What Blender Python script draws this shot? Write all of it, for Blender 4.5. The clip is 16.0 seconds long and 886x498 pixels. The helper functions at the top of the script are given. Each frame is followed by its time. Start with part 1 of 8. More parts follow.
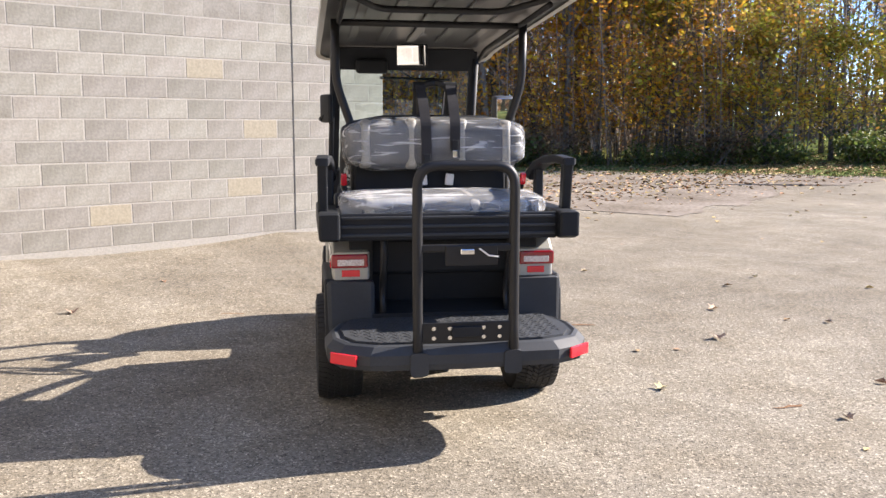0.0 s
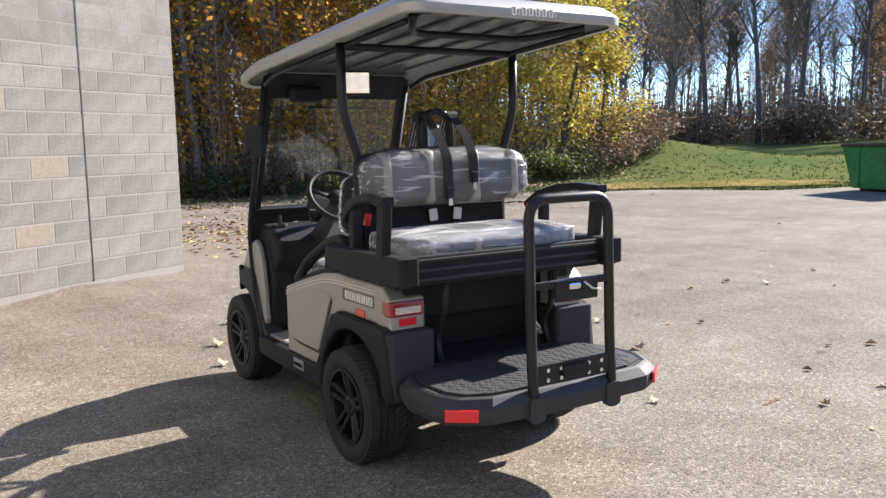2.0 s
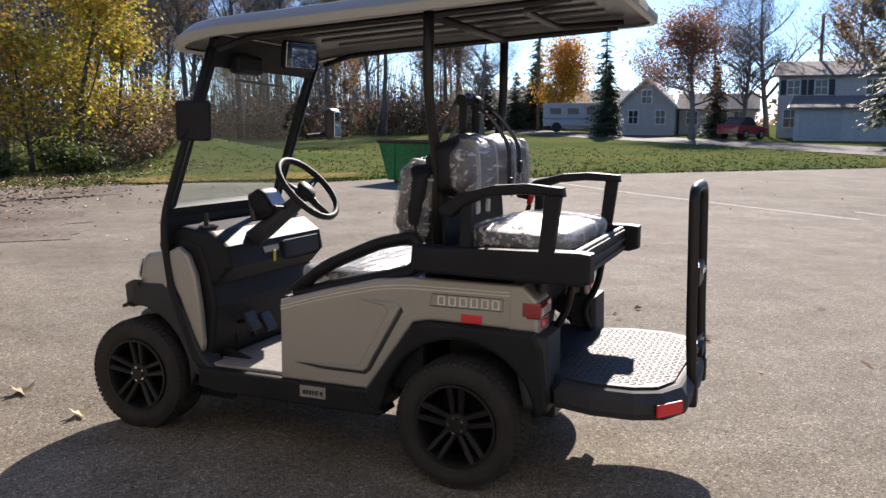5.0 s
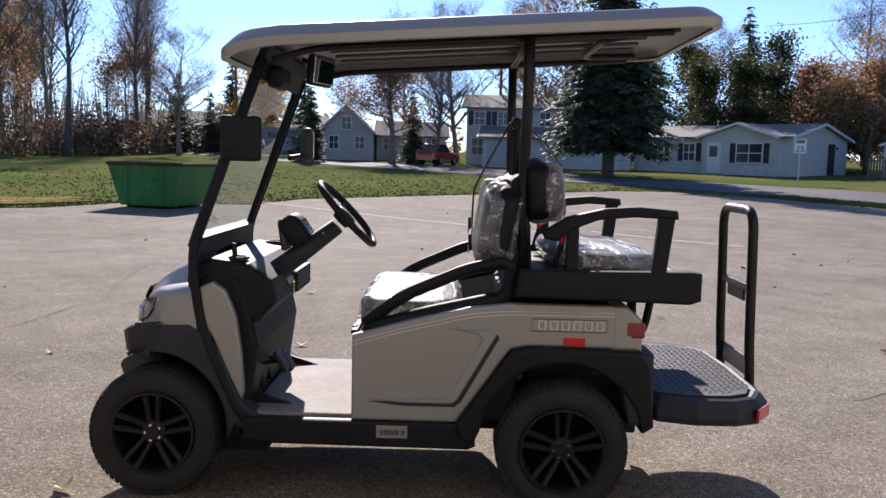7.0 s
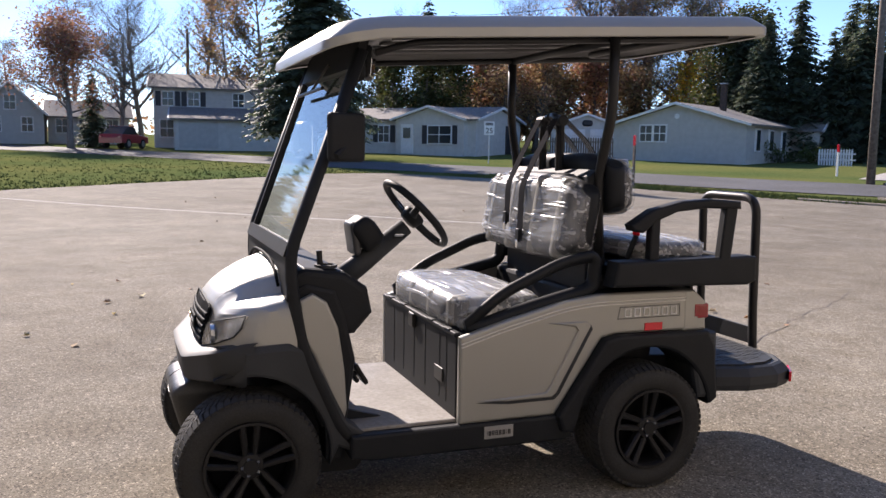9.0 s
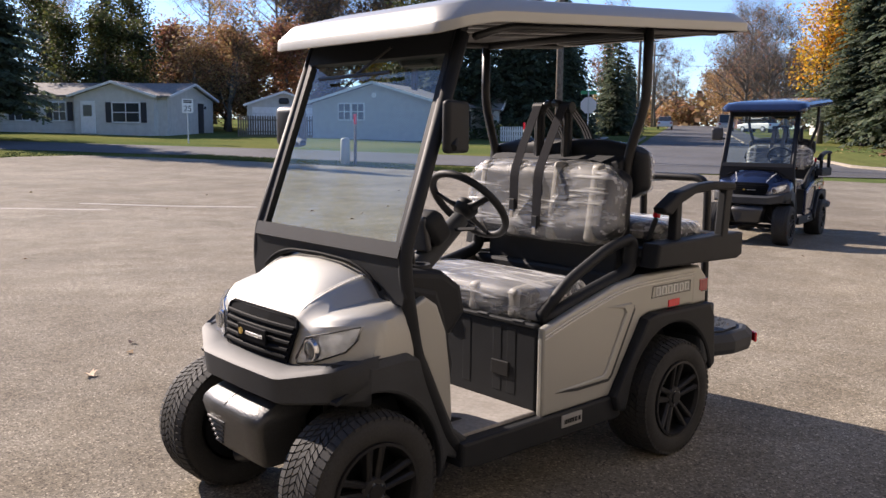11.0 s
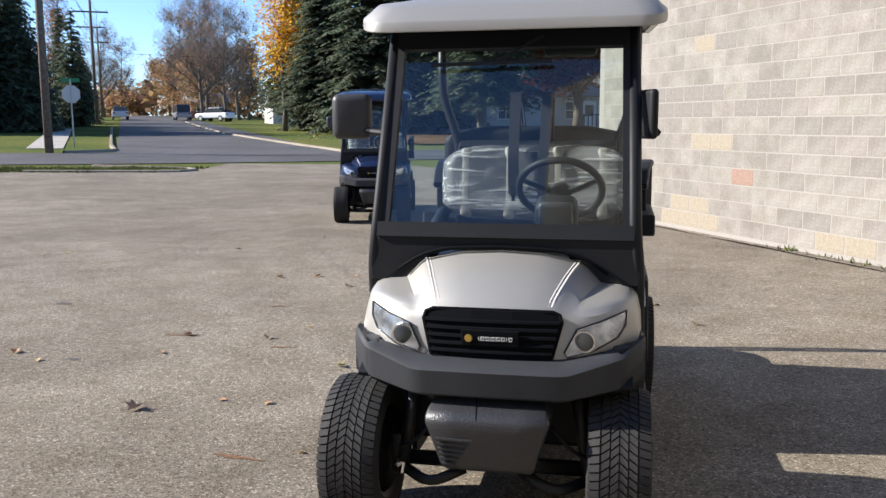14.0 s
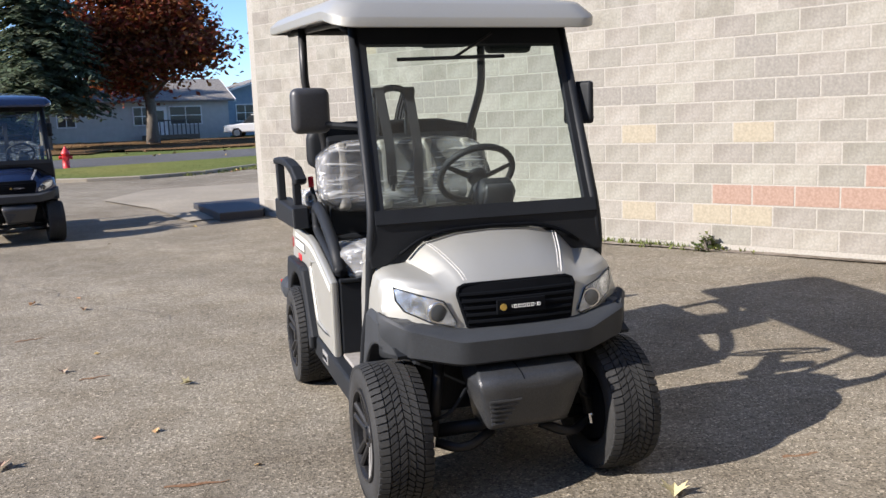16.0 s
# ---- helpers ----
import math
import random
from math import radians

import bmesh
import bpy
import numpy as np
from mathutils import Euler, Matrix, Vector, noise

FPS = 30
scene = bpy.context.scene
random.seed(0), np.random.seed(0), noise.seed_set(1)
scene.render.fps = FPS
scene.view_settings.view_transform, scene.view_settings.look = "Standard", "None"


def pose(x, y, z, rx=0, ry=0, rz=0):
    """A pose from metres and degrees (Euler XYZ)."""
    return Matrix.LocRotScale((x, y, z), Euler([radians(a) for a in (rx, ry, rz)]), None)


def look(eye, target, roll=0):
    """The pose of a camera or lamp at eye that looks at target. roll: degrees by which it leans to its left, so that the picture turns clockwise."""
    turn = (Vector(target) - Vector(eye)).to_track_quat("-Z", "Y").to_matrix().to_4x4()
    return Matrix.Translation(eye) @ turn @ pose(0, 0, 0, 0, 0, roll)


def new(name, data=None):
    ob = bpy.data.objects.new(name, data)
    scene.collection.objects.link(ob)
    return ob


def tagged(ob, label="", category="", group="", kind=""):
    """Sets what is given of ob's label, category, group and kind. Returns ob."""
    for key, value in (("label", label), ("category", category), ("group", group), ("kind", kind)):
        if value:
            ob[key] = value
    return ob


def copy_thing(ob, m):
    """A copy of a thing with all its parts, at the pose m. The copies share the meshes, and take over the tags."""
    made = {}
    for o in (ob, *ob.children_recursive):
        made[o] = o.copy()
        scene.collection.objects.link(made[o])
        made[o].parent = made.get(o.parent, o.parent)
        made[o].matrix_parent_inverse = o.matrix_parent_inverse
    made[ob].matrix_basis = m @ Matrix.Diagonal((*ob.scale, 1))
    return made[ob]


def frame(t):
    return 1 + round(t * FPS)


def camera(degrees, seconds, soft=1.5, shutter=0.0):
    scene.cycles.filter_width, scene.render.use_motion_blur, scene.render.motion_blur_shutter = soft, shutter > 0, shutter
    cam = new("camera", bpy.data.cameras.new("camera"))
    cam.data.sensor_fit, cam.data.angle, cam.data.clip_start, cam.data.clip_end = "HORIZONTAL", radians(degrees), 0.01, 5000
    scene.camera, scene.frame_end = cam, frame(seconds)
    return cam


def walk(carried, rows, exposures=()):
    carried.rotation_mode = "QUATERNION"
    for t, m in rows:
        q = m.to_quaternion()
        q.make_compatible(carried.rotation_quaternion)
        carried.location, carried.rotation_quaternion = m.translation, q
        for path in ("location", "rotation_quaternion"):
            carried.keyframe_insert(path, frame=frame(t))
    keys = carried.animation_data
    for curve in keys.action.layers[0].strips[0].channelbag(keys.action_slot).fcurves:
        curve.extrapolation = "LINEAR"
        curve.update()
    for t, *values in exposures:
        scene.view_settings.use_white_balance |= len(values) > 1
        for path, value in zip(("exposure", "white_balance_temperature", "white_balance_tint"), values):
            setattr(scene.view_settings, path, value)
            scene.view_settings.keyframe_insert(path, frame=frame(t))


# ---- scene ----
cam = camera(55.0, 16.0)
PATH = [
    (0, (-0.694, -5.131, 1.415), (-0.358, -3.183, 1.112), 0.3),
    (0.5, (-1.091, -4.969, 1.412), (-0.6, -3.052, 1.122), -0.5),
    (1, (-1.509, -4.798, 1.42), (-0.784, -2.95, 1.174), -0.1),
    (1.5, (-1.895, -4.579, 1.445), (-0.955, -2.829, 1.212), -0.7),
    (2, (-2.239, -4.268, 1.449), (-1.174, -2.593, 1.201), -1.1),
    (2.5, (-2.58, -3.945, 1.451), (-1.352, -2.389, 1.184), -1.1),
    (3, (-2.839, -3.579, 1.426), (-1.447, -2.169, 1.148), -0.9),
    (3.5, (-3.102, -3.202, 1.446), (-1.557, -1.962, 1.171), -0.1),
    (4, (-3.324, -2.803, 1.457), (-1.646, -1.751, 1.174), -0.2),
    (4.5, (-3.485, -2.386, 1.452), (-1.732, -1.466, 1.172), 0.2),
    (5, (-3.687, -1.99, 1.43), (-1.841, -1.269, 1.161), 0.6),
    (5.2, (-3.734, -1.834, 1.432), (-1.856, -1.201, 1.165), 0.3),
    (7.3, (-3.924, -0.081, 1.391), (-1.935, -0.168, 1.198), 2.0),
    (7.5, (-3.938, 0.108, 1.389), (-1.953, -0.045, 1.201), 2.3),
    (7.7, (-3.95, 0.283, 1.4), (-1.971, 0.055, 1.222), 2.2),
    (8, (-3.886, 0.517, 1.408), (-1.925, 0.174, 1.215), 1.2),
    (8.5, (-3.727, 0.896, 1.428), (-1.805, 0.384, 1.223), 0.7),
    (9, (-3.566, 1.278, 1.431), (-1.715, 0.556, 1.202), 0.9),
    (9.2, (-3.496, 1.41, 1.439), (-1.68, 0.608, 1.196), 0.6),
    (11.5, (-2.315, 2.773, 1.455), (-1.008, 1.282, 1.192), 0.1),
    (12, (-1.956, 3.016, 1.457), (-0.832, 1.382, 1.194), -0.8),
    (12.5, (-1.575, 3.213, 1.477), (-0.623, 1.474, 1.209), -0.7),
    (13, (-1.203, 3.445, 1.478), (-0.459, 1.61, 1.199), -0.0),
    (13.5, (-0.778, 3.579, 1.446), (-0.194, 1.69, 1.151), 0.2),
    (14, (-0.361, 3.722, 1.444), (0.017, 1.78, 1.153), -0.3),
    (14.5, (0.054, 3.807, 1.446), (0.14, 1.833, 1.14), -1.2),
    (15, (0.445, 3.825, 1.451), (0.287, 1.853, 1.161), -1.9),
    (15.5, (0.843, 3.861, 1.448), (0.42, 1.927, 1.163), -2.0),
    (16, (1.239, 3.82, 1.422), (0.625, 1.941, 1.122), -2.0),
]
walk(cam, [(t, look(eye, target, roll)) for t, eye, target, roll in PATH],
     exposures=[(0, 1.98, 6750, 11), (1.5, 1.76, 6500, 10), (3.5, 1.53, 6850, 12), (4.5, 1.28, 6850, 12), (5, 1.12, 6800, 13), (8.0, 0.98, 6500, 17), (9.0, 1.22, 6800, 16), (11.5, 1.30, 7150, 16), (12.5, 1.44, 6950, 14), (14, 1.25, 6500, 9), (15, 1.34, 6500, 9), (16, 1.25, 6500, 9)])

# ---- world and sun ----
W1_AT, W1_OUT, W1_ALONG = (-0.736, 4.518), (0.5111, -0.8595), (0.8595, 0.5111)
W2_AT, W2_OUT, W2_ALONG = (-4.039, -3.469), (0.8595, 0.5111), (0.5111, -0.8595)
SUN = Vector((0.856, 0.117, 0.504)).normalized()

world = bpy.data.worlds.new("sky")
scene.world = world
world.use_nodes = True
sky = world.node_tree.nodes.new("ShaderNodeTexSky")
sky.sky_type, sky.sun_disc = "NISHITA", False
sky.sun_elevation = math.asin(SUN.z)
sky.sun_rotation = math.atan2(SUN.x, SUN.y)
sky.air_density, sky.dust_density, sky.ozone_density = 0.75, 0.05, 2.5
world.node_tree.nodes["Background"].inputs["Strength"].default_value = 0.108
tone = world.node_tree.nodes.new("ShaderNodeMix")
tone.data_type, tone.blend_type = "RGBA", "MULTIPLY"
tone.inputs["Factor"].default_value = 1.0
tone.inputs["B"].default_value = (0.71, 0.82, 0.99, 1)
world.node_tree.links.new(sky.outputs["Color"], tone.inputs["A"])
world.node_tree.links.new(tone.outputs["Result"], world.node_tree.nodes["Background"].inputs["Color"])

sun = new("sun", bpy.data.lights.new("sun", "SUN"))
sun.data.energy, sun.data.angle, sun.data.color = 4.15, radians(0.55), (1.0, 0.92, 0.855)
sun.matrix_basis = look(SUN * 50, (0, 0, 0))

# ---- helpers of this scene ----
def gz(x, y):
    """Height of the ground: a shallow dish round the lot, with a mound beside the woods."""
    r = min(math.hypot(x, y), 140.0)
    s = max(0.0, r - 10.0)
    k = float(np.interp(math.degrees(math.atan2(y, x)), (-180, -90, -60, -35, 20, 45, 75, 180), (0.017, 0.019, 0.024, 0.030, 0.030, 0.022, 0.017, 0.017)))
    z = k * s * s / (s + 8.0) + 1.15 * math.exp(-((x - 23.5) ** 2 + (y - 22.0) ** 2) / 26.0)
    for (px, py), (nx, ny), rise in ((W1_AT, W1_OUT, 0.165), (W2_AT, W2_OUT, 0.035)):
        d = (x - px) * nx + (y - py) * ny
        if abs(d) < 3.0 and r < 16:
            past = (x - px) * -ny + (y - py) * nx if rise > 0.1 else 0.0
            z += rise * (1 - abs(d) / 3.0) ** 2 * min(1.0, (16 - r) / 4) * min(1.0, max(0.0, 1 - (past - 0.9) / 2.8))
    return z


def material(name, color, rough=0.5, metal=0.0, spec=0.5, coat=0.0):
    m = bpy.data.materials.new(name)
    m.use_nodes = True
    b = m.node_tree.nodes["Principled BSDF"]
    b.inputs["Base Color"].default_value = (*color, 1)
    b.inputs["Roughness"].default_value = rough
    b.inputs["Metallic"].default_value = metal
    b.inputs["Specular IOR Level"].default_value = spec
    b.inputs["Coat Weight"].default_value = coat
    return m


def grain(m, scale, colors, detail=6.0, bump=0.0, dist=0.01, coarse=None, rough=None):
    """Gives a material a fine grain between colours, a coarse mottling and a fine relief, in metres."""
    t = m.node_tree
    b = t.nodes["Principled BSDF"]
    co = t.nodes.new("ShaderNodeTexCoord")
    n = t.nodes.new("ShaderNodeTexNoise")
    n.inputs["Scale"].default_value, n.inputs["Detail"].default_value = scale, detail
    t.links.new(co.outputs["Object"], n.inputs["Vector"])
    r = t.nodes.new("ShaderNodeValToRGB")
    r.color_ramp.elements[0].position, r.color_ramp.elements[1].position = 0.3, 0.7
    r.color_ramp.elements[0].color, r.color_ramp.elements[1].color = (*colors[0], 1), (*colors[1], 1)
    t.links.new(n.outputs["Fac"], r.inputs["Fac"])
    out = r.outputs["Color"]
    if coarse:
        c = t.nodes.new("ShaderNodeTexNoise")
        c.inputs["Scale"].default_value, c.inputs["Detail"].default_value = coarse[0], 4
        t.links.new(co.outputs["Object"], c.inputs["Vector"])
        cr = t.nodes.new("ShaderNodeValToRGB")
        cr.color_ramp.elements[0].position, cr.color_ramp.elements[1].position = 0.35, 0.68
        cr.color_ramp.elements[0].color, cr.color_ramp.elements[1].color = (*coarse[1], 1), (*coarse[2], 1)
        t.links.new(c.outputs["Fac"], cr.inputs["Fac"])
        mx = t.nodes.new("ShaderNodeMix")
        mx.data_type, mx.blend_type = "RGBA", "MULTIPLY"
        mx.inputs["Factor"].default_value = 1.0
        t.links.new(out, mx.inputs["A"])
        t.links.new(cr.outputs["Color"], mx.inputs["B"])
        out = mx.outputs["Result"]
    t.links.new(out, b.inputs["Base Color"])
    if bump:
        bp = t.nodes.new("ShaderNodeBump")
        bp.inputs["Strength"].default_value, bp.inputs["Distance"].default_value = bump, dist
        t.links.new(n.outputs["Fac"], bp.inputs["Height"])
        t.links.new(bp.outputs["Normal"], b.inputs["Normal"])
    if rough:
        mr = t.nodes.new("ShaderNodeMapRange")
        mr.inputs["To Min"].default_value, mr.inputs["To Max"].default_value = rough
        t.links.new(n.outputs["Fac"], mr.inputs["Value"])
        t.links.new(mr.outputs["Result"], b.inputs["Roughness"])
    return m


def tint_by(m, source, spread, value=(0.75, 1.25)):
    """Varies a material's colour from piece to piece: source is Object Info or Geometry."""
    t = m.node_tree
    b = t.nodes["Principled BSDF"]
    if source == "object":
        rnd = t.nodes.new("ShaderNodeObjectInfo").outputs["Random"]
    else:
        rnd = t.nodes.new("ShaderNodeNewGeometry").outputs["Random Per Island"]
    hs = t.nodes.new("ShaderNodeHueSaturation")
    for key, lo, hi, k in (("Hue", 0.5 - spread, 0.5 + spread, 1.0), ("Value", value[0], value[1], 7.31)):
        mul = t.nodes.new("ShaderNodeMath")
        mul.operation = "MULTIPLY"
        mul.inputs[1].default_value = k
        fr = t.nodes.new("ShaderNodeMath")
        fr.operation = "FRACT"
        t.links.new(rnd, mul.inputs[0])
        t.links.new(mul.outputs[0], fr.inputs[0])
        mr = t.nodes.new("ShaderNodeMapRange")
        mr.inputs["To Min"].default_value, mr.inputs["To Max"].default_value = lo, hi
        t.links.new(fr.outputs[0], mr.inputs["Value"])
        t.links.new(mr.outputs["Result"], hs.inputs[key])
    links = b.inputs["Base Color"].links
    if links:
        t.links.new(links[0].from_socket, hs.inputs["Color"])
    else:
        hs.inputs["Color"].default_value = b.inputs["Base Color"].default_value
    t.links.new(hs.outputs["Color"], b.inputs["Base Color"])
    return m


def part(name, bm, mat, parent=None, label="", smooth=False):
    """Links a bmesh as one mesh object, under a thing or a part."""
    me = bpy.data.meshes.new(name)
    bmesh.ops.recalc_face_normals(bm, faces=bm.faces)
    for f in bm.faces:
        f.smooth = smooth
    bm.to_mesh(me)
    bm.free()
    if mat:
        me.materials.append(mat)
    ob = new(name, me)
    ob.parent = parent
    if label:
        tagged(ob, label)
    return ob


def mesh_from(name, verts, faces, mat, smooth=False):
    me = bpy.data.meshes.new(name)
    me.from_pydata(verts, [], faces)
    me.materials.append(mat)
    if smooth:
        me.polygons.foreach_set("use_smooth", [True] * len(me.polygons))
    me.update()
    return me


def empty(name, at, turn=0.0):
    ob = new(name)
    ob.matrix_basis = pose(*at, 0, 0, turn)
    ob.empty_display_size = 0.2
    return ob


def box(bm, c, s, turn=None, bevel=0.0, seg=2):
    m = Matrix.Translation(c) @ (turn.to_4x4() if turn else Matrix()) @ Matrix.Diagonal((*s, 1))
    made = bmesh.ops.create_cube(bm, size=1, matrix=m)["verts"]
    if bevel:
        edges = {e for v in made for e in v.link_edges}
        bmesh.ops.bevel(bm, geom=list(edges), offset=bevel, segments=seg, profile=0.5, affect="EDGES")
    return bm


def bx(c, s, bevel=0.0, turn=None, seg=2):
    return box(bmesh.new(), c, s, turn, bevel, seg)


def tilt(rx=0, ry=0, rz=0):
    return Euler([radians(a) for a in (rx, ry, rz)]).to_matrix()


def tube(bm, pts, r, n=8, closed=False, flat=1.0):
    """A round bar along points; r may be a list. flat squeezes it across."""
    pts = [Vector(p) for p in pts]
    rs = r if isinstance(r, (list, tuple)) else [r] * len(pts)
    rings, side = [], None
    for i, p in enumerate(pts):
        a = pts[i - 1] if i or closed else p
        b = pts[(i + 1) % len(pts)] if i + 1 < len(pts) or closed else p
        d = (b - a).normalized()
        if side is None:
            side = d.orthogonal().normalized()
        side = (side - d * side.dot(d)).normalized()
        up = d.cross(side)
        rings.append([bm.verts.new(p + rs[i] * (math.cos(2 * math.pi * k / n) * side + flat * math.sin(2 * math.pi * k / n) * up)) for k in range(n)])
    m = len(rings)
    for i in range(m if closed else m - 1):
        a, b = rings[i], rings[(i + 1) % m]
        for k in range(n):
            bm.faces.new((a[k], a[(k + 1) % n], b[(k + 1) % n], b[k]))
    if not closed:
        for ring in (rings[0], rings[-1]):
            if n > 2:
                bm.faces.new(ring)
    return bm


def rounded(pts, r, seg=4):
    """A path with its inner corners rounded."""
    pts = [Vector(p) for p in pts]
    out = [pts[0]]
    for a, b, c in zip(pts, pts[1:], pts[2:]):
        k = min(r, 0.45 * (a - b).length, 0.45 * (c - b).length)
        p, q = b + (a - b).normalized() * k, b + (c - b).normalized() * k
        for i in range(seg + 1):
            t = i / seg
            out.append(p * (1 - t) ** 2 + b * 2 * t * (1 - t) + q * t * t)
    return out + [pts[-1]]


def prism(bm, poly, a, b, axis="x", bevel=0.0, seg=2):
    """A polygon of (y, z) pushed out along x from a to b, or (x, y) along z, or (x, z) along y."""
    def at(p, k):
        return {"x": (k, p[0], p[1]), "y": (p[0], k, p[1]), "z": (p[0], p[1], k)}[axis]
    lo, hi = [bm.verts.new(at(p, a)) for p in poly], [bm.verts.new(at(p, b)) for p in poly]
    n = len(poly)
    faces = [bm.faces.new(lo), bm.faces.new(hi)]
    for i in range(n):
        faces.append(bm.faces.new((lo[i], lo[(i + 1) % n], hi[(i + 1) % n], hi[i])))
    if bevel:
        bmesh.ops.recalc_face_normals(bm, faces=faces)
        edges = [e for f in faces[:2] for e in f.edges]
        bmesh.ops.bevel(bm, geom=edges, offset=bevel, segments=seg, profile=0.5, affect="EDGES")
    return bm


def lathe(bm, prof, at, n=32, axis="x", cap=True):
    """A profile of (along, radius) turned round an axis through at."""
    rings = []
    for a, r in prof:
        ring = []
        for k in range(n):
            c, s = math.cos(2 * math.pi * k / n), math.sin(2 * math.pi * k / n)
            v = {"x": (a, r * c, r * s), "y": (r * c, a, r * s), "z": (r * c, r * s, a)}[axis]
            ring.append(bm.verts.new(Vector(at) + Vector(v)))
        rings.append(ring)
    for a, b in zip(rings, rings[1:]):
        for k in range(n):
            bm.faces.new((a[k], a[(k + 1) % n], b[(k + 1) % n], b[k]))
    for ring in (rings[0], rings[-1]) if cap else ():
        if (ring[0].co - ring[n // 2].co).length > 1e-4:
            bm.faces.new(ring)
    return bm


def arc(c, r, a0, a1, n):
    return [(c[0] + r * math.cos(radians(a0 + (a1 - a0) * i / n)), c[1] + r * math.sin(radians(a0 + (a1 - a0) * i / n))) for i in range(n + 1)]


def wrinkle(bm, amount, scale, seed=0.0):
    bm.normal_update()
    for v in bm.verts:
        k = noise.noise(v.co * scale + Vector((seed, 2 * seed, 0))) + 0.6 * noise.noise(v.co * scale * 2.7 + Vector((0, seed, seed)))
        v.co += v.normal * amount * k
    return bm


def pillow(c, s, r, cuts=5, turn=None, soft=1.0):
    """A soft upholstered block with round edges."""
    bm = bx((0, 0, 0), s, r, None, 4)
    bmesh.ops.subdivide_edges(bm, edges=[e for e in bm.edges if e.calc_length() > 0.12], cuts=cuts, use_grid_fill=True)
    hx, hy, hz = (v / 2 for v in s)
    for v in bm.verts:
        fx, fy = 1 - (v.co.x / hx) ** 4, 1 - (v.co.y / hy) ** 4
        v.co.z += (1 if v.co.z > 0 else -0.3) * 0.018 * fx * fy
        u, w = soft * min(1.0, (v.co.x / hx) ** 2), min(1.0, (v.co.y / hy) ** 2)
        v.co.x *= 1 - 0.06 * w * w * u
        v.co.y *= 1 - 0.42 * u ** 4 * w
    bm.transform(Matrix.Translation(c) @ (turn.to_4x4() if turn else Matrix()))
    return bm

# ---- materials ----
def asphalt_material():
    """Worn asphalt: pale and dark stones in a grey-brown binder, with broad stains."""
    m = material("asphalt", (0.2, 0.19, 0.18), 0.92, spec=0.15)
    t = m.node_tree
    b = t.nodes["Principled BSDF"]
    co = t.nodes.new("ShaderNodeTexCoord")
    def ramp(src, stops):
        r = t.nodes.new("ShaderNodeValToRGB")
        for k, (pos, col) in enumerate(stops):
            e = r.color_ramp.elements[k] if k < 2 else r.color_ramp.elements.new(pos)
            e.position, e.color = pos, (*col, 1)
        t.links.new(src, r.inputs["Fac"])
        return r.outputs["Color"]
    def times(a, c):
        mx = t.nodes.new("ShaderNodeMix")
        mx.data_type, mx.blend_type = "RGBA", "MULTIPLY"
        mx.inputs["Factor"].default_value = 1.0
        t.links.new(a, mx.inputs["A"])
        t.links.new(c, mx.inputs["B"])
        return mx.outputs["Result"]
    def noisy(scale, detail, rough=0.6):
        n = t.nodes.new("ShaderNodeTexNoise")
        n.inputs["Scale"].default_value, n.inputs["Detail"].default_value, n.inputs["Roughness"].default_value = scale, detail, rough
        t.links.new(co.outputs["Object"], n.inputs["Vector"])
        return n.outputs["Fac"]
    v = t.nodes.new("ShaderNodeTexVoronoi")
    v.inputs["Scale"].default_value = 125
    t.links.new(co.outputs["Object"], v.inputs["Vector"])
    bw = t.nodes.new("ShaderNodeSeparateColor")
    t.links.new(v.outputs["Color"], bw.inputs["Color"])
    stones = ramp(bw.outputs["Red"], ((0.0, (0.090, 0.081, 0.068)), (1.0, (0.52, 0.474, 0.397)), (0.18, (0.184, 0.167, 0.139)), (0.86, (0.272, 0.248, 0.207)), (0.95, (0.385, 0.351, 0.293))))
    fine = ramp(noisy(26, 8, 0.75), ((0.32, (0.68, 0.672, 0.652)), (0.68, (1.25, 1.245, 1.225))))
    broad = ramp(noisy(0.65, 5), ((0.33, (0.80, 0.79, 0.78)), (0.68, (1.11, 1.105, 1.09))))
    stain = ramp(noisy(0.13, 6, 0.65), ((0.36, (0.86, 0.84, 0.82)), (0.60, (1.06, 1.06, 1.06))))
    worn = ramp(noisy(2.4, 7, 0.7), ((0.36, (0.82, 0.788, 0.735)), (0.60, (1.05, 1.045, 1.03))))
    t.links.new(times(times(times(times(stones, fine), broad), stain), worn), b.inputs["Base Color"])
    bp = t.nodes.new("ShaderNodeBump")
    bp.inputs["Strength"].default_value, bp.inputs["Distance"].default_value = 0.35, 0.004
    t.links.new(v.outputs["Distance"], bp.inputs["Height"])
    t.links.new(bp.outputs["Normal"], b.inputs["Normal"])
    return m


ASPHALT = asphalt_material()
TWIG = tint_by(material("twig", (0.23, 0.19, 0.155), 0.95, spec=0.1), "island", 0.015, (0.45, 1.5))
ROAD = grain(material("road_asphalt", (0.1, 0.1, 0.1), 0.85, spec=0.25), 40, ((0.05, 0.05, 0.052), (0.15, 0.148, 0.145)), bump=0.3, coarse=(0.3, (0.8, 0.8, 0.8), (1.1, 1.1, 1.1)))
CONCRETE = grain(material("concrete", (0.42, 0.4, 0.36), 0.85), 30, ((0.33, 0.31, 0.28), (0.5, 0.47, 0.42)), bump=0.3, coarse=(0.8, (0.85, 0.84, 0.8), (1.05, 1.05, 1.05)))
APRON = grain(material("worn_concrete", (0.3, 0.28, 0.25), 0.9, spec=0.2), 26, ((0.25, 0.223, 0.178), (0.345, 0.31, 0.25)), bump=0.3, coarse=(0.6, (0.82, 0.81, 0.8), (1.08, 1.06, 1.04)))
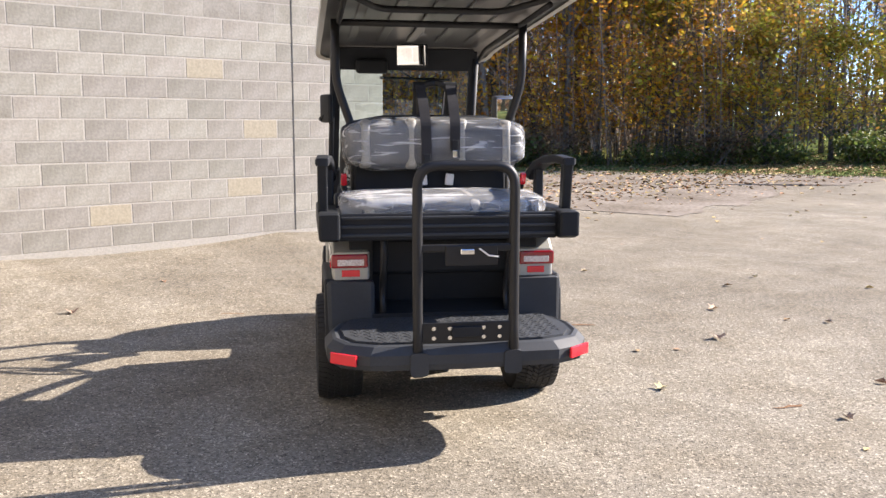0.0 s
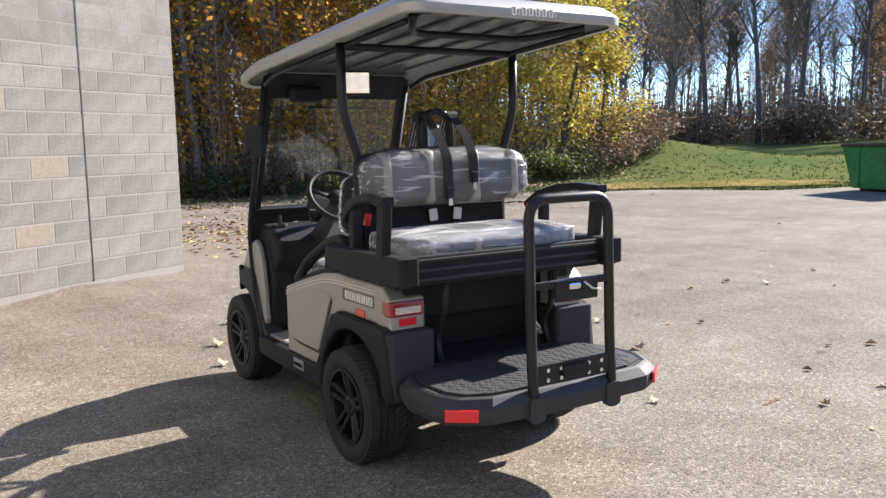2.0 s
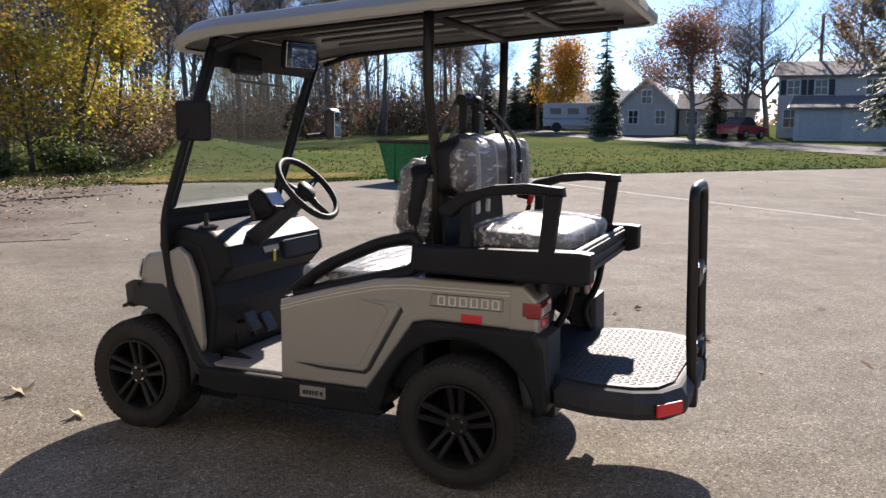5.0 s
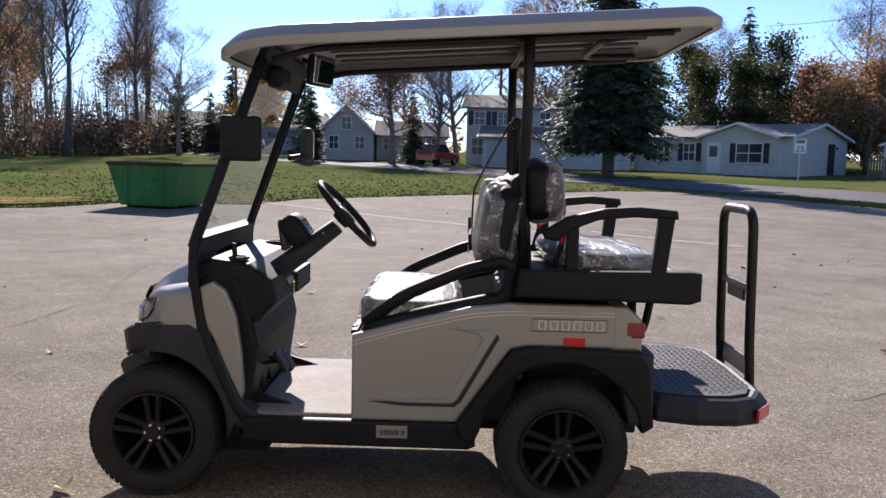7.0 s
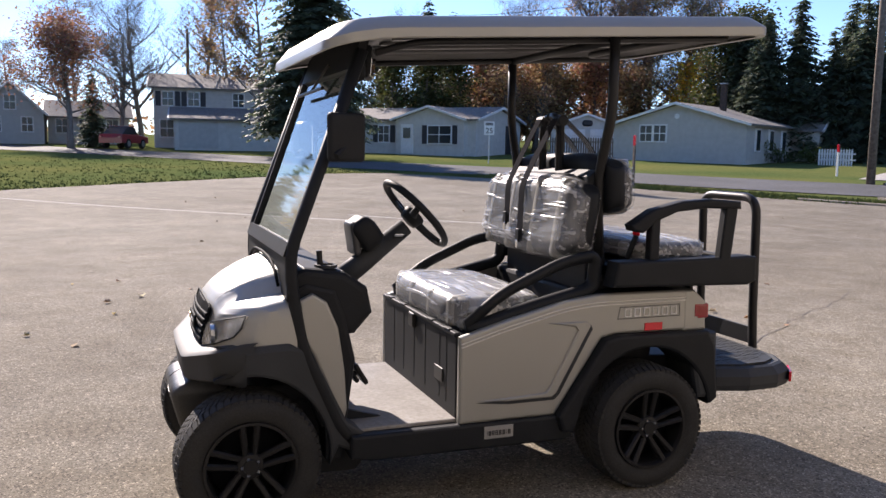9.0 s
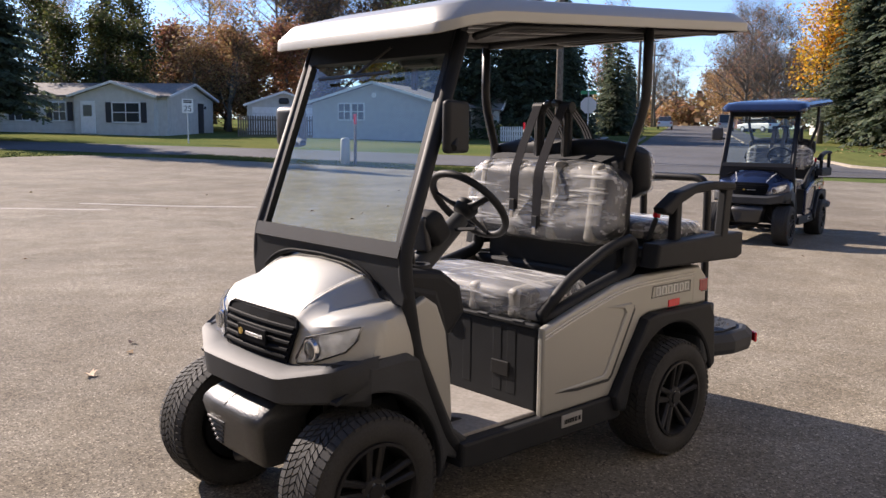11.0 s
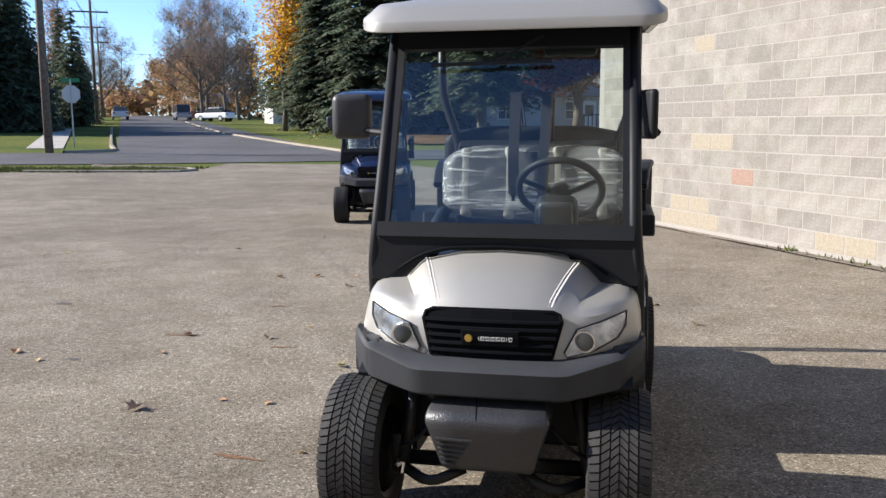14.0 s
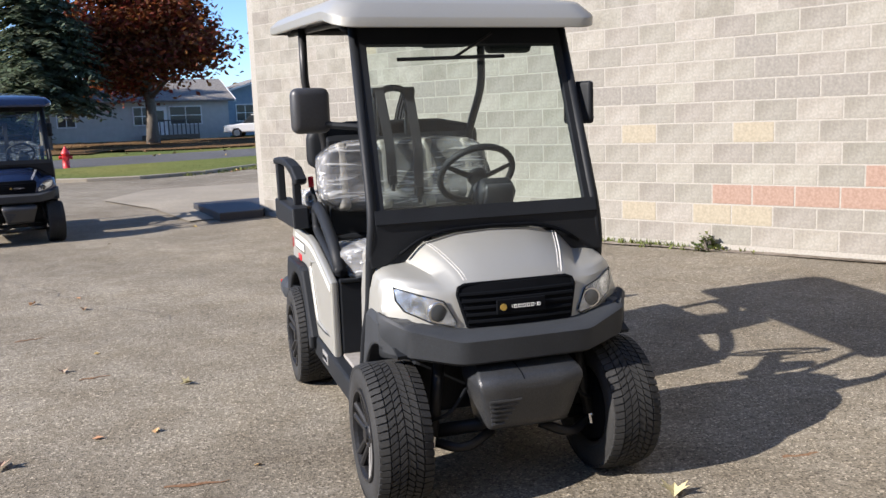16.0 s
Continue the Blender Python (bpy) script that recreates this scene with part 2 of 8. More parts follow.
DIRT = grain(material("dirt", (0.2, 0.15, 0.1), 1.0, spec=0.0), 14, ((0.165, 0.142, 0.118), (0.31, 0.273, 0.232)), bump=0.6, dist=0.02, coarse=(0.7, (0.7, 0.68, 0.65), (1.1, 1.1, 1.1)))
GRASS = grain(material("grass", (0.1, 0.14, 0.04), 1.0, spec=0.0), 9, ((0.080, 0.105, 0.040), (0.152, 0.176, 0.078)), bump=0.8, dist=0.04, coarse=(0.16, (0.8, 0.88, 0.75), (1.35, 1.12, 0.95)))
DRYGRASS = grain(material("dry_grass", (0.25, 0.2, 0.09), 1.0, spec=0.0), 11, ((0.15, 0.13, 0.05), (0.33, 0.25, 0.12)), bump=0.6, dist=0.03, coarse=(0.5, (0.6, 0.75, 0.5), (1.1, 1.05, 1.0)))
BLADES = tint_by(material("grass_blade", (0.135, 0.155, 0.055), 0.95, spec=0.0), "island", 0.02, (0.72, 1.15))
LEAFLITTER = tint_by(material("fallen_leaf", (0.36, 0.23, 0.10), 0.8), "island", 0.03, (0.5, 1.5))
PALELEAF = tint_by(material("pale_dry_leaf", (0.50, 0.39, 0.24), 0.8), "object", 0.03, (0.6, 1.2))
BARK = grain(material("bark", (0.12, 0.1, 0.08), 0.95), 18, ((0.055, 0.045, 0.036), (0.19, 0.165, 0.14)), bump=0.6, dist=0.02)
GREYBARK = grain(material("grey_bark", (0.2, 0.18, 0.16), 0.95), 14, ((0.11, 0.10, 0.09), (0.27, 0.25, 0.22)), bump=0.5, dist=0.02)


def leafy(name, color, spread, value):
    m = tint_by(material(name, color, 0.65), "island", spread, value)
    t = m.node_tree
    b = t.nodes["Principled BSDF"]
    tr = t.nodes.new("ShaderNodeBsdfTranslucent")
    mx = t.nodes.new("ShaderNodeMixShader")
    mx.inputs["Fac"].default_value = 0.45
    t.links.new(b.inputs["Base Color"].links[0].from_socket, tr.inputs["Color"])
    t.links.new(b.outputs["BSDF"], mx.inputs[1])
    t.links.new(tr.outputs["BSDF"], mx.inputs[2])
    t.links.new(mx.outputs["Shader"], t.nodes["Material Output"].inputs["Surface"])
    return m


YELLOW = leafy("yellow_leaves", (0.76, 0.44, 0.05), 0.035, (0.5, 1.25))
GREENYELLOW = leafy("green_yellow_leaves", (0.52, 0.42, 0.07), 0.05, (0.5, 1.3))
RUST = leafy("rust_leaves", (0.25, 0.075, 0.030), 0.03, (0.4, 1.3))
BROWNLEAF = leafy("brown_leaves", (0.40, 0.25, 0.12), 0.03, (0.4, 1.4))
RUSTTHIN = leafy("russet_leaves", (0.36, 0.18, 0.10), 0.03, (0.5, 1.35))
DARKBRUSH = leafy("dark_brush_leaves", (0.17, 0.115, 0.065), 0.03, (0.4, 1.4))
DARKLEAF = leafy("dark_green_leaves", (0.075, 0.085, 0.025), 0.05, (0.4, 1.5))
NEEDLES = leafy("spruce_needles", (0.105, 0.132, 0.082), 0.04, (0.5, 1.5))
SHRUB = leafy("shrub_leaves", (0.10, 0.13, 0.03), 0.05, (0.4, 1.4))

BLOCK = tint_by(grain(material("concrete_block", (0.30, 0.279, 0.25), 0.9), 45, ((0.250, 0.236, 0.209), (0.340, 0.321, 0.285)), bump=0.35, dist=0.004, coarse=(4.5, (0.80, 0.78, 0.745), (1.05, 1.05, 1.04))), "object", 0.012, (0.80, 1.04))
BLOCKS_FAR = tint_by(grain(material("concrete_block_joined", (0.30, 0.279, 0.25), 0.9), 45, ((0.250, 0.236, 0.209), (0.340, 0.321, 0.285)), bump=0.35, dist=0.004, coarse=(4.5, (0.80, 0.78, 0.745), (1.05, 1.05, 1.04))), "island", 0.012, (0.80, 1.04))
BLOCK_RED = grain(material("red_block", (0.42, 0.27, 0.2), 0.9), 40, ((0.245, 0.160, 0.122), (0.325, 0.225, 0.178)), bump=0.3, dist=0.004)
BLOCK_YELLOW = grain(material("yellow_block", (0.5, 0.41, 0.23), 0.9), 40, ((0.265, 0.232, 0.172), (0.35, 0.31, 0.235)), bump=0.3, dist=0.004)
BLOCK_DARK = grain(material("dark_block", (0.26, 0.24, 0.22), 0.9), 40, ((0.185, 0.172, 0.152), (0.255, 0.238, 0.211)), bump=0.3, dist=0.004)
MORTAR = grain(material("mortar", (0.55, 0.52, 0.46), 0.95), 60, ((0.285, 0.268, 0.238), (0.368, 0.347, 0.309)), bump=0.3, dist=0.003)
JOINT = material("black_sealant", (0.03, 0.03, 0.03), 0.7)

PAINT = grain(material("champagne_silver_paint", (0.405, 0.40, 0.368), 0.46, metal=0.5, coat=0.18), 400, ((0.385, 0.38, 0.349), (0.432, 0.427, 0.393)), coarse=(1.5, (0.96, 0.96, 0.96), (1.02, 1.02, 1.02)), rough=(0.42, 0.52))
NAVY = grain(material("navy_paint", (0.012, 0.022, 0.06), 0.25, metal=0.3, coat=0.8), 300, ((0.010, 0.018, 0.05), (0.016, 0.028, 0.075)))
BLACKPL = grain(material("black_textured_plastic", (0.0115, 0.0135, 0.017), 0.58, spec=0.28), 260, ((0.009, 0.0105, 0.0135), (0.015, 0.0175, 0.0215)), bump=0.12, dist=0.001, coarse=(6, (0.85, 0.85, 0.85), (1.15, 1.13, 1.1)), rough=(0.50, 0.66))
GREYPL = grain(material("charcoal_plastic", (0.028, 0.031, 0.036), 0.46, spec=0.5), 240, ((0.021, 0.024, 0.028), (0.035, 0.039, 0.045)), bump=0.12, dist=0.001, coarse=(5, (0.85, 0.85, 0.85), (1.12, 1.12, 1.12)), rough=(0.58, 0.72))
SKIDPL = grain(material("grained_charcoal_plastic", (0.027, 0.029, 0.032), 0.40, spec=0.7), 160, ((0.02, 0.0215, 0.024), (0.036, 0.038, 0.042)), bump=0.5, dist=0.003)
STEEL = grain(material("black_powder_coat", (0.011, 0.011, 0.012), 0.42, spec=0.35), 300, ((0.011, 0.011, 0.012), (0.019, 0.019, 0.02)), bump=0.06, dist=0.0006)
RUBBER = grain(material("tyre_rubber", (0.02, 0.02, 0.02), 0.8), 150, ((0.014, 0.0142, 0.0145), (0.029, 0.0292, 0.0295)), bump=0.2, dist=0.001, coarse=(7, (0.8, 0.8, 0.8), (1.3, 1.28, 1.25)))
CANOPY_IN = grain(material("canopy_lining", (0.10, 0.10, 0.102), 0.3, spec=0.6), 200, ((0.085, 0.085, 0.087), (0.118, 0.118, 0.12)), coarse=(3, (0.85, 0.85, 0.86), (1.08, 1.08, 1.08)), rough=(0.24, 0.4))
VINYL = grain(material("dark_grey_vinyl", (0.03, 0.033, 0.04), 0.5), 150, ((0.024, 0.027, 0.033), (0.038, 0.041, 0.049)), bump=0.2, dist=0.002)
VINYL_LIGHT = grain(material("light_grey_vinyl", (0.25, 0.24, 0.22), 0.5), 150, ((0.22, 0.21, 0.19), (0.29, 0.28, 0.25)), bump=0.2, dist=0.002)
MAT_FLOOR = grain(material("grey_floor_mat", (0.3, 0.28, 0.26), 0.8), 60, ((0.25, 0.235, 0.215), (0.34, 0.32, 0.30)), bump=0.3, dist=0.002, coarse=(4, (0.8, 0.79, 0.77), (1.08, 1.08, 1.08)))
GRILLEBLK = material("grille_black", (0.005, 0.0058, 0.0075), 0.65, spec=0.06)
WEB = grain(material("seat_belt_webbing", (0.04, 0.04, 0.044), 0.8, spec=0.0), 500, ((0.03, 0.03, 0.034), (0.055, 0.055, 0.06)))
WEBLINE = material("webbing_line", (0.46, 0.46, 0.47), 0.8, spec=0.0)
CHROME = material("chrome", (0.75, 0.75, 0.75), 0.12, metal=1.0)
REFLECT = material("red_reflector", (0.72, 0.015, 0.03), 0.25, coat=0.6)
TAILRED = material("tail_lamp_red", (0.30, 0.01, 0.02), 0.12, coat=1.0)
TAILCLEAR = grain(material("tail_lamp_clear", (0.7, 0.62, 0.6), 0.15, coat=1.0), 120, ((0.45, 0.33, 0.32), (0.95, 0.9, 0.88)))
WHITELINE = material("white_pinstripe", (0.72, 0.70, 0.66), 0.4)
BADGEWHITE = material("badge_white", (0.9, 0.89, 0.87), 0.3)
PLATEGREY = grain(material("brushed_grey_plate", (0.36, 0.355, 0.345), 0.45, metal=0.4), 120, ((0.32, 0.315, 0.305), (0.41, 0.405, 0.395)))
GOLD = material("badge_gold", (0.65, 0.45, 0.12), 0.3, metal=0.7)
YELLOWPL = material("yellow_tag", (0.75, 0.6, 0.05), 0.5)
# Bright and dark blotches paint in reflections inside the lamp.
LAMPWHITE = grain(material("lamp_reflector", (0.7, 0.71, 0.73), 0.2, metal=0.75), 17, ((0.20, 0.205, 0.215), (0.95, 0.96, 0.97)), bump=0.6, dist=0.008)
DARKLENS = material("projector_lens", (0.05, 0.055, 0.06), 0.05, coat=1.0)


def clear(name, tint, amount, rough=0.03):
    """Thin clear sheet: see-through, with a gloss that grows towards grazing views."""
    m = bpy.data.materials.new(name)
    m.use_nodes = True
    t = m.node_tree
    t.nodes.clear()
    out = t.nodes.new("ShaderNodeOutputMaterial")
    tr = t.nodes.new("ShaderNodeBsdfTransparent")
    tr.inputs["Color"].default_value = (*tint, 1)
    gl = t.nodes.new("ShaderNodeBsdfGlossy")
    gl.inputs["Roughness"].default_value = rough
    lw = t.nodes.new("ShaderNodeLayerWeight")
    pw = t.nodes.new("ShaderNodeMath")
    pw.operation, pw.inputs[1].default_value = "POWER", 4.0
    t.links.new(lw.outputs["Facing"], pw.inputs[0])
    mr = t.nodes.new("ShaderNodeMapRange")
    mr.inputs["To Min"].default_value, mr.inputs["To Max"].default_value = amount, 0.75
    t.links.new(pw.outputs[0], mr.inputs["Value"])
    mx = t.nodes.new("ShaderNodeMixShader")
    t.links.new(mr.outputs["Result"], mx.inputs["Fac"])
    t.links.new(tr.outputs["BSDF"], mx.inputs[1])
    t.links.new(gl.outputs["BSDF"], mx.inputs[2])
    t.links.new(mx.outputs["Shader"], out.inputs["Surface"])
    return m


GLASS = clear("windshield_glass", (0.75, 0.85, 0.82), 0.10)
LAMPGLASS = clear("lamp_lens", (0.97, 0.98, 0.99), 0.04)


def film_material(name, thin, thick):
    """Crinkled clear wrapping film: see-through, with fine bright stretch lines that also paint in glints on creases,
    milky folds and a sheen.
    """
    m = material(name, (0.86, 0.87, 0.88), 0.24, spec=1.0)
    t = m.node_tree
    b = t.nodes["Principled BSDF"]
    co = t.nodes.new("ShaderNodeTexCoord")
    def noisy(scale, stretch, turn, distortion):
        mp = t.nodes.new("ShaderNodeMapping")
        mp.inputs["Scale"].default_value, mp.inputs["Rotation"].default_value = stretch, turn
        n = t.nodes.new("ShaderNodeTexNoise")
        n.inputs["Scale"].default_value, n.inputs["Detail"].default_value, n.inputs["Distortion"].default_value = scale, 2.5, distortion
        t.links.new(co.outputs["Object"], mp.inputs["Vector"])
        t.links.new(mp.outputs["Vector"], n.inputs["Vector"])
        return n.outputs["Fac"]
    def maths(op, a, c, clamp=False):
        k = t.nodes.new("ShaderNodeMath")
        k.operation, k.use_clamp = op, clamp
        for i, v in enumerate((a, c)):
            if isinstance(v, (int, float)):
                k.inputs[i].default_value = v
            elif v is not None:
                t.links.new(v, k.inputs[i])
        return k.outputs[0]
    def streaks(src, start, high):
        """Bright lines where a stretched noise peaks."""
        r = t.nodes.new("ShaderNodeMapRange")
        r.interpolation_type = "SMOOTHSTEP"
        r.inputs["From Min"].default_value, r.inputs["From Max"].default_value = start, start + 0.17
        r.inputs["To Max"].default_value = high
        t.links.new(src, r.inputs["Value"])
        return r.outputs["Result"]
    along, slant, upright = noisy(26.0, (0.14, 1.3, 1.5), (0.0, 0.05, 0.14), 0.35), noisy(22.0, (0.18, 1.2, 1.2), (0.0, 0.35, -0.4), 0.5), noisy(30.0, (1.3, 0.2, 0.2), (0.15, 0.0, 0.1), 0.3)
    folds = noisy(3.4, (0.6, 1.2, 1.8), (0.0, 0.15, 0.1), 0.6)
    milky = t.nodes.new("ShaderNodeMapRange")
    milky.interpolation_type = "SMOOTHSTEP"
    milky.inputs["From Min"].default_value, milky.inputs["From Max"].default_value = 0.36, 0.70
    milky.inputs["To Min"].default_value, milky.inputs["To Max"].default_value = thin, thick
    t.links.new(folds, milky.inputs["Value"])
    lines = maths("ADD", maths("ADD", streaks(along, 0.53, 0.44), streaks(slant, 0.57, 0.38)), streaks(upright, 0.61, 0.16))
    cover = maths("ADD", lines, milky.outputs["Result"], True)
    height = maths("ADD", maths("ADD", maths("MULTIPLY", lines, 0.5), folds), maths("MULTIPLY", along, 0.6))
    bp = t.nodes.new("ShaderNodeBump")
    bp.inputs["Strength"].default_value, bp.inputs["Distance"].default_value = 0.6, 0.025
    t.links.new(height, bp.inputs["Height"])
    t.links.new(bp.outputs["Normal"], b.inputs["Normal"])
    tr = t.nodes.new("ShaderNodeBsdfTransparent")
    mx = t.nodes.new("ShaderNodeMixShader")
    t.links.new(cover, mx.inputs["Fac"])
    t.links.new(tr.outputs["BSDF"], mx.inputs[1])
    t.links.new(b.outputs["BSDF"], mx.inputs[2])
    t.links.new(mx.outputs["Shader"], t.nodes["Material Output"].inputs["Surface"])
    return m


FILM = film_material("clear_wrapping_film", 0.06, 0.27)
# Whiter copy for the seat cushions: sunlight on their tops put into the film.
FILM_SUNLIT = film_material("sunlit_wrapping_film", 0.16, 0.46)
BRICKRED = grain(material("dull_red_brick", (0.22, 0.10, 0.08), 0.9), 4, ((0.17, 0.08, 0.065), (0.27, 0.13, 0.10)))
# Lighter black plastic, with the sun on right mirror and pod painted in.
SUNLITBLK = grain(material("sunlit_black_plastic", (0.045, 0.046, 0.05), 0.38, spec=0.55), 200, ((0.038, 0.039, 0.043), (0.053, 0.054, 0.058)), rough=(0.38, 0.48))
MIRROR = material("mirror_glass", (0.85, 0.86, 0.87), 0.02, metal=1.0)

SIDING = grain(material("pale_siding", (0.56, 0.55, 0.51), 0.7), 3, ((0.51, 0.50, 0.46), (0.60, 0.585, 0.545)))
SIDING_GREY = grain(material("grey_siding", (0.43, 0.42, 0.395), 0.7), 3, ((0.43, 0.422, 0.395), (0.50, 0.49, 0.46)))
SIDING_BLUE = grain(material("blue_siding", (0.22, 0.30, 0.38), 0.7), 3, ((0.20, 0.28, 0.36), (0.26, 0.34, 0.42)))
SHINGLE = grain(material("roof_shingle", (0.2, 0.18, 0.16), 0.9), 8, ((0.13, 0.12, 0.11), (0.26, 0.24, 0.22)), bump=0.4, dist=0.02)
WHITE = grain(material("white_paint", (0.75, 0.75, 0.73), 0.5), 6, ((0.70, 0.70, 0.68), (0.80, 0.80, 0.78)))
PANE = material("house_window", (0.03, 0.035, 0.04), 0.15, spec=0.4)
SHUTTER = material("dark_shutter", (0.03, 0.03, 0.035), 0.6)
GREENPAINT = grain(material("green_skip_paint", (0.03, 0.22, 0.06), 0.55), 12, ((0.022, 0.17, 0.045), (0.038, 0.26, 0.075)), bump=0.15, coarse=(1.2, (0.75, 0.75, 0.72), (1.1, 1.1, 1.1)))
RUSTY = grain(material("rusty_steel", (0.06, 0.04, 0.03), 0.8), 12, ((0.03, 0.025, 0.02), (0.10, 0.06, 0.04)), bump=0.3)
HYDRANT = material("red_hydrant_paint", (0.55, 0.03, 0.03), 0.45)
WOODPOST = grain(material("weathered_wood", (0.16, 0.12, 0.09), 0.9), 10, ((0.10, 0.075, 0.055), (0.21, 0.17, 0.13)), bump=0.3)
GALV = material("galvanised_steel", (0.45, 0.46, 0.46), 0.45, metal=0.8)
CARPAINT_W = material("white_car_paint", (0.7, 0.7, 0.7), 0.3, coat=0.6)
CARPAINT_S = material("silver_car_paint", (0.4, 0.41, 0.42), 0.3, metal=0.5, coat=0.6)
CARPAINT_R = material("red_car_paint", (0.4, 0.03, 0.03), 0.3, coat=0.6)
WIRE = material("black_wire", (0.01, 0.01, 0.01), 0.6)
SIGNGREEN = material("green_sign", (0.02, 0.2, 0.08), 0.5)
SIGNBACK = material("sign_back_aluminium", (0.55, 0.55, 0.55), 0.45, metal=0.6)

# ---- ground, lot, roads, walls ----
def ray_out(poly, a):
    """How far a polygon reaches from the origin in a direction."""
    dx, dy, best = math.cos(a), math.sin(a), 0.0
    for (x1, y1), (x2, y2) in zip(poly, poly[1:] + poly[:1]):
        det = dx * (y1 - y2) - dy * (x1 - x2)
        if abs(det) > 1e-9:
            r = (x1 * (y1 - y2) - y1 * (x1 - x2)) / det
            s = (dx * y1 - dy * x1) / det
            if r > 0 and 0 <= s <= 1:
                best = max(best, r)
    return best


def disc(name, radius, rings, lift, mat, n=180, sunk=None):
    """A round sheet on the ground; where sunk says so it lies lower, under another sheet."""
    verts, faces = [(0, 0, gz(0, 0) + lift - (0.4 if sunk else 0))], []
    for i in range(n):
        a = 2 * math.pi * i / n
        r = radius(a)
        for k in rings:
            x, y = k * r * math.cos(a), k * r * math.sin(a)
            verts.append((x, y, gz(x, y) + lift - (0.4 if sunk and k * r < 0.8 * sunk(a) else 0)))
    m = len(rings)
    for i in range(n):
        j = (i + 1) % n
        faces.append((0, 1 + i * m, 1 + j * m))
        for k in range(m - 1):
            faces.append((1 + i * m + k, 1 + i * m + k + 1, 1 + j * m + k + 1, 1 + j * m + k))
    ob = new(name, mesh_from(name, verts, faces, mat, True))
    return ob


LOT = [(-14, 6), (-9, 14.2), (-2, 14.7), (5.4, 15.2), (9.8, 14.3), (13, 12.6), (14.6, 11.7), (16.0, 9.2), (18.4, 8.0), (18.9, 4.9), (21.7, 4.0), (24.6, 0.6), (27.3, -3.0), (30.1, -6.9), (30.4, -9.4), (27.3, -11.9), (23.9, -13.5),
       (21.0, -14.5), (18.6, -15.9), (15.2, -16.8), (13.2, -17.4), (11.4, -18.0), (11.2, -18.9), (11.6, -21.8), (6.0, -22.6), (4.3, -20.8), (1.8, -20.4), (0.1, -21.3), (-1.6, -23.4), (-8, -26), (-14, -20)]
tagged(disc("ground", lambda a: 1600, [0.004, 0.007, 0.010, 0.0125, 0.015, 0.0158, 0.0165, 0.0172, 0.018, 0.0187, 0.0195, 0.0202, 0.021, 0.022, 0.023, 0.024, 0.025, 0.03, 0.036, 0.043, 0.053, 0.075, 0.12, 0.25, 0.5, 1.0], -0.02, GRASS, 360, lambda a: ray_out(LOT, a)), "mown green lawn ground with bare brownish patches", "ground", kind="structure")
tagged(disc("parking_lot", lambda a: ray_out(LOT, a), [0.04, 0.09, 0.15, 0.22, 0.3, 0.38, 0.46, 0.54, 0.62, 0.7, 0.78, 0.86, 0.93, 1.0], 0.0, ASPHALT, 360), "worn pale grey-brown asphalt of a parking lot", "asphalt", kind="structure")


def strip(name, centre, width, lift, mat, label, category, kind="structure"):
    pts = [Vector((*p, 0)) for p in rounded([(*p, 0) for p in centre], 8.0, 6)]
    pts = [Vector((p.x, p.y, 0)) for p in pts]
    fine = []
    for a, b in zip(pts, pts[1:]):
        n = max(1, int((b - a).length / 2.0))
        fine += [a.lerp(b, i / n) for i in range(n)]
    fine.append(pts[-1])
    verts, faces = [], []
    for i, p in enumerate(fine):
        d = (fine[min(i + 1, len(fine) - 1)] - fine[max(i - 1, 0)]).normalized()
        s = Vector((-d.y, d.x, 0))
        for k in (-0.5, -0.17, 0.17, 0.5):
            q = p + s * width * k
            verts.append((q.x, q.y, gz(q.x, q.y) + lift))
    for i in range(len(fine) - 1):
        for k in range(3):
            faces.append((i * 4 + k, i * 4 + k + 1, i * 4 + k + 5, i * 4 + k + 4))
    return tagged(new(name, mesh_from(name, verts, faces, mat, True)), label, category, kind=kind)


ROAD_LINE = [(-60, -56), (-20, -42), (3.5, -30.2), (20, -21.6), (30, -16.4), (41, -8.0), (48.5, -2.0), (58, 7.5), (75, 23), (120, 64)]
STREET_LINE = [(13.2, -26), (25, -45.4), (40, -70), (51, -88.2), (96, -162)]
strip("road", ROAD_LINE, 6.6, 0.006, ROAD, "dark grey asphalt road crossing behind the lot", "road")
strip("road_side_street", STREET_LINE, 8.4, 0.012, ROAD, "dark grey asphalt side street running away between trees", "road")


def kerb(name, pts, label, high=0.10):
    bm = bmesh.new()
    fine = []
    for a, b in zip(pts, pts[1:]):
        a, b = Vector((*a, 0)), Vector((*b, 0))
        n = max(1, int((b - a).length / 1.5))
        fine += [a.lerp(b, i / n) for i in range(n)]
    fine.append(Vector((*pts[-1], 0)))
    prev = None
    for i, p in enumerate(fine):
        d = (fine[min(i + 1, len(fine) - 1)] - fine[max(i - 1, 0)]).normalized()
        s = Vector((-d.y, d.x, 0))
        z = gz(p.x, p.y)
        ring = [bm.verts.new((p + s * o) + Vector((0, 0, z + h))) for o, h in ((-0.09, -0.05), (-0.08, high - 0.02), (-0.05, high), (0.06, high), (0.09, -0.05))]
        if prev:
            for k in range(4):
                bm.faces.new((prev[k], prev[k + 1], ring[k + 1], ring[k]))
        prev = ring
    return tagged(part(name, bm, APRON), label, "kerb", kind="structure")


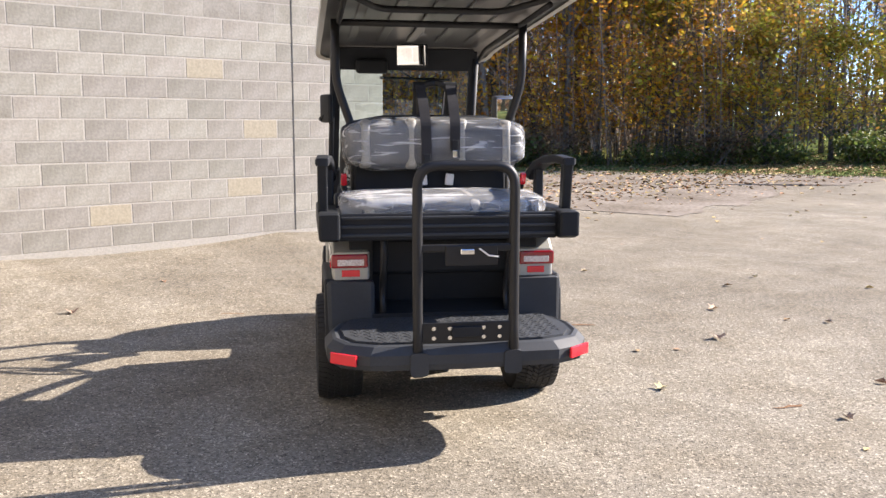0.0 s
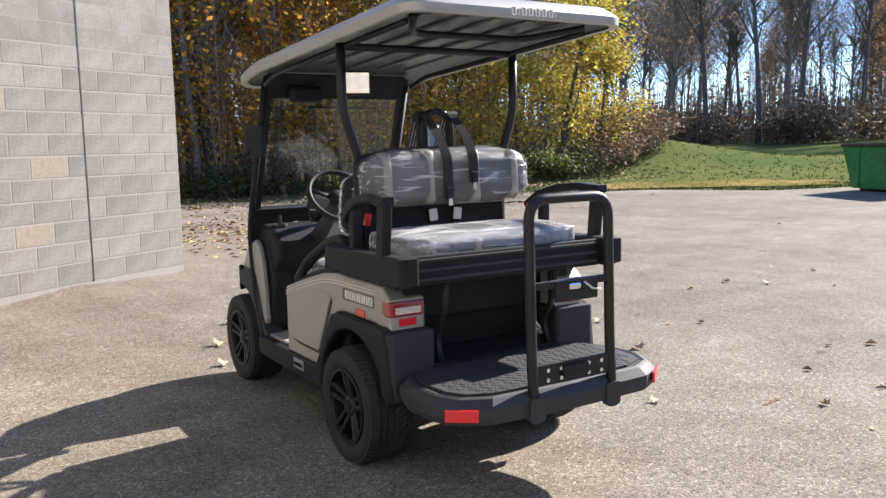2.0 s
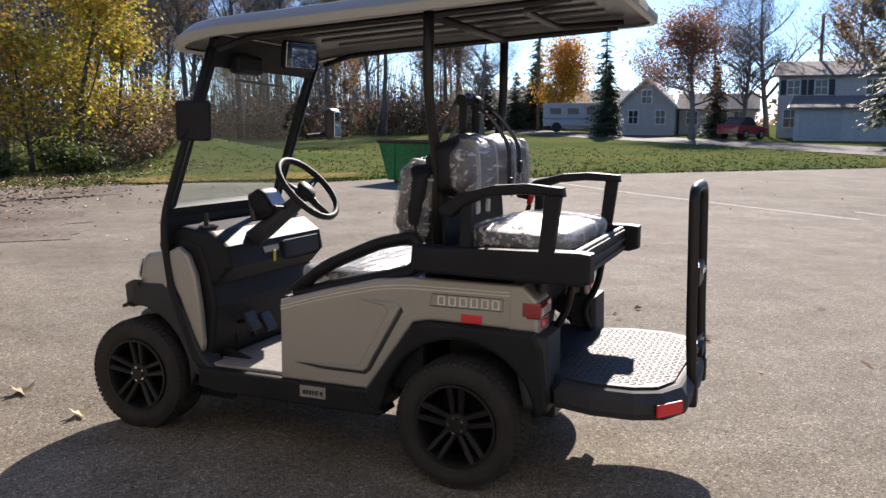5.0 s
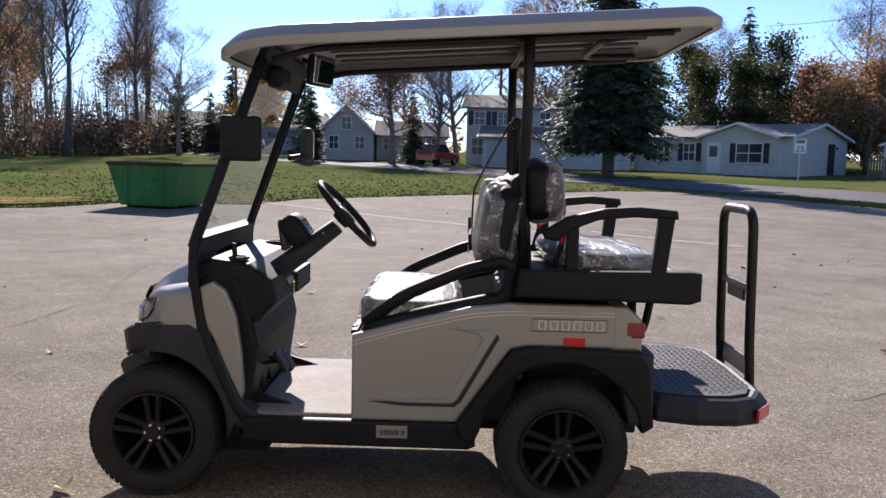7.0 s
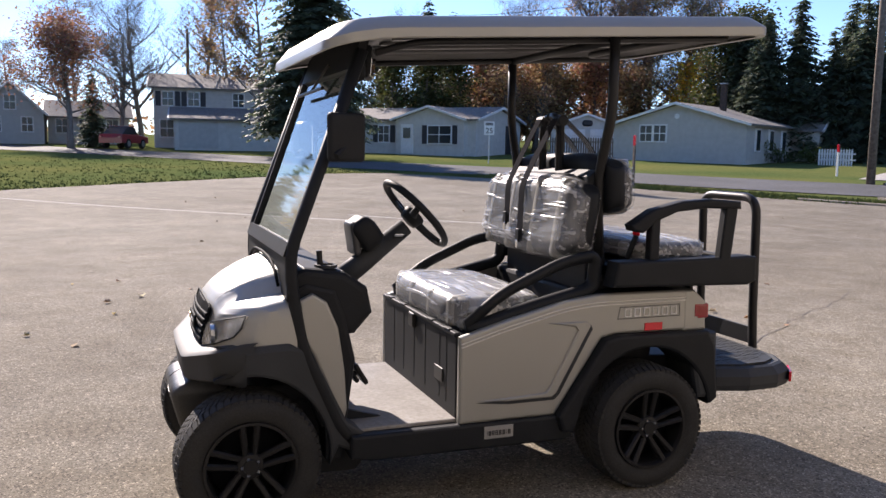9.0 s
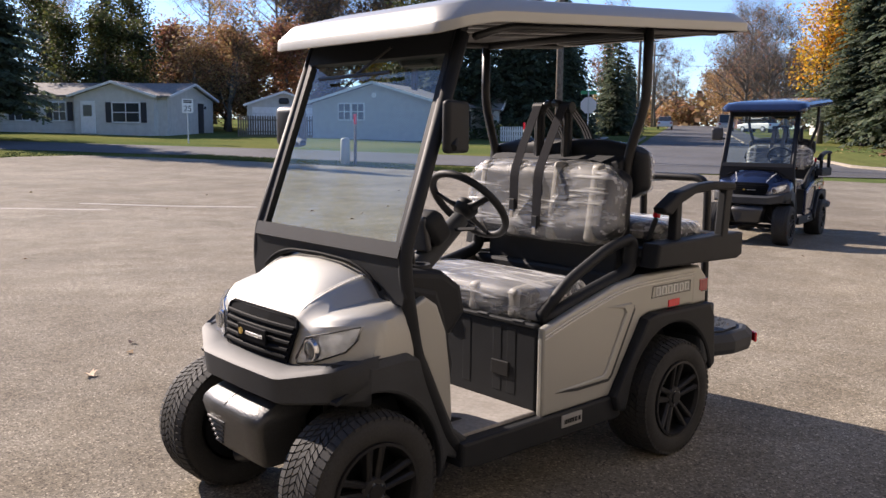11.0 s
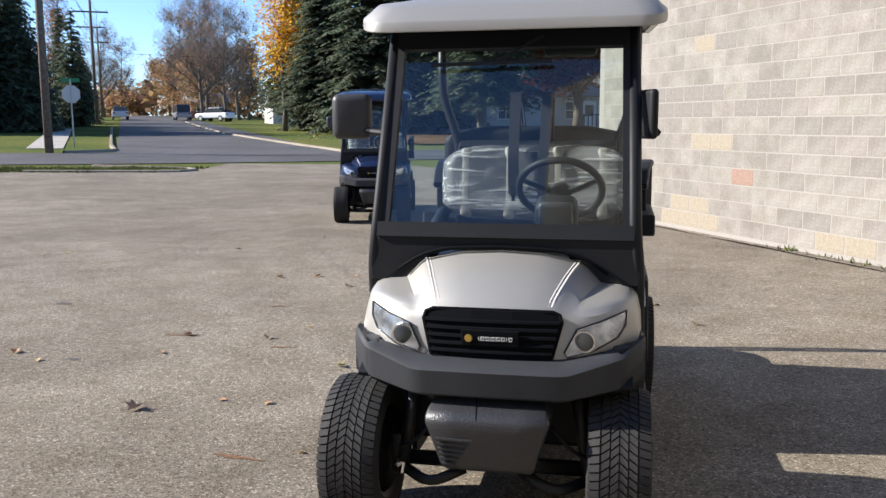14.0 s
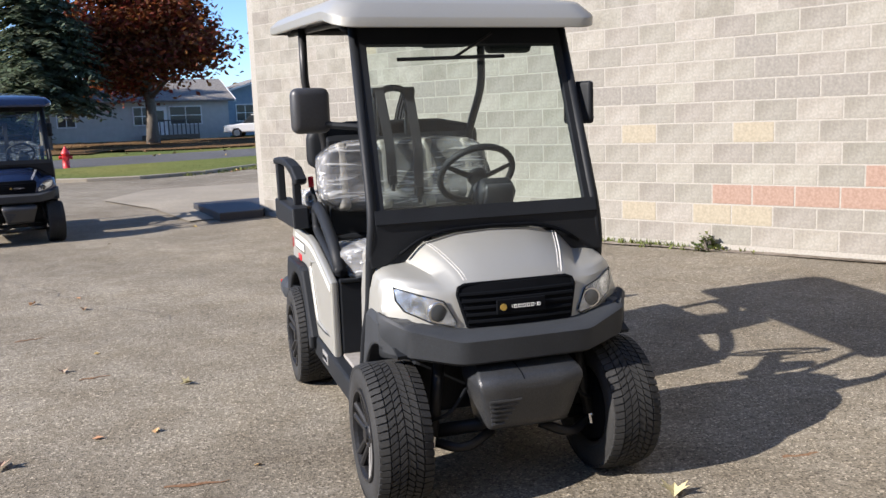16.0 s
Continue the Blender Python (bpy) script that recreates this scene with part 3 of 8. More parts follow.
kerb("kerb", [(15.2, -16.8), (12.6, -17.6), (11.3, -18.1), (11.1, -18.6), (11.6, -19.2), (14.8, -19.4)], "worn concrete kerb round the tip of a grass strip", 0.06)
kerb("kerb", [(4.3, -20.9), (3.1, -20.5), (1.8, -20.5), (0.1, -21.4), (-1.6, -23.5)], "pale concrete kerb along a grass island")
kerb("kerb", [(8.0, -28.2), (10.1, -29.4), (15.9, -37.0), (24.0, -48.0), (33.5, -63.5), (43, -79.2)], "pale concrete kerb along the side street")
kerb("kerb", [(19.8, -25.2), (18.9, -27.2), (21.2, -30.6), (29.2, -43.4), (37.0, -56.0)], "concrete kerb round a street corner")


def patch(name, poly, lift, mat, label, category):
    """A flat patch of another surface on the ground."""
    cx, cy = sum(p[0] for p in poly) / len(poly), sum(p[1] for p in poly) / len(poly)
    verts, faces, n = [(cx, cy, gz(cx, cy) + lift)], [], len(poly)
    for k in (0.5, 1.0):
        for x, y in poly:
            px, py = cx + k * (x - cx), cy + k * (y - cy)
            verts.append((px, py, gz(px, py) + lift))
    for i in range(n):
        j = (i + 1) % n
        faces += [(0, 1 + i, 1 + j), (1 + i, 1 + n + i, 1 + n + j, 1 + j)]
    return tagged(new(name, mesh_from(name, verts, faces, mat, True)), label, category, kind="structure")


def wobbly(poly, amount, seed, cuts=5):
    rnd, out = random.Random(seed), []
    for (x1, y1), (x2, y2) in zip(poly, poly[1:] + poly[:1]):
        for i in range(cuts):
            t = i / cuts
            out.append((x1 + (x2 - x1) * t + rnd.uniform(-amount, amount), y1 + (y2 - y1) * t + rnd.uniform(-amount, amount)))
    return out


patch("dirt_patch", wobbly([(1.5, 12.5), (4.5, 6.6), (6.6, 8.2), (9.0, 10.6), (11.8, 12.0), (13.2, 12.6), (10, 15.0), (5, 16.6), (1, 17)], 0.35, 3), 0.008, DIRT, "bare brown dirt and leaf litter at the lot's edge", "dirt")
patch("dry_grass_strip", wobbly([(13.3, 13.2), (15.4, 11.6), (18.3, 8.9), (19.6, 9.8), (18.6, 12.0), (16.2, 14.0), (14.2, 14.8)], 0.3, 6), 0.012, DRYGRASS, "dry tan grass along the edge of the lot", "grass")
patch("sidewalk", [(21.9, -28.2), (23.2, -27.6), (39.4, -52.1), (38.1, -52.7)], 0.012, CONCRETE, "pale concrete sidewalk beside the side street", "sidewalk")
patch("grass_island", [(4.2, -21.0), (3.0, -20.6), (1.8, -20.6), (0.2, -21.5), (-1.5, -23.6), (-9, -27.5), (-9, -31.5), (1, -27.2), (4.8, -25.4)], 0.09, GRASS, "green grass island strewn with fallen leaves", "grass")
YARD = grain(material("leaf_strewn_soil", (0.15, 0.10, 0.06), 1.0, spec=0.0), 5, ((0.085, 0.055, 0.032), (0.21, 0.135, 0.075)), bump=0.5, dist=0.03, coarse=(0.25, (0.7, 0.72, 0.7), (1.2, 1.15, 1.1)))
patch("leaf_strewn_yard", wobbly([(-12, -44.2), (-6, -41.4), (2, -38.6), (9, -36.4), (13.5, -40.5), (15, -48), (8, -53), (-2, -54), (-12, -54)], 0.6, 12), 0.05, YARD, "brown yard strewn with fallen leaves under trees", "yard")
patch("concrete_apron", [(0.9, -9.6), (1.4, -11.9), (2.4, -14.4), (1.6, -16.6), (-3.5, -17.5), (-4.5, -13.0), (-1.2, -11.6), (-0.3, -9.9)], 0.02, APRON, "worn tan concrete apron beside the building corner", "concrete")

COURSE, LEN = 0.2032, 0.4064
random.seed(11)


def block_mesh(name, w, h, mat, chip=0.0):
    """One block, its back at y = 0, its worn face towards -y."""
    bm = bx((0, -0.02, 0), (w, 0.05, h), 0.004, None, 1)
    for v in bm.verts:
        if v.co.y < 0:
            v.co += 0.0015 * Vector((noise.noise(v.co * 31), noise.noise(v.co * 23), noise.noise(v.co * 17)))
    me = bpy.data.meshes.new(name)
    bm.to_mesh(me)
    bm.free()
    me.materials.append(mat)
    return me


FULL = {k: block_mesh("block", LEN - 0.011, COURSE - 0.011, m) for k, m in (("g", BLOCK), ("r", BLOCK_RED), ("y", BLOCK_YELLOW), ("d", BLOCK_DARK))}
HALF = block_mesh("half_block", LEN / 2 - 0.011, COURSE - 0.011, BLOCK)


def block_wall(name, at, along, out, s0, s1, z0, top, near, special, label, joint=None):
    """A wall of concrete blocks. near: the stretch (from, to, height) whose blocks are pieces of their own."""
    at, along, out = Vector((*at, 0)), Vector((*along, 0)), Vector((*out, 0))
    ang = math.degrees(math.atan2(along.y, along.x))
    flip = along.x * out.y - along.y * out.x > 0
    mid = at + along * (s0 + s1) / 2 - out * 0.1072
    core = part(name, bx((mid.x, mid.y, (top + z0 - 0.3) / 2), (s1 - s0, 0.30, top - z0 + 0.3), 0, tilt(rz=ang)), MORTAR)
    tagged(core, label, "wall", kind="structure")
    rest_v, rest_f, count = [], [], 0
    for row in range(int((top - z0) / COURSE)):
        z = z0 + (row + 0.5) * COURSE
        s = s0 + (LEN / 2 if row % 2 else 0)
        spots = [(s0 + LEN / 4, True)] if row % 2 else []
        while s + LEN <= s1 + 1e-6:
            spots.append((s + LEN / 2, False))
            s += LEN
        if s + LEN / 2 <= s1 + 1e-6:
            spots.append((s + LEN / 4, True))
        for c, half in spots:
            w = LEN / 2 if half else LEN
            p = at + along * c + Vector((0, 0, z))
            m = Matrix.Translation(p) @ tilt(rz=ang + (180 if flip else 0)).to_4x4()
            kind = "g"
            for row2, a, b, k in special:
                if row2 == row and a <= c <= b:
                    kind = k
            if (near[0] <= c <= near[1] and z < near[2] and count < 298) or kind != "g":
                ob = new("block", HALF if half else FULL[kind])
                ob.matrix_basis = m
                ob.parent = core
                ob.matrix_parent_inverse = core.matrix_basis.inverted()
                count += 1
            else:
                k, g = len(rest_v), 0.0055
                for dx in (-w / 2 + g, w / 2 - g):
                    for dy in (0.0, -0.044):
                        for dz in (-COURSE / 2 + g, COURSE / 2 - g):
                            rest_v.append(tuple(m @ Vector((dx, dy, dz))))
                rest_f += [(k + a, k + b, k + c2, k + d) for a, b, c2, d in ((2, 3, 7, 6), (0, 1, 3, 2), (4, 6, 7, 5), (1, 5, 7, 3), (0, 2, 6, 4))]
    if rest_v:
        ob = new("blocks", mesh_from("blocks", rest_v, rest_f, BLOCKS_FAR))
        ob.parent = core
        tagged(ob, kind="stuff")
    if joint is not None:
        p = at + along * joint + out * 0.013
        j = part("control_joint", bx((p.x, p.y, z0 + 1.6), (0.014, 0.07, 3.2), 0, tilt(rz=ang)), JOINT, core, "black sealed control joint")
    return core


wall_front = block_wall("wall_west", W1_AT, W1_ALONG, W1_OUT, -17 * LEN, 3 * LEN, 0.175, 5.6, (-3.0, 1.3, 2.35),
                        [(5, -0.55, -0.3, "y"), (8, -1.1, -0.9, "y"), (2, -0.7, -0.5, "y"), (4, -2.3, -2.1, "d"), (11, -2.0, -1.8, "y"), (1, -2.1, -1.9, "y")], "pale grey concrete block wall of a building", 0.0)
wall_side = block_wall("wall_south", W2_AT, W2_ALONG, W2_OUT, -14 * LEN, 18.3 * LEN, 0.084, 5.6, (-2.0, 3.6, 2.3),
                       [(2, -1.7, 0.0, "r"), (3, -2.5, -1.5, "r"), (3, 3.7, 4.2, "r"), (1, -0.3, 0.3, "y"), (1, -0.5, -0.3, "y"), (1, 0.7, 0.9, "y"), (5, -0.5, -0.3, "y"), (5, 0.7, 0.9, "y"), (5, 4.2, 5.2, "y"),
                        (7, -1.4, -0.2, "d"), (7, 0.7, 1.4, "d"), (7, 3.3, 4.1, "d"), (7, 4.5, 6.0, "d"), (8, 3.4, 4.0, "d"), (8, 4.3, 6.2, "d"), (9, -0.5, -0.3, "d"), (11, 4.2, 4.6, "d"), (11, 4.7, 5.0, "y"), (8, -0.9, -0.5, "d"), (0, 2.2, 2.9, "y"), (0, 4.3, 5.6, "y"), (1, 4.6, 5.6, "y")],
                       "pale grey concrete block wall with stained red and yellow blocks")


def plain_wall(name, p, q, top, label):
    p, q = Vector((*p, 0)), Vector((*q, 0))
    mid, d = (p + q) / 2, q - p
    tagged(part(name, bx((mid.x, mid.y, top / 2 - 0.1), (d.length, 0.3, top + 0.2), 0, tilt(rz=math.degrees(math.atan2(d.y, d.x)))), MORTAR), label, "wall", kind="structure")


end1 = Vector(W1_AT) + Vector(W1_ALONG) * 1.07 - Vector(W1_OUT) * 0.31
plain_wall("wall_return", end1, end1 - Vector(W1_OUT) * 9, 5.6, "pale concrete block wall end of the building")
end2 = Vector(W2_AT) + Vector(W2_ALONG) * 7.28 - Vector(W2_OUT) * 0.31
plain_wall("wall_return", end2, end2 - Vector(W2_OUT) * 9, 5.6, "pale concrete block wall end of the building")

# ---- trees and plants ----
def leaf_cloud(spots, count, size, spread, rnd, droop=0.3):
    """Many small leaves, each a folded diamond, round the given spots."""
    verts, faces = [], []
    for _ in range(count):
        p = Vector(rnd.choice(spots)) + Vector((rnd.gauss(0, spread), rnd.gauss(0, spread), rnd.gauss(0, spread * 0.8)))
        s = size * rnd.uniform(0.6, 1.35)
        a, b = rnd.uniform(0, 6.283), rnd.uniform(-0.9, 0.9)
        u = Vector((math.cos(a), math.sin(a), b - droop)).normalized()
        w = u.cross(Vector((rnd.uniform(-1, 1), rnd.uniform(-1, 1), 1.0))).normalized()
        k = len(verts)
        verts += [tuple(p), tuple(p + u * s * 0.5 + w * s * 0.36), tuple(p + u * s), tuple(p + u * s * 0.5 - w * s * 0.36)]
        faces.append((k, k + 1, k + 2, k + 3))
    return verts, faces


def limbs(bm, start, way, length, radius, level, rnd, tips, spread=0.6, kids=(3, 5), curl=0.15, lift=0.25):
    """A tapering limb with side limbs; gathers the outer points."""
    n = 5 if level > 1 else 3
    pts, p, d = [Vector(start)], Vector(start), Vector(way).normalized()
    for i in range(n):
        d = (d + Vector((rnd.gauss(0, curl), rnd.gauss(0, curl), rnd.gauss(0, curl) * 0.5 + lift * 0.12))).normalized()
        p = p + d * length / n
        pts.append(p.copy())
    rs = [max(0.006, radius * (1 - 0.75 * i / n)) for i in range(n + 1)]
    if level > 1:
        tube(bm, pts, rs, 5 if level > 2 else 3)
    else:
        side = d.orthogonal().normalized() * rs[0]
        ring = [bm.verts.new(pts[0] + Matrix.Rotation(2.094 * k, 3, d) @ side) for k in range(3)]
        tip = bm.verts.new(pts[-1])
        for k in range(3):
            bm.faces.new((ring[k], ring[(k + 1) % 3], tip))
    if level <= 2:
        tips += [tuple(q) for q in pts[1:]]
    if level > 1:
        for _ in range(rnd.randint(*kids)):
            t = rnd.uniform(0.25, 0.98)
            i = min(n - 1, int(t * n))
            q = pts[i].lerp(pts[i + 1], t * n - i)
            a = rnd.uniform(0, 6.283)
            side = Vector((math.cos(a), math.sin(a), rnd.uniform(0.1, 0.7)))
            w = (d * (1 - spread) + side * spread).normalized()
            limbs(bm, q, w, length * rnd.uniform(0.35, 0.6) * (1.15 - 0.4 * t), rs[i] * 0.55, level - 1, rnd, tips, spread, kids, curl * 1.2, lift)


def slivers(spots, count, length, width, spread, rnd, up=0.6):
    """Fine twigs: many thin tapering slivers round the given spots."""
    verts, faces = [], []
    for _ in range(count):
        p = Vector(rnd.choice(spots)) + Vector((rnd.gauss(0, spread), rnd.gauss(0, spread), rnd.gauss(0, spread)))
        a = rnd.uniform(0, 6.283)
        u = Vector((math.cos(a), math.sin(a), rnd.uniform(-0.2, 1.0) + up)).normalized() * length * rnd.uniform(0.5, 1.4)
        w = u.cross(Vector((rnd.uniform(-1, 1), rnd.uniform(-1, 1), 0.3))).normalized() * width * 0.5
        k = len(verts)
        verts += [tuple(p - w), tuple(p + w), tuple(p + u)]
        faces.append((k, k + 1, k + 2))
    return verts, faces


def tree(name, label, seed, height, radius, leaf, count, size, bark=BARK, first=0.3, spread=0.6, kids=(4, 6), lean=0.04, levels=3, cloud=0.28, category="tree", twigs=0, rise=(0.35, 0.9), reach=1.0):
    rnd = random.Random(seed)
    root = tagged(empty(name, (0, 0, 0)), label, category)
    bm, tips = bmesh.new(), []
    way = Vector((rnd.gauss(0, lean), rnd.gauss(0, lean), 1))
    n, p, pts = 7, Vector((0, 0, -0.2)), [Vector((0, 0, -0.2))]
    for i in range(n):
        way = (way + Vector((rnd.gauss(0, 0.05), rnd.gauss(0, 0.05), 0.1))).normalized()
        p = p + way * height * 0.92 / n
        pts.append(p.copy())
    rs = [radius * (1.25 if i == 0 else 1 - 0.85 * i / n) for i in range(n + 1)]
    tube(bm, pts, rs, 7)
    for _ in range(int(height * kids[1] * 0.33) + 4):
        t = rnd.uniform(first, 1.0)
        i = min(n - 1, int(t * n))
        q = pts[i].lerp(pts[i + 1], t * n - i)
        a = rnd.uniform(0, 6.283)
        w = Vector((math.cos(a) * spread, math.sin(a) * spread, rnd.uniform(*rise)))
        limbs(bm, q, w, reach * height * rnd.uniform(0.16, 0.34) * (1.2 - 0.7 * t), rs[i] * 0.5, levels - 1, rnd, tips, 0.6, kids)
    part("trunk", bm, bark, root, "", True)
    if twigs:
        v, f = slivers(tips, twigs, height * 0.055, height * 0.0016, height * 0.025, rnd)
        ob = new("twig_spray", mesh_from("twig_spray", v, f, TWIG))
        ob.parent = root
        tagged(ob, kind="stuff")
    if leaf and tips:
        v, f = leaf_cloud(tips, count, size, cloud, rnd)
        ob = new("crown", mesh_from("crown", v, f, leaf))
        ob.parent = root
    return root


def spruce(name, label, seed, height, width, leaf=NEEDLES, tiers=26, per=13, category="tree", low=0.05):
    """A conifer of drooping, ragged boughs."""
    rnd = random.Random(seed)
    root = tagged(empty(name, (0, 0, 0)), label, category)
    part("trunk", tube(bmesh.new(), [(0, 0, -0.2), (0, 0, height * 0.5), (0.03, 0, height * 0.97)], [height * 0.022, height * 0.014, 0.02], 7), BARK, root)
    verts, faces = [], []
    for t in range(tiers):
        u = t / (tiers - 1)
        z = height * (low + (1 - low) * u ** 0.92)
        for k in range(max(4, int(per * 0.85 * (1.1 - u)))):
            reach = width * 0.5 * (1.02 - u) ** 0.85 * rnd.uniform(0.65, 1.15) + 0.12
            a = rnd.uniform(0, 6.283)
            d, sdir = Vector((math.cos(a), math.sin(a), 0)), Vector((-math.sin(a), math.cos(a), 0))
            base = Vector((0, 0, z + rnd.uniform(-0.2, 0.2)))
            m = max(4, int(reach / 0.23))
            for i in range(m):
                v = (i + rnd.random()) / m
                p = base + d * reach * v + Vector((0, 0, (0.10 - 0.42 * v * v) * reach * 0.55))
                wid = (0.22 + 0.16 * reach * (1 - v)) * rnd.uniform(0.6, 1.2)
                for e in (-1, 1):
                    q = p + sdir * e * wid + d * wid * 0.7 + Vector((0, 0, -wid * rnd.uniform(0.25, 0.8)))
                    n2 = (q - p).normalized()
                    w = n2.cross(Vector((rnd.uniform(-0.4, 0.4), rnd.uniform(-0.4, 0.4), 1))).normalized() * wid * 0.30
                    j = len(verts)
                    verts += [tuple(p + w * 0.4), tuple(p - w * 0.4), tuple(p.lerp(q, 0.6) - w), tuple(q), tuple(p.lerp(q, 0.6) + w)]
                    faces.append((j, j + 1, j + 2, j + 3, j + 4))
    ob = new("crown", mesh_from("crown", verts, faces, leaf))
    ob.parent = root
    return root


def shrub(name, label, seed, height, width, leaf, count, size, category="shrub"):
    rnd = random.Random(seed)
    root = tagged(empty(name, (0, 0, 0)), label, category)
    bm, tips = bmesh.new(), []
    for _ in range(9):
        a = rnd.uniform(0, 6.283)
        limbs(bm, (rnd.gauss(0, width * 0.1), rnd.gauss(0, width * 0.1), -0.05), (math.cos(a) * width / height * 0.6, math.sin(a) * width / height * 0.6, 1), height * rnd.uniform(0.6, 1.0), 0.02, 2, rnd, tips, 0.7, (3, 5), 0.2)
    part("stem", bm, BARK, root)
    v, f = leaf_cloud(tips, count, size, width * 0.09, rnd)
    ob = new("crown", mesh_from("crown", v, f, leaf))
    ob.parent = root
    return root


def set_down(ob, spots, scale=(0.85, 1.15), seed=0, group=""):
    """Puts the thing at the first spot and copies of it at the others, each turned and sized a little differently."""
    rnd = random.Random(seed)
    first = True
    for x, y in spots:
        k = rnd.uniform(*scale)
        m = pose(x, y, gz(x, y) - 0.03, 0, 0, rnd.uniform(0, 360)) @ Matrix.Diagonal((k, k, k * rnd.uniform(0.9, 1.1), 1))
        if first:
            ob.matrix_basis = m
            if group:
                ob["group"] = group
            first = False
        else:
            c = copy_thing(ob, Matrix())
            c.matrix_basis = m


def scatter(n, seed, poly_x, poly_y, keep):
    rnd, out = random.Random(seed), []
    while len(out) < n:
        x, y = rnd.uniform(*poly_x), rnd.uniform(*poly_y)
        if keep(x, y) and all((x - a) ** 2 + (y - b) ** 2 > 0.6 for a, b in out):
            out.append((x, y))
    return out


def woods_edge(x):
    """The front line of the woods beside the lot."""
    return 18.4 if x < 6 else (18.4 - 0.15 * (x - 6) if x < 16 else 16.9 + 0.9 * (x - 16))


near_woods = lambda x, y: y > woods_edge(x) + 0.6
WOODS = "trees of the woods"
set_down(tree("tree", "slender tree with yellow autumn leaves in the woods", 21, 11.5, 0.11, YELLOW, 3200, 0.17, GREYBARK, 0.28, twigs=500), scatter(20, 1, (-9, 12.5), (18, 26), near_woods), group=WOODS)
set_down(tree("tree", "slender tree with orange-yellow autumn leaves in the woods", 22, 9.5, 0.09, YELLOW, 2800, 0.17, BARK, 0.25, twigs=500), scatter(16, 2, (-9, 12.5), (18, 24), near_woods), group=WOODS)
set_down(tree("tree", "bare thin-stemmed tree in the woods", 23, 12.0, 0.10, BROWNLEAF, 300, 0.12, GREYBARK, 0.2, twigs=700), scatter(26, 3, (-12, 14), (19.5, 36), near_woods), group=WOODS)
set_down(tree("tree", "bushy tree with green-yellow leaves at the woods' edge", 24, 6.5, 0.09, GREENYELLOW, 4200, 0.13, BARK, 0.05, cloud=0.35), [(12.8, 17.8), (15.2, 18.3), (17.4, 18.8), (19.0, 18.6), (16.4, 20.6), (19.6, 21.0), (10.8, 19.2), (13.6, 20.4)], (0.85, 1.25), 4, WOODS)
set_down(shrub("shrub", "low green-brown undergrowth shrub at the woods' edge", 31, 1.1, 1.6, SHRUB, 900, 0.10), [(x + random.Random(x).uniform(-.4, .4), woods_edge(x) + random.Random(x + 50).uniform(-.3, .9)) for x in range(-8, 21)], (0.6, 1.25), 5, "undergrowth shrubs")
set_down(shrub("shrub", "dry brown brush at the foot of the woods", 32, 1.5, 2.0, DARKBRUSH, 900, 0.10), [(18.6, 17.4), (20.0, 18.2), (21.4, 18.6), (21.6, 20.4), (23.0, 19.8), (22.8, 22.4), (24.5, 22.5), (26.0, 23.6), (20.8, 21.8), (22.2, 21.2), (23.8, 21.2), (24.8, 24.4), (17.2, 17.0), (11, 18.0), (6.2, 18.6), (1.5, 18.5), (26.5, 28)], (0.8, 1.3), 6, "dry brush")


def thicket(name, spots, low, high, radius, rnd, label):
    """A stand of thin stems with side twigs."""
    verts, faces, tops = [], [], []
    for x, y in spots:
        h, z0 = rnd.uniform(low, high), gz(x, y) - 0.1
        p, d = Vector((x, y, z0)), Vector((rnd.gauss(0, 0.10), rnd.gauss(0, 0.10), 1)).normalized()
        q = p + d * h
        r = radius * rnd.uniform(0.5, 1.3)
        k = len(verts)
        for c, w in ((p, r), (p.lerp(q, 0.5) + Vector((rnd.gauss(0, 0.1), rnd.gauss(0, 0.1), 0)), r * 0.7), (q, 0.004)):
            verts += [tuple(c + Vector((w * math.cos(a), w * math.sin(a), 0))) for a in (0, 2.094, 4.189)]
        for lvl in (0, 3):
            for i in range(3):
                faces.append((k + lvl + i, k + lvl + (i + 1) % 3, k + lvl + 3 + (i + 1) % 3, k + lvl + 3 + i))
        tops += [tuple(p.lerp(q, rnd.uniform(0.1, 1.0))) for _ in range(8)]
    v, f = slivers(tops, len(tops), 0.9, 0.022, 0.05, rnd, 0.3)
    k = len(verts)
    verts += v
    faces += [tuple(i + k for i in t) for t in f]
    tagged(new(name, mesh_from(name, verts, faces, TWIG)), label, "brush", kind="stuff")
    return tops


def in_woods(n, seed, deep=13.0):
    r, out = random.Random(seed), []
    for _ in range(n):
        x = r.uniform(-11, 14)
        out.append((x, woods_edge(x) + 0.3 + deep * r.random() ** 1.5))
    return out


def leaf_stuff(name, spots, count, size, spread, seed, mat, label):
    v, f = leaf_cloud(spots, count, size, spread, random.Random(seed))
    return tagged(new(name, mesh_from(name, v, f, mat)), label, "leaves", kind="stuff")


rnd = random.Random(61)
tops = thicket("woods_thicket", in_woods(1100, 62), 2.0, 9.5, 0.020, rnd, "dense thicket of thin grey-brown stems in the woods")
leaf_stuff("thicket_leaves", [p for p in tops if p[2] < 3.2], 20000, 0.11, 0.28, 63, BROWNLEAF, "dry brown leaves in the thicket")
leaf_stuff("thicket_gold", [p for p in tops if 1.5 < p[2] and (p[0] * 1.7 + p[1] * 0.6) % 3.0 < 1.9], 52000, 0.14, 0.40, 64, YELLOW, "golden yellow leaves on thin branches")
leaf_stuff("thicket_russet", [p for p in tops if 2.0 < p[2] and (p[0] * 1.3 + p[1]) % 2.6 < 1.4], 26000, 0.13, 0.42, 71, BROWNLEAF, "brown-orange leaves on thin branches")
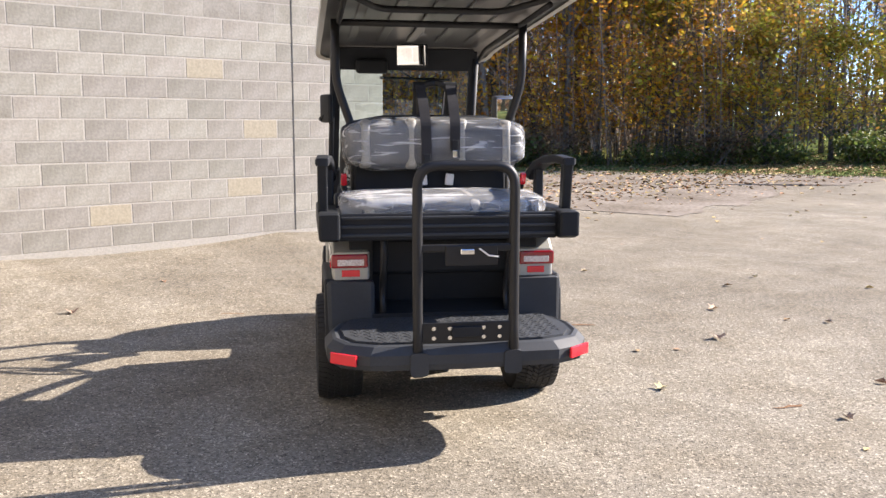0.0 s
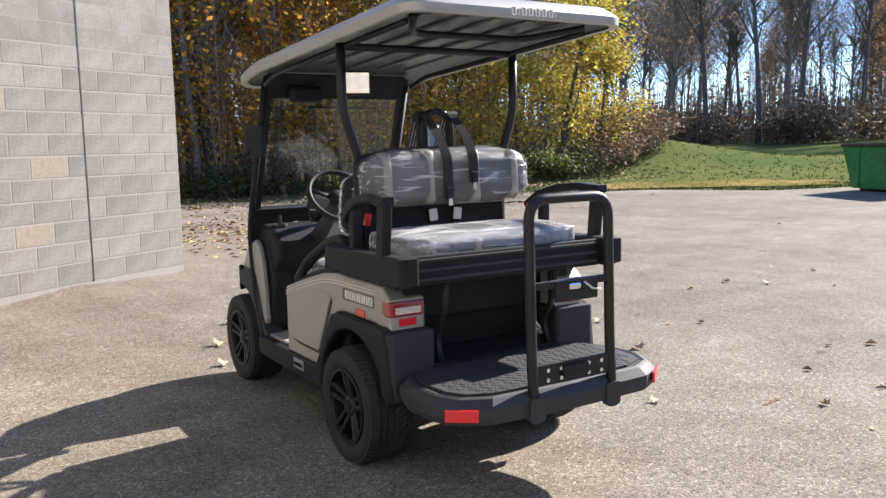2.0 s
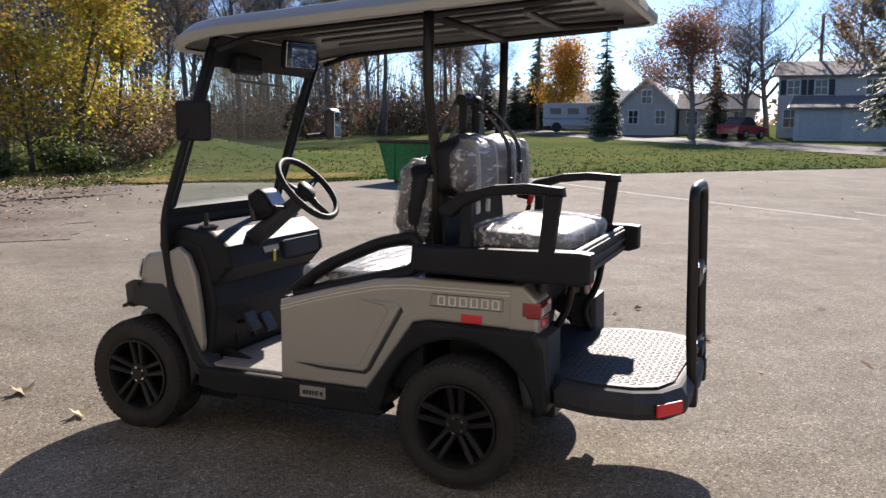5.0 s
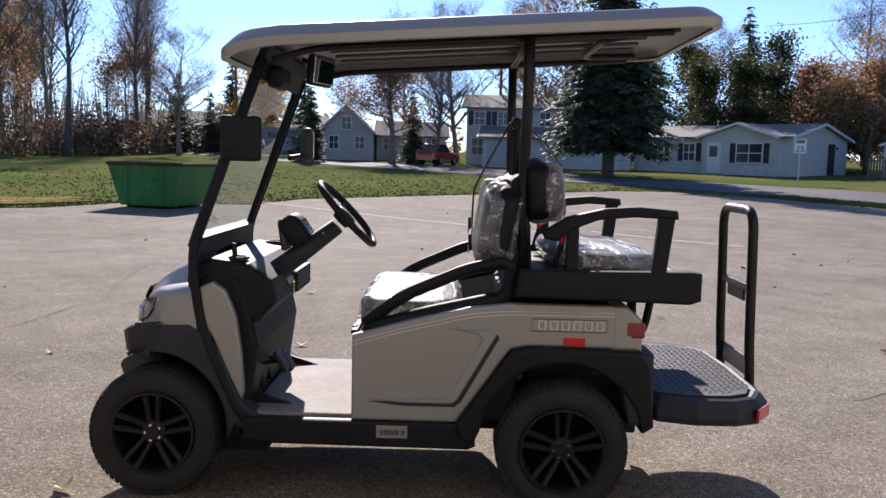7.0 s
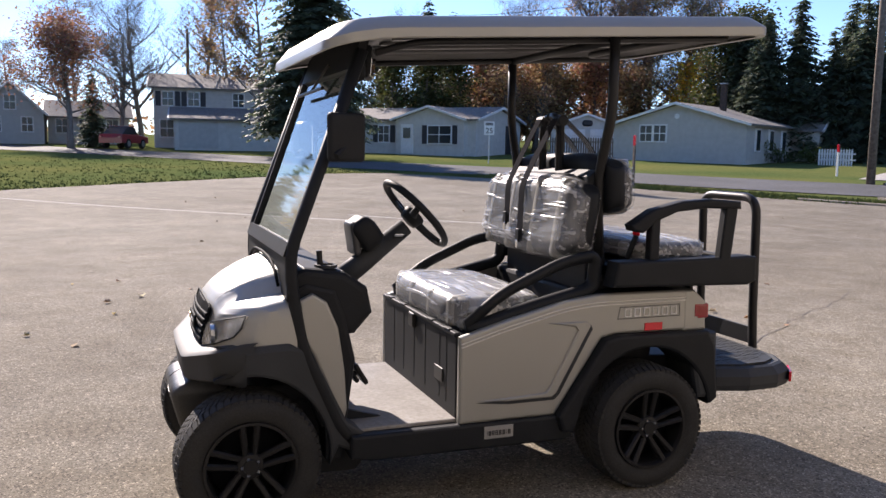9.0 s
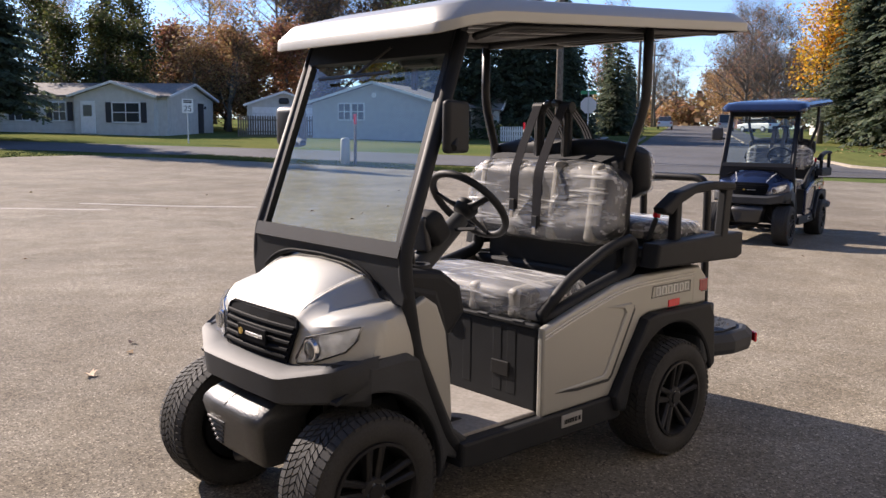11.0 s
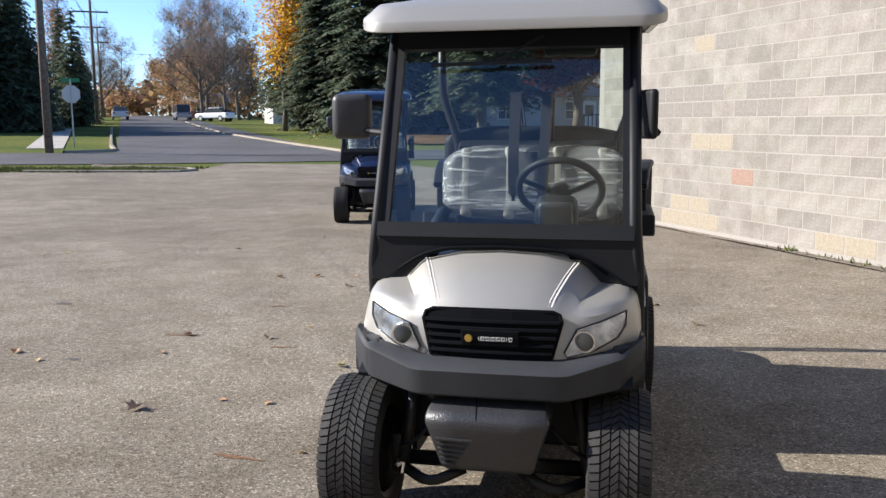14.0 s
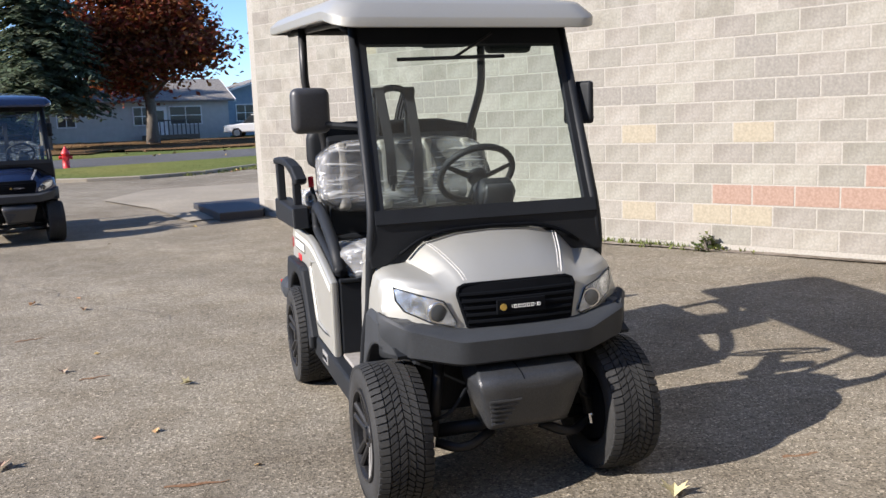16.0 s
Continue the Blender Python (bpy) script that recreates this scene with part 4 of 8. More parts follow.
deep = [(rnd.uniform(-16, 30), rnd.uniform(30, 44)) for _ in range(900)]
tops = thicket("deep_thicket", deep, 5.0, 12.0, 0.06, rnd, "dense brown stems deep in the woods")
leaf_stuff("deep_leaves", tops, 26000, 0.26, 0.6, 65, BROWNLEAF, "brown and gold leaves deep in the woods")

far_woods = lambda x, y: x > 45 and y > max(26 - 0.25 * (x - 50), 18.8 + 0.32 * (x - 53.4)) and (x - 50) ** 2 + (y - 30) ** 2 < 3000
FAR = "bare trees across the lawn"
set_down(tree("tree", "tall bare tree with fine twigs across the lawn", 41, 18, 0.20, None, 0, 0, BARK, 0.38, 0.4, (4, 6), levels=4, twigs=2600), scatter(30, 8, (45, 96), (18, 72), far_woods), group=FAR)
set_down(tree("tree", "tall bare tree with a few brown leaves across the lawn", 42, 16, 0.17, BROWNLEAF, 1100, 0.20, GREYBARK, 0.3, 0.4, (4, 6), levels=4, twigs=2200), scatter(26, 9, (45, 96), (18, 70), far_woods), group=FAR)
set_down(tree("tree", "tree with thin orange autumn leaves across the lawn", 43, 10, 0.14, BROWNLEAF, 2400, 0.22, BARK, 0.2, cloud=0.4, twigs=900), scatter(14, 10, (45, 90), (20, 66), far_woods), group=FAR)
set_down(shrub("shrub", "dark brush under the far trees", 33, 2.6, 3.8, DARKBRUSH, 900, 0.2), scatter(36, 12, (45, 92), (16, 66), lambda x, y: far_woods(x, y) and not far_woods(x - 6, y - 6)), (0.8, 1.5), 7, "brush under the far trees")
band = [p for p in [(rnd.uniform(45, 98), rnd.uniform(14, 74)) for _ in range(2600)] if far_woods(*p)]
tops = thicket("far_thicket", band, 2.5, 8.0, 0.05, rnd, "brown brush and saplings across the lawn")
leaf_stuff("far_brush_leaves", [p for p in tops if p[2] < 6.5], 7000, 0.24, 0.5, 67, DARKBRUSH, "dry brown leaves of the far brush")
set_down(spruce("spruce", "small dark evergreen among bare trees", 44, 6.5, 3.6, tiers=30, per=18), [(77, 22.1), (74.5, 24.4), (80, 20.8), (84, 22), (88, 19)], (0.8, 1.3), 8, "evergreens beyond the lawn")

set_down(tree("tree", "round yellow-orange autumn tree beyond the road", 51, 8.4, 0.2, YELLOW, 11000, 0.22, BARK, 0.22, 0.9, (5, 7), cloud=0.6, twigs=600, reach=1.25), [(72.6, 16.8)], (1, 1))
set_down(spruce("spruce", "tall ragged dark pine behind houses", 52, 9.0, 3.4, tiers=32, per=20), [(70.6, 12.2)], (1, 1))
set_down(spruce("cypress", "dark columnar evergreen beside a house", 53, 5.4, 2.3, tiers=34, per=20), [(59.4, 9.8)], (1, 1))
set_down(tree("tree", "broad tree with thin russet leaves beside a house", 54, 8.4, 0.24, RUSTTHIN, 11000, 0.17, GREYBARK, 0.2, 1.1, (5, 7), levels=4, cloud=0.7, twigs=3600, rise=(0.1, 0.8), reach=1.75), [(58.0, 3.7)], (1, 1))
set_down(tree("tree", "tall bare tree with fine pinkish twigs", 50, 11.0, 0.22, None, 0, 0, GREYBARK, 0.25, 0.7, (5, 7), levels=4, twigs=5200, rise=(0.3, 0.9), reach=1.4), [(61.2, 0.6), (97, 11.4), (66.5, -1.0), (62.6, 20.6)], (0.85, 1.1), 4, "bare trees behind houses")
set_down(spruce("spruce", "slim dark evergreen beside a driveway", 49, 5.4, 2.2, tiers=30, per=16), [(61.4, 2.4)], (1, 1))
set_down(spruce("spruce", "large dark spruce in a front yard", 55, 16.5, 7.6, tiers=50, per=34, low=0.11), [(45.1, -9.5)], (1, 1))
set_down(tree("tree", "tree with orange leaves in a front yard", 56, 10.5, 0.2, BROWNLEAF, 2200, 0.22, GREYBARK, 0.2, 0.85, (5, 6), levels=4, twigs=2400, rise=(0.2, 0.9), reach=1.25), [(66, -7.4), (58, -8.8), (75, -24)], (0.9, 1.15), 5)
set_down(spruce("spruce", "tall dark green spruce behind houses", 57, 12.5, 5.6, tiers=44, per=32), [(72, -18), (68, -25), (44.4, -51.2), (48.8, -53.9)], (0.92, 1.15), 11, "dark spruces")
set_down(spruce("spruce", "dense dark spruce in a row behind a grey house", 78, 9.6, 5.0, tiers=40, per=34), [(42.6, -39.6), (41.4, -41.4), (40.0, -42.9), (38.7, -44.2), (37.0, -45.4), (43.9, -41.0), (41.0, -45.4), (38.6, -47.6), (45.6, -40.2)], (0.94, 1.12), 24, "dark spruces")
set_down(tree("tree", "tall bare tree behind houses", 58, 15.5, 0.22, BROWNLEAF, 900, 0.2, BARK, 0.25, 0.7, (5, 6), levels=4, twigs=4200, rise=(0.3, 0.9), reach=1.25), [(78, -40), (69, -44.5), (62, -42), (64.5, -40), (82, -20), (92, -8), (88, 4), (59, -46), (95, -30)], (0.9, 1.15), 12, "bare trees behind houses")
set_down(tree("tree", "large brown-leaved tree behind houses", 70, 16, 0.26, BROWNLEAF, 6500, 0.24, BARK, 0.2, 0.8, (5, 6), levels=4, twigs=2500, cloud=0.5, reach=1.15), [(61, -43.2), (58.6, -45.8), (63.5, -40.2)], (0.9, 1.1), 21, "brown trees behind houses")
set_down(tree("tree", "tree with orange-yellow leaves behind houses", 59, 8.0, 0.18, YELLOW, 3200, 0.24, BARK, 0.15, 0.8, (4, 6), cloud=0.45, twigs=500), [(65, -39.7), (52.2, -43.0), (56, -43.8), (77, -33), (64.6, -29.6), (71, -33)], (0.85, 1.1), 13, "yellow trees behind houses")
set_down(tree("tree", "dense dark green tree behind a white house", 75, 8.5, 0.2, DARKLEAF, 5200, 0.22, BARK, 0.15, 0.75, (5, 6), cloud=0.5), [(60.0, -19.0), (59.4, -21.6), (58.6, -24.2)], (0.95, 1.1), 31, "green trees behind a white house")
set_down(tree("tree", "brown-leaved tree behind a white house", 76, 8.5, 0.2, BROWNLEAF, 3600, 0.22, BARK, 0.15, 0.75, (5, 6), cloud=0.5, twigs=1200), [(57.4, -27.0), (56.2, -29.6)], (0.95, 1.1), 32, "brown trees behind a white house")
set_down(tree("tree", "tree with red-brown leaves behind a garage", 79, 7.4, 0.22, RUSTTHIN, 9000, 0.22, BARK, 0.12, 0.8, (5, 7), cloud=0.55, twigs=1500), [(62.2, -27.9), (60.4, -31.7), (58.0, -36.0)], (0.95, 1.15), 33, "red-brown trees behind a garage")
set_down(tree("tree", "tree with golden brown leaves behind a garage", 80, 7.0, 0.22, BROWNLEAF, 9000, 0.22, BARK, 0.12, 0.8, (5, 7), cloud=0.55, twigs=1500), [(61.6, -29.8), (59.4, -33.6), (56.6, -38.6), (64.5, -26.0)], (0.95, 1.15), 34, "brown trees behind a garage")
set_down(shrub("shrub", "dark green shrub beside a grey house", 73, 1.3, 1.7, SHRUB, 900, 0.11), [(38.6, -36.2), (38.2, -37.4), (37.4, -38.6), (36.6, -39.6)], (0.8, 1.15), 23, "shrubs beside a grey house")
set_down(tree("tree", "tall dark green leafy tree behind houses", 60, 10.8, 0.24, DARKLEAF, 7000, 0.24, BARK, 0.15, 0.75, (5, 7), cloud=0.5), [(46.6, -39.4), (50.0, -44.0), (53.0, -46.5), (74, -29), (70, -21)], (0.9, 1.1), 14, "green trees behind houses")
set_down(spruce("spruce", "broad dark green spruce beyond the road", 61, 14, 8.6, tiers=46, per=32), [(15.2, -53.1), (11.7, -56.0), (20.4, -60.3), (15.6, -59.1)], (0.9, 1.15), 15, "spruces beyond the road")
set_down(spruce("spruce", "blue-green spruce with a bare lower trunk beyond the road", 67, 14, 7.2, tiers=44, per=30, low=0.17), [(6.6, -43.6), (19.4, -54.2), (23.9, -61.6)], (0.9, 1.0))
set_down(tree("tree", "yellow-leaved tree beyond the road", 62, 12.5, 0.2, YELLOW, 5200, 0.22, BARK, 0.25, 0.6, (4, 6), cloud=0.45), [(23.0, -55.9), (12.1, -61.0), (24.8, -67.0)], (0.9, 1.05), 16, "yellow trees beyond the road")
set_down(tree("tree", "broad tree with dense rust-red autumn leaves", 63, 12.0, 0.34, RUST, 60000, 0.29, BARK, 0.20, 1.1, (6, 8), levels=4, cloud=0.6, rise=(0.0, 0.7), reach=1.2), [(1.5, -48.0)], (1.03, 1.03))
set_down(tree("tree", "street tree with thin orange-brown leaves", 64, 13.5, 0.24, RUSTTHIN, 1000, 0.22, BARK, 0.2, 0.8, (5, 6), levels=4, twigs=6500, rise=(0.3, 0.9), reach=1.3), [(46.0, -89.3), (41.6, -86.2), (49.0, -95.8), (43.8, -94.3), (53.0, -102.6), (60.6, -112.4), (69.8, -106.8), (79.0, -127.1)], (0.85, 1.08), 17, "street trees")
set_down(tree("tree", "orange-yellow street tree far down the side street", 65, 8.5, 0.2, BROWNLEAF, 3600, 0.26, BARK, 0.15, 0.85, (4, 6), cloud=0.5, twigs=600), [(56.3, -106.2), (58.2, -110.8), (67.3, -120.7), (61.1, -124.4), (43.7, -96.8), (64.4, -116.6), (51.6, -99.6), (74.9, -130.0)], (0.9, 1.2), 18, "street trees")
set_down(spruce("spruce", "dark spruce along the side street", 66, 8.0, 3.5, tiers=34, per=20), [(41.5, -58.3), (43.9, -60.2), (46.7, -66.8), (49.4, -71.2), (57.2, -82.8)], (0.9, 1.2), 19, "spruces along the side street")
set_down(tree("tree", "tall pinkish-leaved tree behind spruces", 68, 13.0, 0.22, RUSTTHIN, 3200, 0.2, GREYBARK, 0.25, 0.45, (5, 6), levels=4, twigs=2400), [(52.7, -70.6)], (1, 1))

set_down(shrub("shrub", "wide hedge far down the side street", 72, 5.0, 8.0, BROWNLEAF, 1500, 0.5), [(77.1, -125.1), (84.7, -135.4), (93.4, -143.7), (70.6, -138.8), (80.2, -149.2), (92.0, -155.6), (64.9, -130.6), (102.0, -154.0), (58.0, -128.3), (87.3, -121.4)], (0.8, 1.3), 22, "hedges down the side street")
# trees that close the horizon
ring = []
for _ in range(420):
    a, r = rnd.uniform(-2.2, 1.0), rnd.uniform(135, 190)
    h = rnd.uniform(3, 9)
    ring += [(r * math.cos(a) + rnd.gauss(0, 1.6), r * math.sin(a) + rnd.gauss(0, 1.6), 1.3 + h * rnd.random()) for _ in range(12)]
ring = [p for p in ring if (p[0] - 95) ** 2 + (p[1] + 165) ** 2 > 500 or p[2] < 5]
leaf_stuff("distant_trees", ring, 20000, 1.1, 0.9, 69, BROWNLEAF, "distant brown autumn trees on the horizon")

# fallen leaves and grass
def litter(name, spots, size, rnd, mat, label, category):
    verts, faces = [], []
    for x, y in spots:
        s, a = size * rnd.uniform(0.6, 1.3), rnd.uniform(0, 6.283)
        z = gz(x, y) + 0.004
        u, w = Vector((math.cos(a), math.sin(a), 0)), Vector((-math.sin(a), math.cos(a), 0))
        k = len(verts)
        for p, h in ((-u, 0.0), (-u * 0.2 + w * 0.7, rnd.uniform(0.1, 0.7)), (u, rnd.uniform(0, 0.3)), (-u * 0.2 - w * 0.7, rnd.uniform(0.1, 0.8))):
            q = Vector((x, y, z)) + p * s + Vector((0, 0, h * s))
            verts.append(tuple(q))
        faces.append((k, k + 1, k + 2))
        faces.append((k, k + 2, k + 3))
    ob = new(name, mesh_from(name, verts, faces, mat))
    return tagged(ob, label, category, kind="stuff")


rnd = random.Random(5)
on_lot = [(rnd.gauss(9, 8), rnd.gauss(-2, 8)) for _ in range(150)]
on_lot = [(x, y) for x, y in on_lot if math.hypot(x, y) < ray_out(LOT, math.atan2(y, x)) and (x - W2_AT[0]) * W2_OUT[0] + (y - W2_AT[1]) * W2_OUT[1] > 0.2 and (x - W1_AT[0]) * W1_OUT[0] + (y - W1_AT[1]) * W1_OUT[1] > -6 and not (abs(x) < 0.7 and abs(y) < 1.8)]
litter("lot_leaves", on_lot, 0.035, rnd, LEAFLITTER, "small dry brown leaves scattered over asphalt", "leaves")
edge = [(rnd.uniform(1, 15), 0) for _ in range(2600)]
edge = [(x, min(15.6, 8 + 0.55 * x) + rnd.gauss(0.6, 1.5)) for x, _ in edge]
litter("edge_leaves", edge, 0.05, rnd, LEAFLITTER, "brown leaf litter along the edge of the lot", "leaves")
litter("woods_leaves", [(rnd.uniform(-8, 20), rnd.uniform(14.5, 20)) for _ in range(3000)], 0.06, rnd, LEAFLITTER, "fallen leaves in front of the woods", "leaves")
litter("island_leaves", [(x, -20.8 - 0.7 * max(0.0, 0.6 - x) - rnd.uniform(0, 4)) for x in [rnd.uniform(-8, 4.2) for _ in range(1100)]], 0.06, rnd, LEAFLITTER, "fallen leaves on a grass island", "leaves")
litter("yard_leaves", [(rnd.gauss(2, 7), rnd.gauss(-46, 4)) for _ in range(1800)], 0.10, rnd, LEAFLITTER, "fallen russet leaves under a tree", "leaves")


def single_leaf(x, y, size, turn):
    bm = bmesh.new()
    pts = [(0, -0.5), (0.10, -0.18), (0.42, -0.22), (0.28, 0.02), (0.46, 0.22), (0.16, 0.20), (0.0, 0.52), (-0.16, 0.22), (-0.45, 0.2), (-0.28, 0.0), (-0.40, -0.24), (-0.10, -0.18)]
    c = bm.verts.new((0, 0, 0.05 * size))
    vs = [bm.verts.new((px * size, py * size, size * (0.10 + 0.9 * abs(px) ** 1.5))) for px, py in pts]
    for a, b in zip(vs, vs[1:] + vs[:1]):
        bm.faces.new((c, a, b))
    ob = part("fallen_leaf", bm, PALELEAF)
    ob.matrix_basis = pose(x, y, gz(x, y) + 0.002, 0, 0, turn)
    return tagged(ob, "curled pale tan dry leaf lying on asphalt", "leaf", group="fallen leaves")


for x, y, s in ((2.39, 0.71, 0.10), (4.94, 1.04, 0.11), (2.0, -0.11, 0.12), (4.70, 1.34, 0.10), (1.19, -1.04, 0.09), (2.70, -3.83, 0.10), (2.48, -1.59, 0.09), (1.89, -1.60, 0.08), (-0.05, 2.42, 0.12), (-0.5, 1.2, 0.13), (-0.35, 1.75, 0.16), (-2.3, 1.2, 0.12), (1.95, 2.4, 0.08), (3.4, 1.9, 0.08), (-1.0, -2.5, 0.08), (3.0, 0.2, 0.07)):
    single_leaf(x, y, s, 57 * x * y % 360)


def blades(name, spots, height, rnd, label):
    verts, faces = [], []
    for x, y in spots:
        z = gz(x, y) - 0.02
        for _ in range(4):
            a, h = rnd.uniform(0, 6.283), height * rnd.uniform(0.5, 1.3)
            p = Vector((x + rnd.gauss(0, 0.05), y + rnd.gauss(0, 0.05), z))
            w = Vector((math.cos(a), math.sin(a), 0)) * 0.018
            k = len(verts)
            verts += [tuple(p - w), tuple(p + w), tuple(p + Vector((rnd.gauss(0, 0.4) * h, rnd.gauss(0, 0.4) * h, h)))]
            faces.append((k, k + 1, k + 2))
    return tagged(new(name, mesh_from(name, verts, faces, BLADES)), label, "grass", kind="stuff")


rnd = random.Random(9)
lawn = []
while len(lawn) < 7000:
    a, k = rnd.uniform(-0.75, 1.5), rnd.random() ** 2
    r = ray_out(LOT, a) + 0.1 + 22 * k
    x, y = r * math.cos(a), r * math.sin(a)
    if y > float(np.interp(x, [p[0] for p in ROAD_LINE], [p[1] for p in ROAD_LINE])) + 4.6:
        lawn.append((x, y))
blades("lawn_grass", lawn, 0.06, rnd, "short green grass beside the lot")
blades("strip_grass", [(11.4 + 17 * t + rnd.gauss(0, 0.15), -18.3 + 17 * t * 0.37 + rnd.uniform(-1.5, 0.3)) for t in [rnd.random() for _ in range(4000)]], 0.10, rnd, "short green grass of a verge")
blades("island_grass", [(x, -20.8 - 0.7 * max(0.0, 0.6 - x) - rnd.uniform(0, 3.5)) for x in [rnd.uniform(-7, 4.2) for _ in range(1500)]], 0.12, rnd, "short green grass of an island")
weeds = [(W2_AT[0] + W2_ALONG[0] * s + W2_OUT[0] * o, W2_AT[1] + W2_ALONG[1] * s + W2_OUT[1] * o) for s, o in [(rnd.choice((rnd.gauss(0.75, 0.35), rnd.gauss(1.5, 0.25), rnd.uniform(-0.5, 4))), rnd.uniform(0.02, 0.10)) for _ in range(420)]][:150]
blades("wall_weeds", weeds, 0.07, rnd, "dry weeds along the foot of the wall")
weed = shrub("weed", "small green weed at the foot of the wall", 77, 0.26, 0.26, SHRUB, 160, 0.05, "weed")
set_down(weed, [(-3.98, -3.42)], (1, 1))
patch("dirt_strip", wobbly([(W2_AT[0] + W2_ALONG[0] * s + W2_OUT[0] * o, W2_AT[1] + W2_ALONG[1] * s + W2_OUT[1] * o) for s, o in ((-5, 0.0), (-5, 0.16), (-2, 0.14), (1, 0.2), (4, 0.16), (7, 0.12), (7, 0.0))], 0.03, 8, 6), 0.006, DIRT, "brownish strip along the foot of the wall", "dirt")

# worn marks of the lot
def line_mark(name, pts, width, mat, label, category, lift=0.004, rag=0.0, seed=1):
    r2, verts, faces = random.Random(seed), [], []
    fine = []
    for a, b in zip(pts, pts[1:]):
        a, b = Vector((*a, 0)), Vector((*b, 0))
        n = max(2, int((b - a).length / 0.25))
        fine += [a.lerp(b, i / n) + Vector((r2.gauss(0, rag), r2.gauss(0, rag), 0)) for i in range(n)]
    for i, p in enumerate(fine):
        d = (fine[min(i + 1, len(fine) - 1)] - fine[max(i - 1, 0)]).normalized()
        s = Vector((-d.y, d.x, 0)) * width * (r2.uniform(0.5, 1.1) if rag else 1) / 2
        for q in (p - s, p + s):
            verts.append((q.x, q.y, gz(q.x, q.y) + lift))
    faces = [(2 * i, 2 * i + 1, 2 * i + 3, 2 * i + 2) for i in range(len(fine) - 1)]
    return tagged(new(name, mesh_from(name, verts, faces, mat)), label, category, kind="structure")


FADED = grain(material("faded_line_paint", (0.42, 0.40, 0.36), 0.9), 20, ((0.24, 0.22, 0.20), (0.55, 0.52, 0.47)))
CRACK = material("asphalt_crack", (0.15, 0.137, 0.123), 0.95, spec=0.1)
line_mark("parking_line", [(20.2, 5.0), (16.6, 1.2), (12.4, -3.6)], 0.11, FADED, "faded white parking line", "line")
line_mark("parking_line", [(14.0, -3.4), (12.6, -4.6), (11.4, -6.0)], 0.11, FADED, "faded white parking line", "line")
for k, pts in enumerate(([(3.2, -6.0), (1.8, -3.7), (1.0, -2.5)], [(4.5, -8), (6.4, -6.2), (9, -5.2), (13, -5.0)], [(2.4, 3.2), (4.4, 3.0), (7.4, 3.6), (10.6, 3.3)], [(6, -12), (9.5, -12.6), (14, -11.4)])):
    line_mark("crack", pts, 0.011, CRACK, "thin dark crack in the asphalt", "crack", 0.003, 0.045, k)

STAIN = grain(material("rust_stain", (0.2, 0.11, 0.06), 0.95, spec=0.1), 60, ((0.14, 0.07, 0.035), (0.26, 0.165, 0.105)))
TAR = grain(material("tar_spot", (0.10, 0.095, 0.09), 0.9, spec=0.15), 60, ((0.07, 0.066, 0.062), (0.16, 0.148, 0.138)))


def streak(x, y, length, width, turn, seed):
    """A thin ragged rust streak that tapers out."""
    r2, pts = random.Random(seed), []
    for k in range(9):
        t = k / 8
        pts.append((length * (t - 0.5), width * (0.15 + 0.85 * math.sin(math.pi * t * 0.8)) * r2.uniform(0.5, 1.0), r2.uniform(-0.3, 0.3) * width))
    c, sn = math.cos(radians(turn)), math.sin(radians(turn))
    verts = []
    for u, w, o in pts:
        for e in (-0.5, 0.5):
            px, py = x + u * c - (o + e * w) * sn, y + u * sn + (o + e * w) * c
            verts.append((px, py, gz(px, py) + 0.003))
    faces = [(2 * i, 2 * i + 1, 2 * i + 3, 2 * i + 2) for i in range(8)]
    tagged(new("stain", mesh_from("stain", verts, faces, STAIN)), "thin rusty brown stain on the asphalt", "stain", kind="structure")


for k, (x, y, length, turn) in enumerate(((2.5, -1.6, 0.30, 8), (1.2, 0.4, 0.26, -6), (-0.7, 1.6, 0.28, 12), (-1.1, 1.4, 0.24, 0), (1.7, -1.4, 0.18, 5), (-1.2, 1.1, 0.22, -10), (2.2, -2.6, 0.2, 15), (0.4, 2.9, 0.2, 4))):
    streak(x, y, length, 0.035, turn, 40 + k)
for k, (x, y, r) in enumerate(((2.9, -0.9, 0.05), (4.0, -2.4, 0.08))):
    patch("tar_spot", wobbly([(x + r * math.cos(a), y + 0.5 * r * math.sin(a)) for a in (0, 1.05, 2.1, 3.14, 4.2, 5.24)], r * 0.12, 70 + k, 2), 0.003, TAR, "small dark tar spot on the asphalt", "stain")

